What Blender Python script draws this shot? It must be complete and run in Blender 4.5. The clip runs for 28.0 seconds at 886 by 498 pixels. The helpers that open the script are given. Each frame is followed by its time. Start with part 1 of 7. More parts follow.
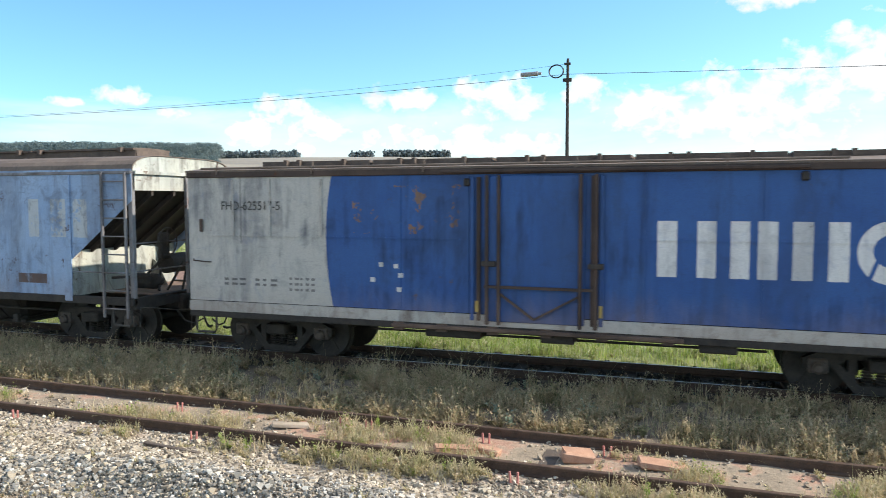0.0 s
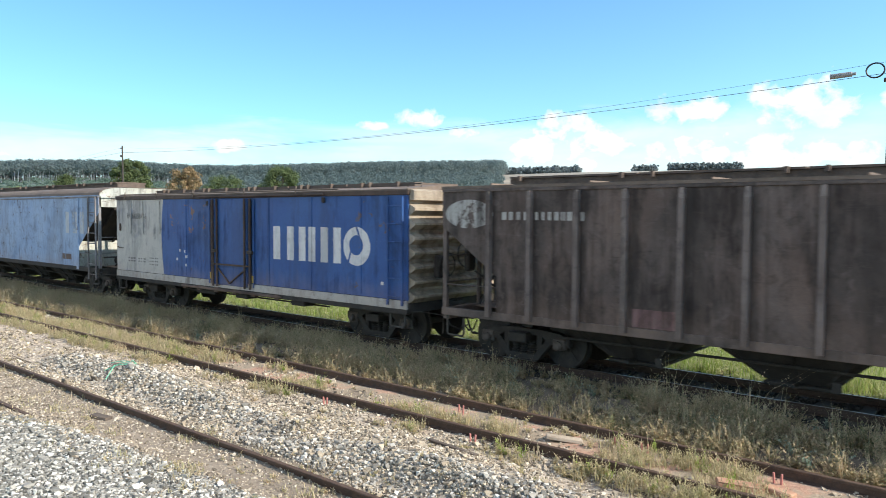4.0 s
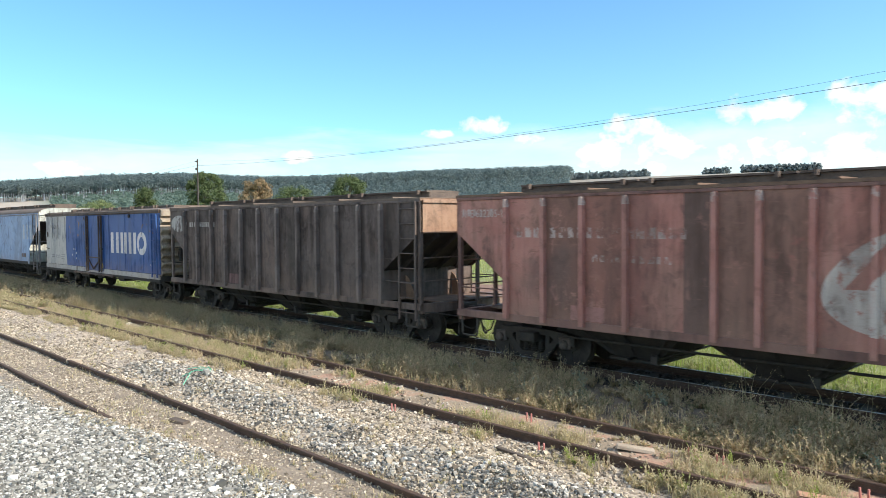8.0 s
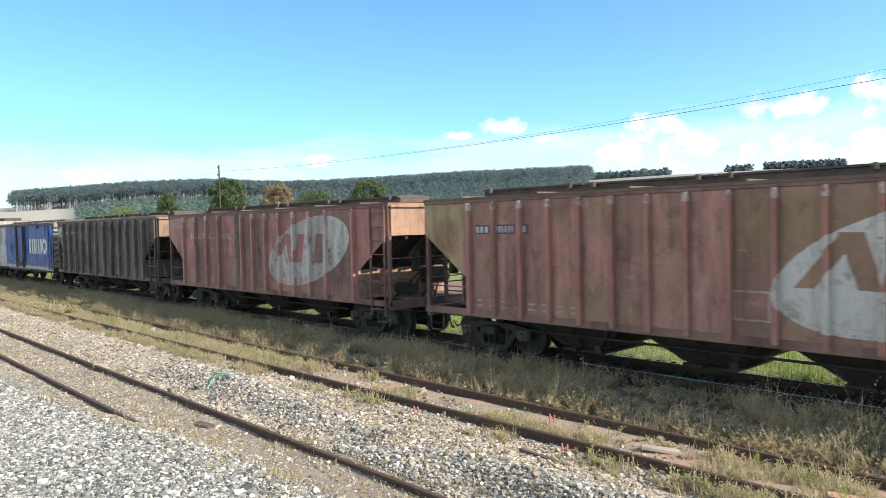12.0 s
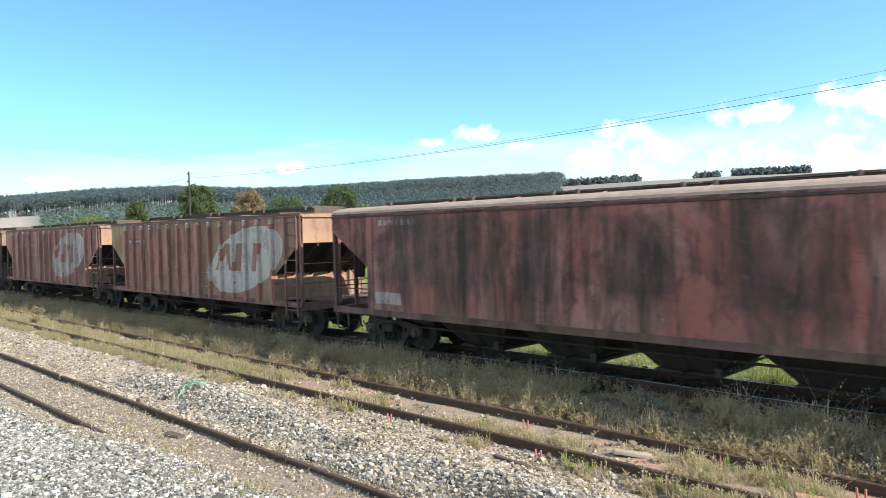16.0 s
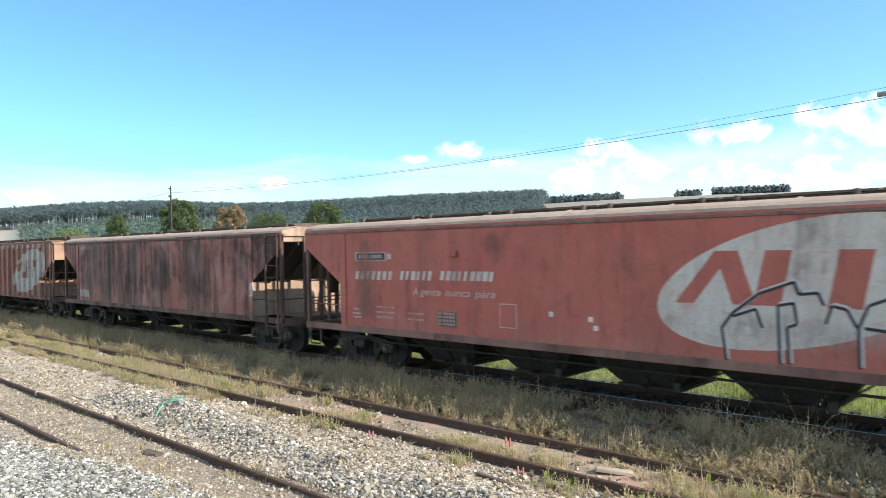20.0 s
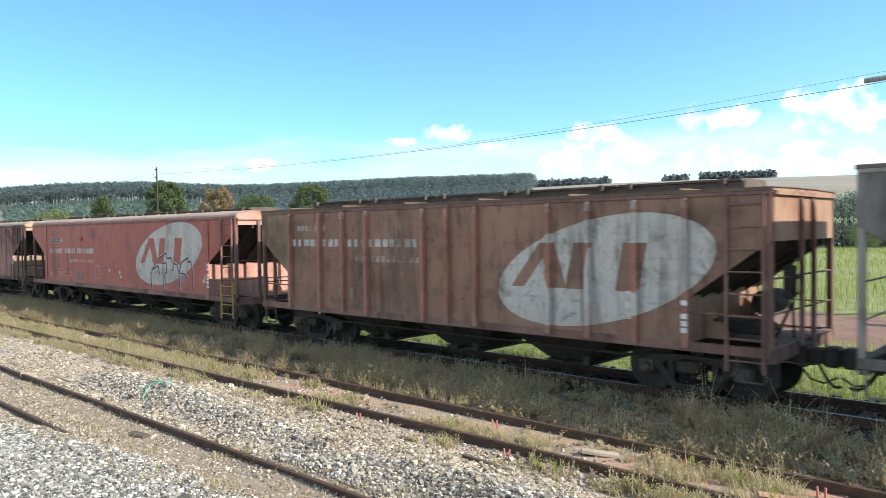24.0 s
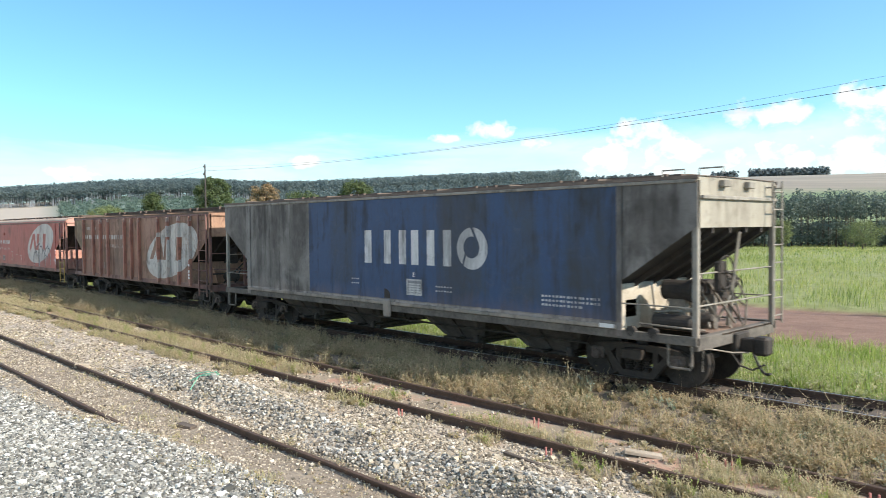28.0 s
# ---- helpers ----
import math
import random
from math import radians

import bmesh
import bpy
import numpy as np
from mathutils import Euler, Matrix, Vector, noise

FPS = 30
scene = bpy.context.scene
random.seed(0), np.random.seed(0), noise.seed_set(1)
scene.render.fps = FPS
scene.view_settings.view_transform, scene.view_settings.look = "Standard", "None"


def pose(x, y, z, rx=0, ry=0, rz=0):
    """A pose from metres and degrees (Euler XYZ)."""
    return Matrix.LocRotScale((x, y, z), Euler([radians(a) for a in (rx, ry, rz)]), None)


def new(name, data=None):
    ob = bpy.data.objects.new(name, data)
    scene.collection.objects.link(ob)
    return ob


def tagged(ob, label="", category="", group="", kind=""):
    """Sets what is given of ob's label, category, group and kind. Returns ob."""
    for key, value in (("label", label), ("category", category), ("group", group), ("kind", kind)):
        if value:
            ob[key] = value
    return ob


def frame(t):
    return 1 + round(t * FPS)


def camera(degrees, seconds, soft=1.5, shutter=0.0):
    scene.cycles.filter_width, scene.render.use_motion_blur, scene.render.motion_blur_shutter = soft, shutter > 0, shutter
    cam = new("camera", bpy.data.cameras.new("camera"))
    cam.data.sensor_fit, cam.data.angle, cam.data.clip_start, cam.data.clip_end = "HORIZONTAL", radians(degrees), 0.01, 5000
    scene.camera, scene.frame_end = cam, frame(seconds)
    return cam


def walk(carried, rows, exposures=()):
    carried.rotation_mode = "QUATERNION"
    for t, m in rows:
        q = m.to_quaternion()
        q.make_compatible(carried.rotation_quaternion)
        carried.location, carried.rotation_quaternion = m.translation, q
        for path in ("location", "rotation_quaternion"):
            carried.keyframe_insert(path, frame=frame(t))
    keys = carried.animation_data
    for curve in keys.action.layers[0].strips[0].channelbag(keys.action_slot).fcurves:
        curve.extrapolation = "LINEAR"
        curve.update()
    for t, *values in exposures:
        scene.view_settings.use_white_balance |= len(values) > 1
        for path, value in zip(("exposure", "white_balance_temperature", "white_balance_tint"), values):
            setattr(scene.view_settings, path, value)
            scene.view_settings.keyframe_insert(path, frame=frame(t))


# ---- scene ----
# The lens and the hand-held turn of the camera, which stands on a loading dock beside the yard.
cam = camera(62.0, 28.0, soft=0.85, shutter=0.4)
EYE = (0.0, 0.0, 2.7)
TURNS = [
    (0.0, 19.05, -3.70, 0.06),
    (0.5, 20.60, -3.60, 0.27),
    (1.0, 22.46, -3.50, 0.36),
    (1.5, 28.22, -3.96, 0.42),
    (2.0, 33.35, -4.23, 0.37),
    (2.5, 36.91, -3.55, 0.34),
    (4.5, 40.65, -2.57, -0.34),
    (5.0, 40.74, -2.50, -0.20),
    (5.5, 41.02, -2.27, 0.05),
    (6.0, 41.74, -2.08, 0.29),
    (6.5, 42.74, -1.98, 0.27),
    (7.0, 43.87, -2.08, 0.16),
    (7.5, 44.83, -2.10, 0.21),
    (8.0, 45.61, -2.04, 0.42),
    (8.5, 46.35, -1.99, 0.83),
    (9.0, 46.89, -1.88, 0.81),
    (9.5, 47.28, -1.77, 0.58),
    (10.0, 47.43, -1.74, 0.62),
    (10.5, 47.40, -1.78, 1.03),
    (11.0, 47.31, -1.78, 1.14),
    (11.5, 47.30, -1.79, 1.09),
    (12.0, 47.17, -1.87, 1.23),
    (12.5, 46.91, -2.02, 1.21),
    (13.0, 46.59, -2.19, 1.27),
    (13.5, 46.36, -2.47, 1.20),
    (15.5, 45.38, -1.90, 1.30),
    (16.0, 45.06, -1.41, 1.41),
    (16.5, 44.79, -0.92, 1.10),
    (17.0, 44.54, -0.71, 1.03),
    (17.5, 44.24, -0.57, 0.71),
    (18.0, 44.00, -0.46, 0.34),
    (18.5, 43.88, -0.32, 0.32),
    (19.0, 43.85, -0.20, 0.55),
    (19.5, 43.78, -0.10, 0.83),
    (20.0, 43.75, -0.16, 1.10),
    (20.5, 43.69, -0.38, 0.99),
    (21.0, 43.57, -0.55, 0.71),
    (21.5, 43.45, -0.69, 0.74),
    (23.5, 42.97, -1.31, 1.07),
    (24.0, 42.82, -1.48, 0.79),
    (24.5, 42.74, -1.62, 0.78),
    (25.0, 42.73, -1.74, 1.04),
    (26.0, 42.86, -1.89, 0.84),
    (26.5, 43.06, -1.96, 0.65),
    (27.0, 43.47, -1.97, 0.67),
    (27.5, 44.26, -1.84, 0.50),
    (28.0, 46.13, -1.68, 0.52),
]
walk(cam, [(t, pose(*EYE, 90 + p, r, y)) for t, y, p, r in TURNS], exposures=[(0.0, 0.59, 7000, 13), (28.0, 0.59, 7000, 13)])

# Sun high over the far side of the line, behind the train's tail.
SUN_WAY = Vector((1.45, 0.52, 1.0)).normalized()
sun_lamp = bpy.data.lights.new("sun", "SUN")
sun_lamp.energy, sun_lamp.angle, sun_lamp.color = 4.5, radians(0.6), (1.0, 0.95, 0.86)
sun = new("sun", sun_lamp)
sun.rotation_mode = "QUATERNION"
sun.rotation_quaternion = (-SUN_WAY).to_track_quat("-Z", "Y")
SUN_EL = math.asin(SUN_WAY.z)
SUN_ROT = math.atan2(SUN_WAY.x, SUN_WAY.y)


class Nodes:
    """Short-hand for node trees."""

    def __init__(self, tree):
        self.t = tree

    def n(self, kind):
        return self.t.nodes.new(kind)

    def put(self, sock, v):
        if isinstance(v, bpy.types.NodeSocket):
            self.t.links.new(v, sock)
        elif v is not None:
            sock.default_value = v

    def m(self, op, a, b=None, c=None, clamp=False):
        node = self.n("ShaderNodeMath")
        node.operation, node.use_clamp = op, clamp
        for s, v in zip(node.inputs, (a, b, c)):
            self.put(s, v)
        return node.outputs[0]

    def mix(self, f, a, b, kind="MIX"):
        node = self.n("ShaderNodeMix")
        node.data_type, node.blend_type = "RGBA", kind
        self.put(node.inputs["Factor"], f)
        for s, v in ((node.inputs[6], a), (node.inputs[7], b)):
            self.put(s, (*v, 1) if isinstance(v, tuple) and len(v) == 3 else v)
        return node.outputs[2]

    def ramp(self, v, a, b, lo=0.0, hi=1.0):
        node = self.n("ShaderNodeMapRange")
        for s, x in zip(node.inputs, (v, a, b, lo, hi)):
            self.put(s, x)
        return node.outputs[0]

    def scale(self, vec, s, shift=(0, 0, 0)):
        node = self.n("ShaderNodeMapping")
        self.put(node.inputs["Vector"], vec)
        node.inputs["Scale"].default_value = s
        node.inputs["Location"].default_value = shift
        return node.outputs[0]

    def noise(self, vec, size, detail=4.0, rough=0.6, dist=0.0):
        node = self.n("ShaderNodeTexNoise")
        self.put(node.inputs["Vector"], vec)
        node.inputs["Scale"].default_value, node.inputs["Detail"].default_value = size, detail
        node.inputs["Roughness"].default_value, node.inputs["Distortion"].default_value = rough, dist
        return node.outputs["Fac"]

    def voronoi(self, vec, size, out="Color", rnd=1.0):
        node = self.n("ShaderNodeTexVoronoi")
        self.put(node.inputs["Vector"], vec)
        node.inputs["Scale"].default_value, node.inputs["Randomness"].default_value = size, rnd
        return node.outputs[out]

    def xyz(self, vec):
        node = self.n("ShaderNodeSeparateXYZ")
        self.put(node.inputs[0], vec)
        return node.outputs

    def both(self, a, b):
        return self.m("MULTIPLY", a, b)

    def either(self, *masks):
        out = masks[0]
        for k in masks[1:]:
            out = self.m("MAXIMUM", out, k)
        return out

    def less(self, a, b):
        return self.m("LESS_THAN", a, b)


# Sky: clear blue above, a bank of white cloud over the hills.
world = bpy.data.worlds.new("sky")
scene.world = world
world.use_nodes = True
w = Nodes(world.node_tree)
world.node_tree.nodes.clear()
sky = w.n("ShaderNodeTexSky")
sky.sky_type, sky.sun_disc, sky.sun_elevation, sky.sun_rotation = "NISHITA", False, SUN_EL, SUN_ROT
sky.air_density, sky.dust_density, sky.ozone_density = 1.0, 0.35, 1.6
way = w.n("ShaderNodeTexCoord").outputs["Generated"]
wx, wy, wz = w.xyz(way)
# clouds by bearing from the line's normal towards its left, and height over the horizon, in degrees
bearing = w.m("MULTIPLY", w.m("ARCTAN2", w.m("MULTIPLY", wx, -1.0), wy), 180 / math.pi)
rise = w.m("MULTIPLY", w.m("ARCSINE", wz), 180 / math.pi)
angles = w.n("ShaderNodeCombineXYZ")
w.put(angles.inputs[0], bearing)
w.put(angles.inputs[1], rise)
round_noise = w.noise(w.scale(angles.outputs[0], (0.50, 0.62, 1.0), (3.0, 1.0, 0)), 1.0, 7.0, 0.55, 0.2)
soft_noise = w.noise(w.scale(angles.outputs[0], (0.055, 0.26, 1.0), (7.0, 2.0, 0)), 1.0, 6.0, 0.58, 0.6)
# heaps: bearing, height, half width, half height
HEAPS = ((42.5, 7.3, 1.9, 1.0), (46.2, 6.8, 1.5, 0.45), (38.8, 6.2, 2.0, 0.6), (31.2, 6.9, 3.6, 1.2), (28.8, 5.2, 3.2, 1.9), (33.6, 5.0, 2.2, 1.4), (24.4, 7.9, 1.3, 1.5), (21.2, 7.7, 2.6, 1.3), (14.6, 7.7, 4.0, 2.0),
         (8.0, 8.0, 2.4, 1.4), (3.5, 6.5, 4.0, 2.2), (-4.0, 6.6, 8.0, 3.4), (-11.5, 9.0, 6.0, 3.2), (-4.0, 13.9, 3.2, 0.9), (17.0, 4.6, 9.0, 1.6), (72.5, 3.9, 2.2, 0.8), (56.5, 5.0, 1.6, 0.6))
heap = None
for b0, e0, rb, re in HEAPS:
    da, de = w.m("MULTIPLY", w.m("SUBTRACT", bearing, b0), 1 / rb), w.m("MULTIPLY", w.m("SUBTRACT", rise, e0), 1 / re)
    one = w.m("SUBTRACT", 1.0, w.m("ADD", w.m("MULTIPLY", da, da), w.m("MULTIPLY", de, de)))
    heap = one if heap is None else w.m("MAXIMUM", heap, one)
heap = w.ramp(w.m("ADD", w.m("MAXIMUM", heap, -2.0), w.m("MULTIPLY_ADD", round_noise, 4.4, -2.2)), 0.10, 0.85, 0.0, 0.86)
# a milky veil under them, standing higher towards the sun
brim = w.ramp(bearing, 75, 5, 5.4, 8.2)
veil = w.ramp(w.m("ADD", w.m("SUBTRACT", brim, rise), w.m("MULTIPLY_ADD", soft_noise, 7.0, -3.5)), -0.4, 1.6, 0.0, 1.0)
veil = w.m("MULTIPLY", veil, w.ramp(soft_noise, 0.30, 0.68, 0.26, 0.56))
veil = w.m("MULTIPLY", veil, w.m("GREATER_THAN", wy, -0.2))
# added fill light: unseen cumulus over the rest of the sky, overhead and behind
rest = w.m("MAXIMUM", w.ramp(wy, -0.05, -0.30), w.ramp(wz, 0.46, 0.62))
fill_clouds = w.m("MULTIPLY", w.ramp(w.noise(w.scale(way, (2.6, 2.6, 3.4), (5, 2, 8)), 1.0, 8.0, 0.56, 0.3), 0.475, 0.60), rest)
heap = w.m("MULTIPLY", heap, w.m("GREATER_THAN", wy, 0.0))
cloud = w.m("MAXIMUM", w.m("MAXIMUM", heap, veil), fill_clouds)
shade = w.m("ADD", w.ramp(w.noise(w.scale(way, (7.0, 7.0, 20.0)), 1.3, 6.0, 0.6), 0.3, 0.7, 0.82, 1.08), w.m("MULTIPLY", fill_clouds, 0.30))
# the blue is deeper away from the sun
deep = w.mix(1.0, sky.outputs[0], w.mix(w.ramp(wx, -0.95, -0.30), (0.43, 0.78, 0.99), (0.57, 0.93, 1.10)), "MULTIPLY")
white = w.mix(1.0, (4.75, 4.9, 4.95), (1, 1, 1), "MULTIPLY")
bright = w.n("ShaderNodeVectorMath")
bright.operation = "SCALE"
w.put(bright.inputs[0], white)
w.put(bright.inputs["Scale"], shade)
tint = w.mix(cloud, deep, bright.outputs[0])
bg = w.n("ShaderNodeBackground")
w.put(bg.inputs["Color"], tint)
bg.inputs["Strength"].default_value = 0.16
w.put(w.n("ShaderNodeOutputWorld").inputs["Surface"], bg.outputs[0])


# ---- materials ----
def material(name, rough=0.6, metal=0.0):
    mat = bpy.data.materials.new(name)
    mat.use_nodes = True
    g = Nodes(mat.node_tree)
    b = mat.node_tree.nodes["Principled BSDF"]
    b.inputs["Roughness"].default_value, b.inputs["Metallic"].default_value = rough, metal
    return mat, g, b


def bump(g, b, height, strength=0.3, dist=0.01):
    node = g.n("ShaderNodeBump")
    node.inputs["Strength"].default_value, node.inputs["Distance"].default_value = strength, dist
    g.put(node.inputs["Height"], height)
    g.put(b.inputs["Normal"], node.outputs[0])


def local(g):
    return g.n("ShaderNodeTexCoord").outputs["Object"]


def place(g):
    return g.n("ShaderNodeNewGeometry").outputs["Position"]


def plain(name, a, b2, rough=0.7, metal=0.0, size=6.0, relief=0.2, spread=(0.35, 0.65), still=False):
    """One surface of two tones, at a coarse and a fine scale."""
    mat, g, b = material(name, rough, metal)
    p = place(g) if still else local(g)
    f = g.m("MULTIPLY_ADD", g.noise(p, size, 5.0, 0.65), 0.65, g.m("MULTIPLY", g.noise(p, size * 9, 3.0), 0.35))
    g.put(b.inputs["Base Color"], g.mix(g.ramp(f, *spread), a, b2))
    g.put(b.inputs["Roughness"], g.ramp(f, 0.3, 0.7, rough - 0.1, min(1, rough + 0.12)))
    bump(g, b, f, relief, 0.01)
    return mat


def rect(g, u, v, x0, x1, z0, z1, lean=0.0):
    """A painted block; lean slants its sides."""
    s = u if not lean else g.m("SUBTRACT", u, g.m("MULTIPLY", g.m("SUBTRACT", v, z0), lean))
    return g.both(g.both(g.less(x0, s), g.less(s, x1)), g.both(g.less(z0, v), g.less(v, z1)))


def oval(g, u, v, cx, cz, rx, rz):
    a = g.m("POWER", g.m("MULTIPLY", g.m("SUBTRACT", u, cx), 1 / rx), 2.0)
    c = g.m("POWER", g.m("MULTIPLY", g.m("SUBTRACT", v, cz), 1 / rz), 2.0)
    return g.less(g.m("ADD", a, c), 1.0)


def paint(name, base, second, grime, rust=(0.12, 0.05, 0.025), grime_amount=0.5, rust_amount=0.25, marks=None, rough=0.55, bands=0.3, seed=0.0, pitch=0.0, start=0.0, blotch=None, blotch_amount=0.5, lift=0.45, veins=1.0):
    """Old wagon paint: faded patches, soot running down, rust flecks; marks(g, u, v) yields (mask, colour, wear)."""
    mat, g, b = material(name, rough)
    b.inputs["Specular IOR Level"].default_value = 0.28
    p = local(g)
    ux, uy, uz = g.xyz(p)
    q = g.scale(p, (1, 1, 1), (seed, seed * 0.7, 0))
    broad = g.noise(q, 0.9, 4.0, 0.6, 0.6)
    colour = g.mix(g.ramp(broad, 0.36, 0.64), base, second)
    if blotch:
        cast = g.noise(g.scale(q, (1.0, 1.0, 0.7), (7, 3, 1)), 0.55, 5.0, 0.62, 0.9)
        colour = g.mix(g.m("MULTIPLY", g.ramp(cast, 0.47, 0.60), blotch_amount), colour, blotch)
    if pitch:
        # each panel between two ribs has weathered a little differently
        cell = g.m("FLOOR", g.m("MULTIPLY", g.m("SUBTRACT", ux, start), 1 / pitch))
        lot = g.n("ShaderNodeTexWhiteNoise")
        lot.noise_dimensions = "1D"
        g.put(lot.inputs["W"], g.m("ADD", cell, seed * 3.1))
        colour = g.mix(g.m("MULTIPLY", lot.outputs["Value"], 0.45), colour, grime)
        # shade beside the ribs is painted in as a ragged band of grime colour
        gap = g.m("ABSOLUTE", g.m("SUBTRACT", g.m("FRACT", g.m("MULTIPLY", g.m("SUBTRACT", ux, start), 1 / pitch)), 0.5))
        colour = g.mix(g.ramp(g.m("ADD", gap, g.m("MULTIPLY", g.noise(q, 3.0, 4.0, 0.6), 0.22)), 0.46, 0.60, 0.0, 0.6), colour, grime)
    wob = g.noise(q, 6.0, 4.0, 0.7)
    u = g.m("ADD", ux, g.m("MULTIPLY_ADD", wob, 0.02, -0.01))
    v = g.m("ADD", uz, g.m("MULTIPLY_ADD", g.noise(q, 7.0, 3.0, 0.7), 0.02, -0.01))
    chips = g.noise(q, 9.0, 7.0, 0.72, 0.3)
    flake = g.m("ADD", g.m("MULTIPLY", chips, 0.45), g.m("MULTIPLY", g.noise(g.scale(q, (1.0, 1.0, 0.55), (9, 4, 2)), 1.9, 6.0, 0.68, 0.3), 0.55))
    if marks:
        for mask, tone, wear in marks(g, u, v):
            keep = g.ramp(flake, 0.27 + wear * 0.30, 0.31 + wear * 0.30)
            colour = g.mix(g.both(mask, g.m("MULTIPLY", keep, 1.0 - wear * 0.25)), colour, tone)
    streak = g.noise(g.scale(q, (3.2, 3.2, 0.35)), 1.3, 6.0, 0.62)
    soot = g.noise(q, 0.55, 5.0, 0.66, 0.8)
    dirt = g.ramp(g.m("ADD", g.m("MULTIPLY", streak, 0.5), g.m("MULTIPLY", soot, 0.5)), 0.60 - 0.22 * grime_amount, 0.71 - 0.22 * grime_amount)
    colour = g.mix(g.m("MULTIPLY", dirt, min(0.92, 0.45 + grime_amount * 0.55)), colour, grime)
    wide = g.noise(g.scale(q, (1.0, 1.0, 0.16), (4, 0, 0)), 0.85, 5.0, 0.68, 0.5)
    colour = g.mix(g.m("MULTIPLY", g.ramp(wide, 0.50, 0.60), bands), colour, grime)
    drip = g.noise(g.scale(q, (9.0, 9.0, 0.5), (0, 0, 2)), 1.0, 4.0, 0.6)
    colour = g.mix(g.m("MULTIPLY", g.ramp(drip, 0.55, 0.72), 0.35 * veins), colour, grime)
    fleck = g.ramp(g.m("ADD", g.m("MULTIPLY", chips, 0.55), g.m("MULTIPLY", g.noise(q, 1.6, 4.0, 0.7), 0.45)), 0.68 - 0.2 * rust_amount, 0.73 - 0.2 * rust_amount)
    colour = g.mix(g.m("MULTIPLY", fleck, 0.85), colour, rust)
    # mottling of the old coat
    mottle = g.noise(g.scale(q, (1, 1, 0.8), (11, 0, 3)), 3.2, 8.0, 0.74, 0.7)
    colour = g.mix(g.ramp(mottle, 0.52, 0.64, 0.0, 0.50 * veins), colour, grime)
    colour = g.mix(g.ramp(mottle, 0.34, 0.44, lift, 0.0), colour, second)
    # scuffs along the sheet
    scuff = g.noise(g.scale(q, (1.1, 1.1, 7.0), (2, 0, 5)), 1.5, 7.0, 0.72)
    colour = g.mix(g.ramp(scuff, 0.60, 0.72, 0.0, lift * 0.85), colour, second)
    colour = g.mix(g.ramp(scuff, 0.30, 0.40, 0.40 * veins, 0.0), colour, grime)
    # dust thrown up along the foot of the side
    foot = g.m("MULTIPLY", g.ramp(g.m("ADD", uz, g.m("MULTIPLY", streak, 0.9)), 1.30, 1.85, 0.35, 0.0), g.ramp(broad, 0.3, 0.6))
    colour = g.mix(foot, colour, (0.34, 0.22, 0.16))
    fine = g.noise(q, 55.0, 3.0)
    colour = g.mix(g.m("MULTIPLY", g.ramp(fine, 0.35, 0.75), 0.22), colour, grime)
    g.put(b.inputs["Base Color"], colour)
    g.put(b.inputs["Roughness"], g.ramp(g.m("ADD", dirt, fleck), 0.0, 1.0, rough, 0.9))
    dents = g.m("ADD", g.m("MULTIPLY", g.noise(q, 1.7, 3.0, 0.5), 3.0), g.m("MULTIPLY", chips, 0.25))
    bump(g, b, dents, 0.35, 0.012)
    return mat



# ---- mesh helpers ----
def mesh_from(name, bm, mat):
    me = bpy.data.meshes.new(name)
    bm.normal_update()
    bm.to_mesh(me)
    bm.free()
    if mat:
        me.materials.append(mat)
    return me


def part(name, bm, mat, parent, label=""):
    """One mesh object under a thing or a part."""
    ob = new(name, mesh_from(name, bm, mat))
    ob.parent = parent
    return tagged(ob, label)


def box(bm, x0, x1, y0, y1, z0, z1, bevel=0.0):
    r = bmesh.ops.create_cube(bm, size=1)
    for v in r["verts"]:
        v.co = Vector(((x0 + x1) / 2 + v.co.x * (x1 - x0), (y0 + y1) / 2 + v.co.y * (y1 - y0), (z0 + z1) / 2 + v.co.z * (z1 - z0)))
    if bevel:
        bmesh.ops.bevel(bm, geom=list({e for v in r["verts"] for e in v.link_edges}), offset=bevel, segments=1, affect="EDGES")
    return bm


def prism(bm, poly, y0, y1):
    """A plate of outline (x, z), between y0 and y1."""
    a = [bm.verts.new((x, y0, z)) for x, z in poly]
    b = [bm.verts.new((x, y1, z)) for x, z in poly]
    bm.faces.new(a)
    bm.faces.new(b[::-1])
    for i in range(len(poly)):
        bm.faces.new((a[i - 1], b[i - 1], b[i], a[i]))
    bmesh.ops.recalc_face_normals(bm, faces=bm.faces)
    return bm


def sweep(bm, poly, x0, x1):
    """A bar of cross-section (y, z), from x0 to x1."""
    a = [bm.verts.new((x0, y, z)) for y, z in poly]
    b = [bm.verts.new((x1, y, z)) for y, z in poly]
    bm.faces.new(a)
    bm.faces.new(b[::-1])
    for i in range(len(poly)):
        bm.faces.new((a[i - 1], b[i - 1], b[i], a[i]))
    bmesh.ops.recalc_face_normals(bm, faces=bm.faces)
    return bm


def rod(bm, p, q, r, r2=None, seg=8):
    """A round bar from p to q."""
    p, q = Vector(p), Vector(q)
    m = Matrix.Translation((p + q) / 2) @ (q - p).to_track_quat("Z", "Y").to_matrix().to_4x4()
    bmesh.ops.create_cone(bm, cap_ends=True, segments=seg, radius1=r, radius2=r if r2 is None else r2, depth=(q - p).length, matrix=m)
    return bm


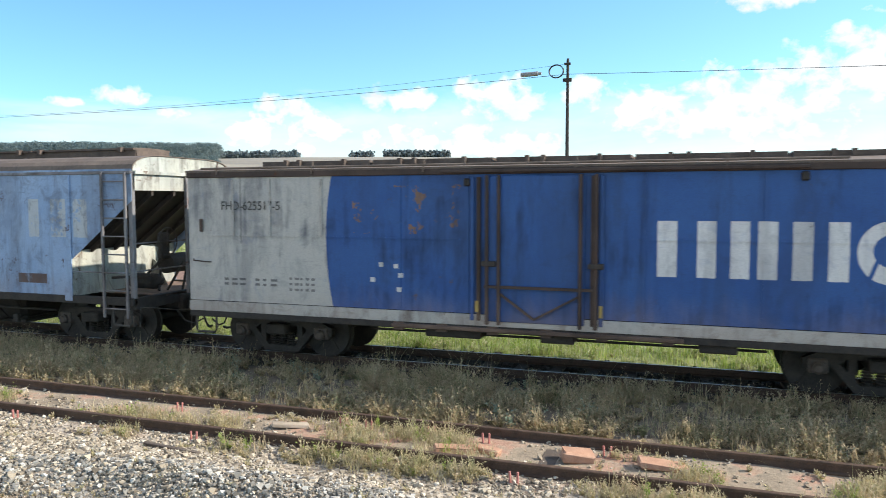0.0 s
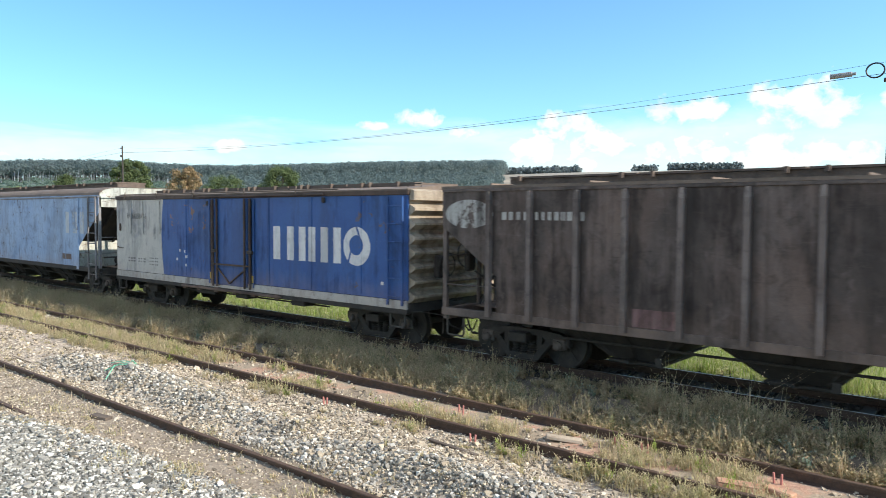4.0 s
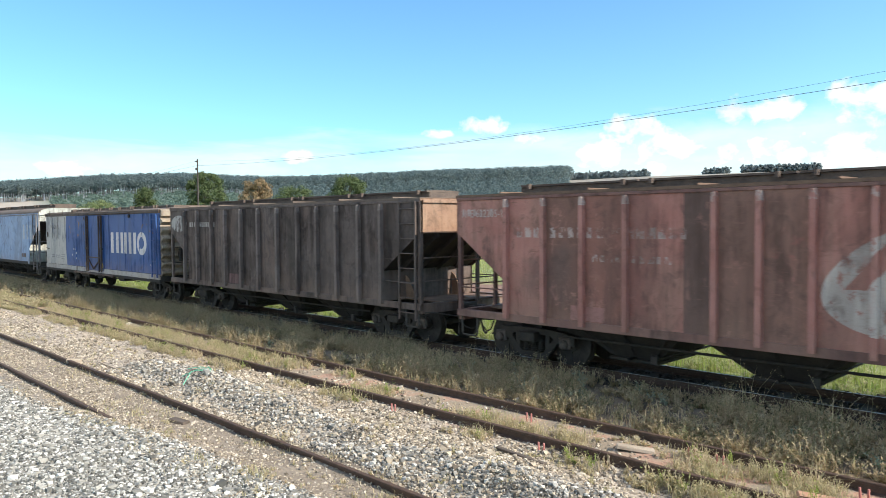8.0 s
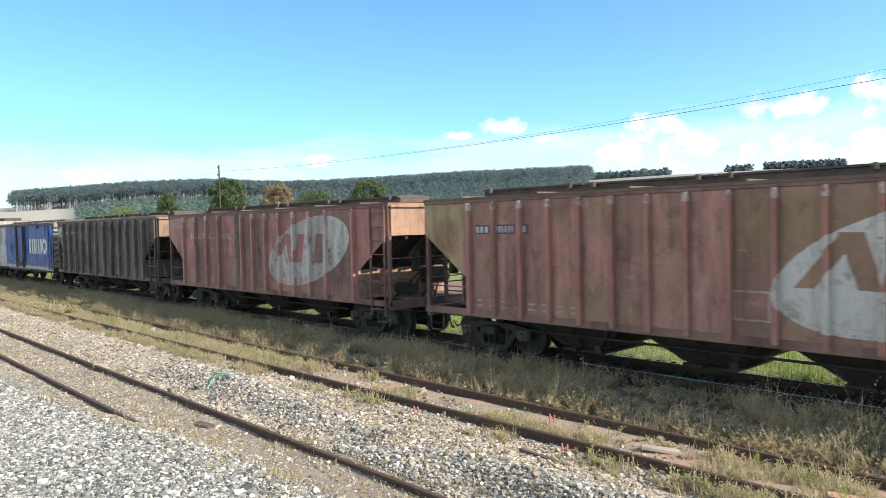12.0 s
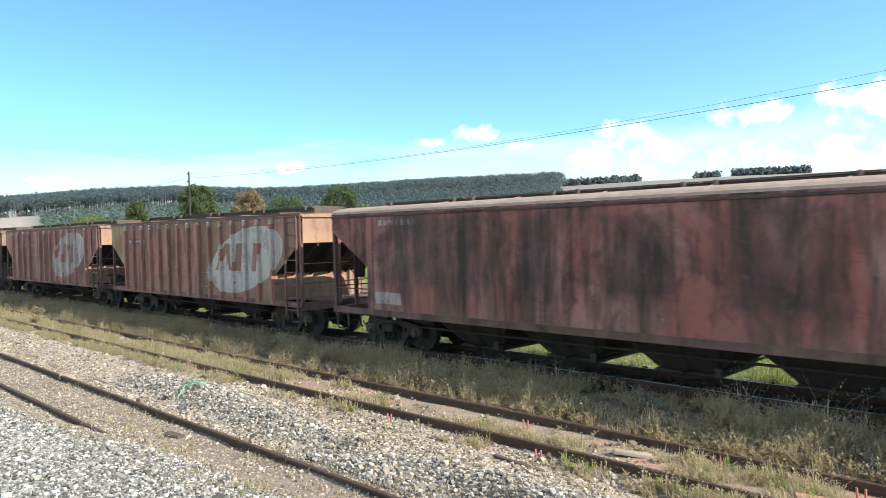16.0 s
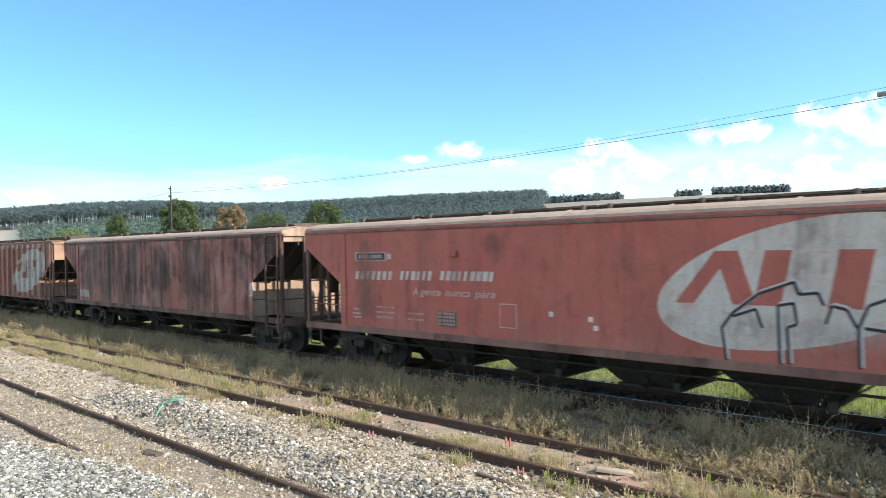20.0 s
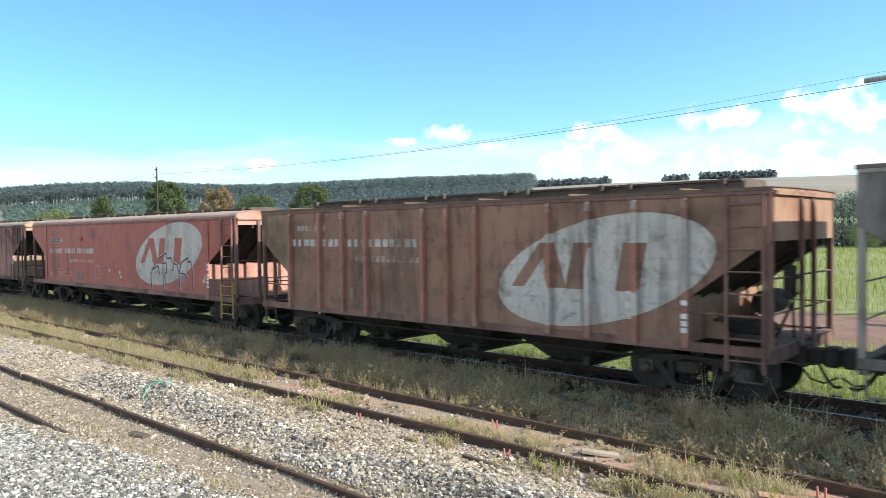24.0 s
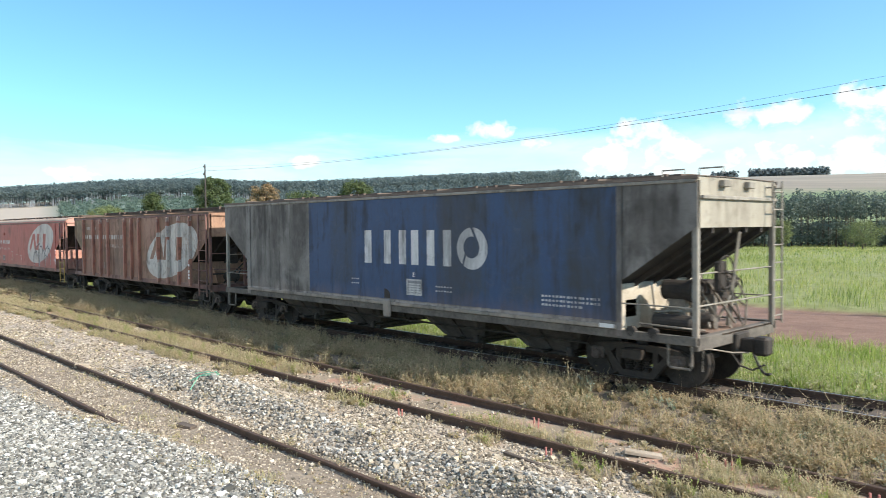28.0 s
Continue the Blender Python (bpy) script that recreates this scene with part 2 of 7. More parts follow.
def strut(bm, p, q, wide, deep):
    """A flat bar from p to q; wide along x or z, deep along y."""
    p, q = Vector(p), Vector(q)
    m = Matrix.Translation((p + q) / 2) @ (q - p).to_track_quat("Z", "Y").to_matrix().to_4x4()
    r = bmesh.ops.create_cube(bm, size=1)
    for v in r["verts"]:
        v.co = m @ Vector((v.co.x * wide, v.co.y * deep, v.co.z * (q - p).length))
    return bm


def hose(bm, pts, r, seg=6):
    """A bent round bar through the points, in one piece."""
    pts = [Vector(p) for p in pts]
    rings = []
    for i, p in enumerate(pts):
        way_on = (pts[min(i + 1, len(pts) - 1)] - pts[max(i - 1, 0)]).normalized()
        side = way_on.cross(Vector((0, 0, 1)) if abs(way_on.z) < 0.9 else Vector((0, 1, 0))).normalized()
        up = side.cross(way_on)
        rings.append([bm.verts.new(p + (side * math.cos(k * 2 * math.pi / seg) + up * math.sin(k * 2 * math.pi / seg)) * r) for k in range(seg)])
    for a, b in zip(rings, rings[1:]):
        for k in range(seg):
            bm.faces.new((a[k - 1], a[k], b[k], b[k - 1]))
    bm.faces.new(rings[0])
    bm.faces.new(rings[-1][::-1])
    bmesh.ops.recalc_face_normals(bm, faces=bm.faces)
    return bm


def bm_new():
    return bmesh.new()


def thing(name, m, label, category, group=""):
    ob = new(name)
    ob.empty_display_size = 0.3
    ob.matrix_basis = m
    return tagged(ob, label, category, group)


def cloud_mesh(name, verts, faces, mat):
    """A mesh from arrays of vertices and of faces with equal corners."""
    me = bpy.data.meshes.new(name)
    me.vertices.add(len(verts))
    me.vertices.foreach_set("co", np.ascontiguousarray(verts, dtype=np.float32).ravel())
    me.loops.add(faces.size)
    me.loops.foreach_set("vertex_index", np.ascontiguousarray(faces, dtype=np.int32).ravel())
    me.polygons.add(len(faces))
    me.polygons.foreach_set("loop_start", np.arange(0, faces.size, faces.shape[1], dtype=np.int32))
    me.update(calc_edges=True)
    me.shade_flat()
    me.materials.append(mat)
    return me


# ---- ground ----
MAIN, SIDING, NEAR = 11.985, 7.92, 4.36     # centre lines of the three metre-gauge tracks
GAUGE = 1.07
rng = np.random.default_rng(7)


def ease(v, a, b):
    t = np.clip((v - a) / (b - a), 0, 1)
    return t * t * (3 - 2 * t)


def ripple(x, y):
    return (np.sin(x * 1.7 + y * 0.9) * np.cos(y * 2.3 - x * 0.6) + 0.6 * np.sin(x * 4.1 - y * 3.3 + 1.0) * np.sin(y * 5.2 + x * 1.3)
            + 0.4 * np.sin(x * 9.1 + y * 7.7) * np.cos(x * 6.3 - y * 8.9))


def value_noise(x, y, size, seed):
    """Smooth random field between 0 and 1, with features of about that size."""
    grid = np.random.default_rng(seed).random((64, 64))
    u, v = np.asarray(x) / size + 500.0, np.asarray(y) / size + 500.0
    i, j = np.floor(u).astype(int), np.floor(v).astype(int)
    a, b = u - i, v - j
    a, b = a * a * (3 - 2 * a), b * b * (3 - 2 * b)
    i, j, k, n = i % 64, j % 64, (i + 1) % 64, (j + 1) % 64
    return (grid[i, j] * (1 - a) + grid[k, j] * a) * (1 - b) + (grid[i, n] * (1 - a) + grid[k, n] * a) * b


# small heaps of tipped stone along the ballast ridge: x, y, half length, half width, height
TIPS = ((-6.75, 5.35, 0.9, 0.35, 0.13), (-5.6, 5.75, 1.2, 0.30, 0.12), (-4.2, 5.75, 1.3, 0.35, 0.13), (-2.6, 6.0, 1.2, 0.4, 0.10), (-9.0, 5.95, 1.3, 0.35, 0.12), (-11.2, 6.0, 1.2, 0.4, 0.14), (-13.5, 6.0, 1.6, 0.35, 0.10), (-1.0, 6.1, 1.0, 0.35, 0.10))


# land skyline over the eye, in degrees, by the bearing from the line's normal towards its left
SKY_A = np.array([-60, -30, -6, 4, 10, 18, 23, 31, 37, 40, 47, 54, 59, 65, 70, 74, 78, 90, 120])
SKY_E = np.array([3.1, 3.2, 3.2, 3.25, 3.28, 3.35, 3.4, 3.3, 3.1, 3.05, 2.9, 2.55, 2.4, 2.6, 2.4, 2.0, 1.75, 1.6, 1.5])


def land(x, y):
    """Height of the ground: flat yard, a dip beyond the meadow, then long hills."""
    r, a = np.hypot(x, y), np.degrees(np.arctan2(-x, np.maximum(y, 1e-3)))
    front = ease(y, 30, 60)
    z = -0.16 + 0.012 * ripple(x, y) * (1 + 3 * ease(y, 26, 40))
    z = z + 0.09 * np.exp(-((y - 6.15) / 0.55) ** 2) * (0.8 + 0.35 * np.sin(x * 0.9)) + 0.05 * np.exp(-((y - 10.0) / 0.9) ** 2)
    z = z - 0.05 * ease(y, 13.0, 14.2) + 0.04 * ease(y, 15, 17) - 0.10 * ease(y, 17.8, 18.8) + 0.14 * ease(y, 26, 27.2)
    z = z + 0.10 * (1 - ease(y, 2.6, 3.7)) + 0.04 * ease(y, 3.0, 3.4) * (1 - ease(y, 3.4, 4.2))
    z = z + 0.045 * ease(y, 3.2, 3.8) * (1 - ease(y, 5.0, 5.6)) + 0.02 * ease(y, 6.8, 7.3) * (1 - ease(y, 8.6, 9.2))
    for tx, ty, a1, b1, up in TIPS:
        z = z + up * np.exp(-((x - tx) / a1) ** 2 - ((y - ty) / b1) ** 2)
    z = z + 0.09 * (value_noise(x, y, 0.55, 3) - 0.5) * ease(y, 5.2, 5.6) * (1 - ease(y, 6.9, 7.2)) + 0.09 * (value_noise(x, y, 0.7, 4) - 0.4) * ease(y, 8.7, 9.1) * (1 - ease(y, 10.6, 11.0))
    z = z + 0.12 * ease(x, -13, -8.5) * ease(y, 2.0, 3.0) * (1 - ease(y, 3.9, 4.6))
    z = z - 1.35 * front * ease(r, 60, 150) * (1 - ease(r, 170, 260)) * (1 - 0.6 * ease(a, 30, 45))
    top = 2.7 + 760 * np.tan(np.radians(np.interp(a, SKY_A, SKY_E)))
    rise = np.clip((r - 190) / 570.0, 0, 1)
    hill = top * (0.42 * rise + 0.58 * ease(rise, 0.1, 1.0))
    z = z + front * np.where(r > 190, hill, 0) - front * 30 * ease(r, 800, 2400)
    return z


def ground_mesh():
    xs = np.concatenate([-np.geomspace(2600, 62, 46), np.arange(-60, 14, 0.25), np.geomspace(14.4, 2600, 46)])
    ys = np.concatenate([-np.geomspace(600, 3, 12), np.arange(-2, 30, 0.22), np.geomspace(30.4, 2600, 110)])
    gx, gy = np.meshgrid(xs, ys)
    gz = land(gx, gy)
    v = np.stack([gx, gy, gz], -1).reshape(-1, 3)
    n, k = len(xs), len(ys)
    i = np.arange(k - 1)[:, None] * n + np.arange(n - 1)[None, :]
    f = np.stack([i, i + 1, i + n + 1, i + n], -1).reshape(-1, 4)
    return v, f


def ground_material():
    mat, g, b = material("yard_ground", 0.95)
    p = place(g)
    x, y, z = g.xyz(p)
    wave = g.m("MULTIPLY_ADD", g.noise(p, 0.8, 5.0, 0.65), 1.3, -0.65)
    yy = g.m("ADD", y, wave)
    grit = g.noise(p, 28.0, 5.0, 0.7)
    cells = g.xyz(g.voronoi(p, 24.0))[0]
    coarse = g.noise(p, 1.6, 6.0, 0.65)
    stone = g.mix(g.ramp(g.m("ADD", g.m("MULTIPLY", cells, 0.6), g.m("MULTIPLY", grit, 0.4)), 0.2, 0.8), (0.11, 0.10, 0.085), (0.40, 0.375, 0.32))
    bed = g.mix(g.ramp(g.m("ADD", g.m("MULTIPLY", grit, 0.5), g.m("MULTIPLY", coarse, 0.5)), 0.35, 0.65), (0.14, 0.112, 0.085), (0.35, 0.29, 0.22))
    ballast = g.mix(g.ramp(g.m("ADD", g.m("MULTIPLY", cells, 0.65), g.m("MULTIPLY", grit, 0.35)), 0.2, 0.8), (0.17, 0.14, 0.11), (0.52, 0.45, 0.36))
    clay = g.mix(g.ramp(grit, 0.3, 0.7), (0.30, 0.165, 0.11), (0.50, 0.32, 0.235))
    soil = g.mix(g.ramp(g.m("ADD", g.m("MULTIPLY", grit, 0.4), g.m("MULTIPLY", coarse, 0.6)), 0.35, 0.65), (0.20, 0.16, 0.115), (0.46, 0.38, 0.28))
    # near-black main-line bed: the shade under the wagons is put in the colour
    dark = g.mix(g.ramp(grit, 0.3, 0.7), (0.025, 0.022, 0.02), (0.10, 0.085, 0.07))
    road = g.mix(g.ramp(g.m("ADD", g.m("MULTIPLY", grit, 0.35), g.m("MULTIPLY", coarse, 0.65)), 0.35, 0.7), (0.16, 0.088, 0.062), (0.28, 0.175, 0.125))
    turf = g.mix(g.ramp(coarse, 0.3, 0.7), (0.15, 0.17, 0.06), (0.27, 0.30, 0.12))
    col = g.mix(g.ramp(yy, 3.3, 3.9), stone, bed)
    col = g.mix(g.ramp(yy, 5.1, 5.5), col, ballast)
    col = g.mix(g.ramp(yy, 7.0, 7.7), col, g.mix(g.ramp(coarse, 0.48, 0.58), soil, clay))
    litter = g.mix(g.ramp(g.m("ADD", g.m("MULTIPLY", grit, 0.5), g.m("MULTIPLY", coarse, 0.5)), 0.35, 0.65), (0.085, 0.068, 0.05), (0.27, 0.215, 0.155))
    col = g.mix(g.ramp(yy, 8.5, 9.1), col, litter)
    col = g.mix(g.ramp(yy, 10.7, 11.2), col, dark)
    col = g.mix(g.ramp(yy, 12.9, 13.5), col, turf)
    col = g.mix(g.ramp(yy, 18.2, 18.8), col, road)
    col = g.mix(g.ramp(yy, 26.0, 26.8), col, turf)
    # the far slopes: ploughed land, pale pasture, and scrub with haze in its green
    far = g.m("SQRT", g.m("ADD", g.m("MULTIPLY", x, x), g.m("MULTIPLY", y, y)))
    big = g.noise(p, 0.012, 5.0, 0.6, 0.4)
    rows = g.noise(g.scale(p, (0.004, 0.03, 0.01)), 1.0, 4.0, 0.6)
    pasture = g.mix(g.ramp(big, 0.35, 0.65), (0.12, 0.19, 0.07), (0.20, 0.24, 0.10))
    plough = g.mix(g.ramp(rows, 0.35, 0.65), (0.21, 0.175, 0.13), (0.34, 0.29, 0.21))
    slope = g.mix(g.ramp(g.m("ADD", far, g.m("MULTIPLY", big, 260.0)), 560, 640), pasture, plough)
    bearing = g.m("DIVIDE", x, g.m("MAXIMUM", y, 1.0))
    scrub = g.mix(g.ramp(big, 0.4, 0.6), (0.10, 0.15, 0.115), (0.135, 0.19, 0.135))
    slope = g.mix(g.ramp(bearing, -1.0, -0.72, 1.0, 0.0), slope, scrub)
    slope = g.mix(g.ramp(bearing, -3.7, -3.3, 1.0, 0.0), slope, (0.40, 0.34, 0.27))
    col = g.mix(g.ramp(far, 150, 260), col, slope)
    # aerial haze put in the colour: blends to blue-grey with distance
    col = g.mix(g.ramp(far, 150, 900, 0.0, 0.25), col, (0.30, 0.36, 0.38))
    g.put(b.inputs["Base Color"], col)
    bump(g, b, g.m("ADD", g.m("MULTIPLY", cells, 0.6), grit), 0.5, 0.03)
    return mat


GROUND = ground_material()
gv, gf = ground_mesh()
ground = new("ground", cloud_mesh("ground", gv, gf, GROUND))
ground.data.shade_smooth()
tagged(ground, "yard ground of gravel, dry soil, dirt road and meadow", "ground", kind="structure")

# ---- tracks ----
RAIL_WORN = plain("rail_rust", (0.06, 0.038, 0.028), (0.15, 0.095, 0.066), 0.75, 0.3, 7.0, 0.25)
RAIL_SHINE = plain("rail_polished", (0.26, 0.25, 0.245), (0.48, 0.47, 0.46), 0.38, 1.0, 3.0, 0.05)
SLEEPER = plain("sleeper_wood", (0.06, 0.048, 0.04), (0.15, 0.12, 0.095), 0.9, 0.0, 5.0, 0.5)
RAIL = [(-0.055, -0.125), (0.055, -0.125), (0.055, -0.112), (0.012, -0.1), (0.012, -0.038), (0.03, -0.03), (0.03, -0.006), (0.022, 0.0),
        (-0.022, 0.0), (-0.03, -0.006), (-0.03, -0.03), (-0.012, -0.038), (-0.012, -0.1), (-0.055, -0.112)]


def rail(y, x0, x1, lean, polished, label, drop=0.0):
    ob = new("rail", mesh_from("rail", sweep(bm_new(), RAIL, x0, x1), RAIL_WORN))
    ob.location, ob.rotation_euler = (0, y, drop), (0, 0, lean)
    tagged(ob, label, "rail", "yard rails", "structure")
    if polished:
        part("running_surface", box(bm_new(), x0, x1, -0.015, 0.015, 0.001, 0.004), RAIL_SHINE, ob, "bright worn steel")
    for k in range(6):
        x = x0 + (k + 0.5) * 12.0 + 3
        if x < x1 - 1:
            part("joint_bar", box(bm_new(), x, x + 0.6, -0.03, 0.03, -0.09, -0.045, 0.004), RAIL_WORN, ob)
    return ob


for side in (-0.5, 0.5):
    rail(MAIN + side * GAUGE, -220, 60, 0, True, "steel rail of the main line, polished by traffic")
    rail(SIDING + side * GAUGE, -140, 40, 0, False, "rusty rail of the weedy siding", -0.02)
    rail(NEAR + side * GAUGE, -140, 20, -0.004, False, "rusty rail half sunk in the gravel", -0.02)


def sleepers(y, x0, x1, step, top, label):
    shared = mesh_from("sleeper", box(bm_new(), -0.1, 0.1, -0.95, 0.95, -0.14, 0.0, 0.012), SLEEPER)
    x = x0
    while x < x1:
        ob = new("sleeper", shared)
        ob.location = (x, y + rng.uniform(-0.04, 0.04), top + rng.uniform(-0.015, 0.008))
        ob.rotation_euler = (0, 0, rng.uniform(-0.04, 0.04))
        tagged(ob, label, "sleeper", "track sleepers", "structure")
        x += step


sleepers(MAIN, -46, 6, 0.6, -0.128, "dark wooden sleeper under the main line")
sleepers(SIDING, -34, 4, 0.65, -0.152, "weathered sleeper sunk in the siding's soil")
sleepers(NEAR, -34, -2, 0.65, -0.15, "buried sleeper of the near track")


# ---- loose stone, weeds and grass ----
def stones(name, n, xr, yr, size, mat, keep, label, lift=0.0):
    x, y = rng.uniform(*xr, n), rng.uniform(*yr, n)
    ok = rng.random(n) < keep(x, y)
    x, y = x[ok], y[ok]
    n = len(x)
    octa = np.array([(1, 0, -0.5), (-0.5, 0.87, -0.5), (-0.5, -0.87, -0.5), (0.42, 0.73, 0.55), (-0.85, 0, 0.55), (0.42, -0.73, 0.55)], float)
    face = np.array([(3, 4, 5), (0, 3, 5), (0, 1, 3), (1, 4, 3), (1, 2, 4), (2, 5, 4), (2, 0, 5)])
    s = size * np.exp(rng.normal(0, 0.40, n))
    v = octa[None] * (1 + rng.uniform(-0.25, 0.25, (n, 6, 3))) + rng.uniform(-0.18, 0.18, (n, 6, 3))
    v *= s[:, None, None] * rng.uniform(0.65, 1.2, (n, 1, 3))
    a = rng.uniform(0, 6.3, n)
    ca, sa = np.cos(a)[:, None], np.sin(a)[:, None]
    v = np.stack([v[..., 0] * ca - v[..., 1] * sa, v[..., 0] * sa + v[..., 1] * ca, v[..., 2]], -1)
    v += np.stack([x, y, land(x, y) + s * 0.25 + lift], -1)[:, None, :]
    f = face[None] + (np.arange(n) * 6)[:, None, None]
    ob = new(name, cloud_mesh(name, v.reshape(-1, 3), f.reshape(-1, 3), mat))
    return tagged(ob, label, "gravel", kind="stuff")


def stone_material(name, a, b2, c):
    mat, g, b = material(name, 0.9)
    r = g.n("ShaderNodeNewGeometry").outputs["Random Per Island"]
    col = g.mix(g.ramp(r, 0.0, 0.7), a, b2)
    col = g.mix(g.ramp(r, 0.78, 0.92), col, c)
    fine = g.noise(place(g), 60.0, 3.0)
    g.put(b.inputs["Base Color"], g.mix(g.m("MULTIPLY", g.ramp(fine, 0.3, 0.8), 0.35), col, a))
    return mat


GREY_STONE = stone_material("crushed_stone", (0.075, 0.075, 0.066), (0.41, 0.40, 0.355), (0.80, 0.79, 0.72))
TIPPED_STONE = stone_material("tipped_stone", (0.08, 0.076, 0.066), (0.38, 0.36, 0.315), (0.62, 0.60, 0.54))
BROWN_STONE = stone_material("old_ballast", (0.11, 0.09, 0.066), (0.50, 0.43, 0.325), (0.68, 0.61, 0.50))
# main-line stones, coloured near-black for the shade under the wagons
SHADED_STONE = stone_material("shaded_ballast", (0.02, 0.018, 0.016), (0.075, 0.065, 0.055), (0.13, 0.115, 0.10))
stones("crushed_stone", 112000, (-24, -4.0), (1.7, 4.35), 0.0150, GREY_STONE,
       lambda x, y: np.clip((3.45 + 0.10 * np.sin(x * 0.9) + 0.75 * ease(x, -13, -8) - y) * 4, 0, 1) * np.where(y > -0.17 * x, 1.0, 0.25), "pale grey crushed stone heaped beside the near track")
stones("ballast", 80000, (-14, 2.0), (5.1, 7.40), 0.0152, BROWN_STONE,
       lambda x, y: np.clip(1.15 - np.abs(y - 6.1) * 0.75, 0.05, 1) * (0.45 + 0.55 * ease(value_noise(x, y, 0.8, 5), 0.3, 0.6)), "low ridge of brownish ballast between the tracks")
stones("far_ballast", 22000, (-36, -14), (5.1, 7.40), 0.018, BROWN_STONE,
       lambda x, y: np.clip(1.15 - np.abs(y - 6.0) * 0.75, 0.05, 1) * (0.25 + 0.75 * ease(value_noise(x, y, 1.1, 5), 0.35, 0.65)), "low ridge of brownish ballast between the tracks")
stones("pebbles", 62000, (-26, -1.0), (3.4, 5.5), 0.0105, BROWN_STONE, lambda x, y: 0.35 + 0.65 * value_noise(x, y, 0.9, 8), "small stones scattered in the near track")
stones("fresh_ballast", 17000, (-15, 2.0), (5.1, 6.5), 0.0175, TIPPED_STONE,
       lambda x, y: np.clip(sum(1.3 * np.exp(-((x - tx) / a1) ** 2 - ((y - ty + 0.1) / (b1 * 1.1)) ** 2) for tx, ty, a1, b1, up in TIPS), 0, 1), "grey broken stone tipped along the ballast ridge", 0.01)
stones("siding_stones", 12000, (-24, 3.0), (7.2, 9.0), 0.015, BROWN_STONE, lambda x, y: 0.2 + 0.8 * ease(value_noise(x, y, 0.6, 6), 0.4, 0.6), "loose stones between the siding's rails")
stones("main_ballast", 16000, (-26, 4.0), (10.9, 13.3), 0.022, SHADED_STONE, lambda x, y: np.full_like(x, 0.8), "ballast under the main line, wagons' shade put in its colour")


def blade_material(name, tones, rough=0.8, sheer_part=0.42, size=1.3, lo=0.38, hi=0.62):
    """Living and dry stalks: the tone changes from plant to plant and a little from leaf to leaf."""
    mat, g, b = material(name, rough)
    r = g.n("ShaderNodeNewGeometry").outputs["Random Per Island"]
    p = place(g)
    f = g.m("ADD", g.m("MULTIPLY", g.noise(g.scale(p, (1, 1, 0.3)), size, 3.0, 0.6), 0.5), g.m("MULTIPLY", g.noise(p, size * 5.0, 2.0, 0.6), 0.38))
    f = g.m("ADD", f, g.m("MULTIPLY", r, 0.12))
    col, step = tones[0], (hi - lo) / len(tones)
    for i, tone in enumerate(tones[1:], 1):
        e = lo + i * step
        col = g.mix(g.ramp(f, e - step * 0.3, e + step * 0.3), col, tone)
    col = g.mix(g.ramp(r, 0.0, 1.0, 0.30, 0.0), col, (0.05, 0.05, 0.025))
    g.put(b.inputs["Base Color"], col)
    sheer = g.n("ShaderNodeBsdfTranslucent")
    g.put(sheer.inputs["Color"], col)
    both = g.n("ShaderNodeMixShader")
    both.inputs[0].default_value = sheer_part
    g.put(both.inputs[1], b.outputs[0])
    g.put(both.inputs[2], sheer.outputs[0])
    g.put(mat.node_tree.nodes["Material Output"].inputs["Surface"], both.outputs[0])
    return mat


def scatter(n, xr, yr, keep, xpow):
    """Places of plants, thinner towards the far end of the stretch."""
    x = xr[1] - (xr[1] - xr[0]) * rng.random(n) ** xpow
    y = rng.uniform(*yr, n)
    k = keep(x, y)
    ok = rng.random(n) < k
    return x[ok], y[ok], np.clip(k[ok], 0, 1)


def blades(name, n, xr, yr, tall, wide, mat, keep, label, clump=0.0, bend=0.45, xpow=1.0, tuft=1):
    """Grass: bent tapering blades, in tufts."""
    x, y, k = scatter(n, xr, yr, keep, xpow)
    if tuft > 1:
        x, y, k = np.repeat(x, tuft), np.repeat(y, tuft), np.repeat(k, tuft)
        x = x + rng.normal(0, clump, len(x))
        y = y + rng.normal(0, clump, len(y))
    n = len(x)
    h = tall * np.exp(rng.normal(0, 0.35, n)) * (0.55 + 0.45 * k)
    a = rng.uniform(0, 6.283, n)
    lean = np.abs(rng.normal(0, bend, n)) + 0.08
    d = np.stack([np.cos(a), np.sin(a), np.zeros(n)], -1)
    s = np.stack([-np.sin(a + rng.normal(0, 0.6, n)), np.cos(a), np.zeros(n)], -1) * (wide * rng.uniform(0.6, 1.4, n))[:, None]
    root = np.stack([x, y, land(x, y) - 0.02], -1)
    up = np.array([0, 0, 1.0])
    mid = root + d * (lean * h * 0.3)[:, None] + up * (h * 0.6)[:, None]
    tip = root + d * (lean * h * 0.95)[:, None] + up * (h * np.clip(1.05 - lean * 0.4, 0.4, 1))[:, None]
    v = np.stack([root - s * 0.5, root + s * 0.5, mid + s * 0.5, mid - s * 0.5, tip], 1)
    i = np.arange(n)[:, None] * 5
    tri = np.concatenate([i + np.array([[0, 1, 2]]), i + np.array([[0, 2, 3]]), i + np.array([[3, 2, 4]])])
    ob = new(name, cloud_mesh(name, v.reshape(-1, 3), tri, mat))
    return tagged(ob, label, "grass", kind="stuff")


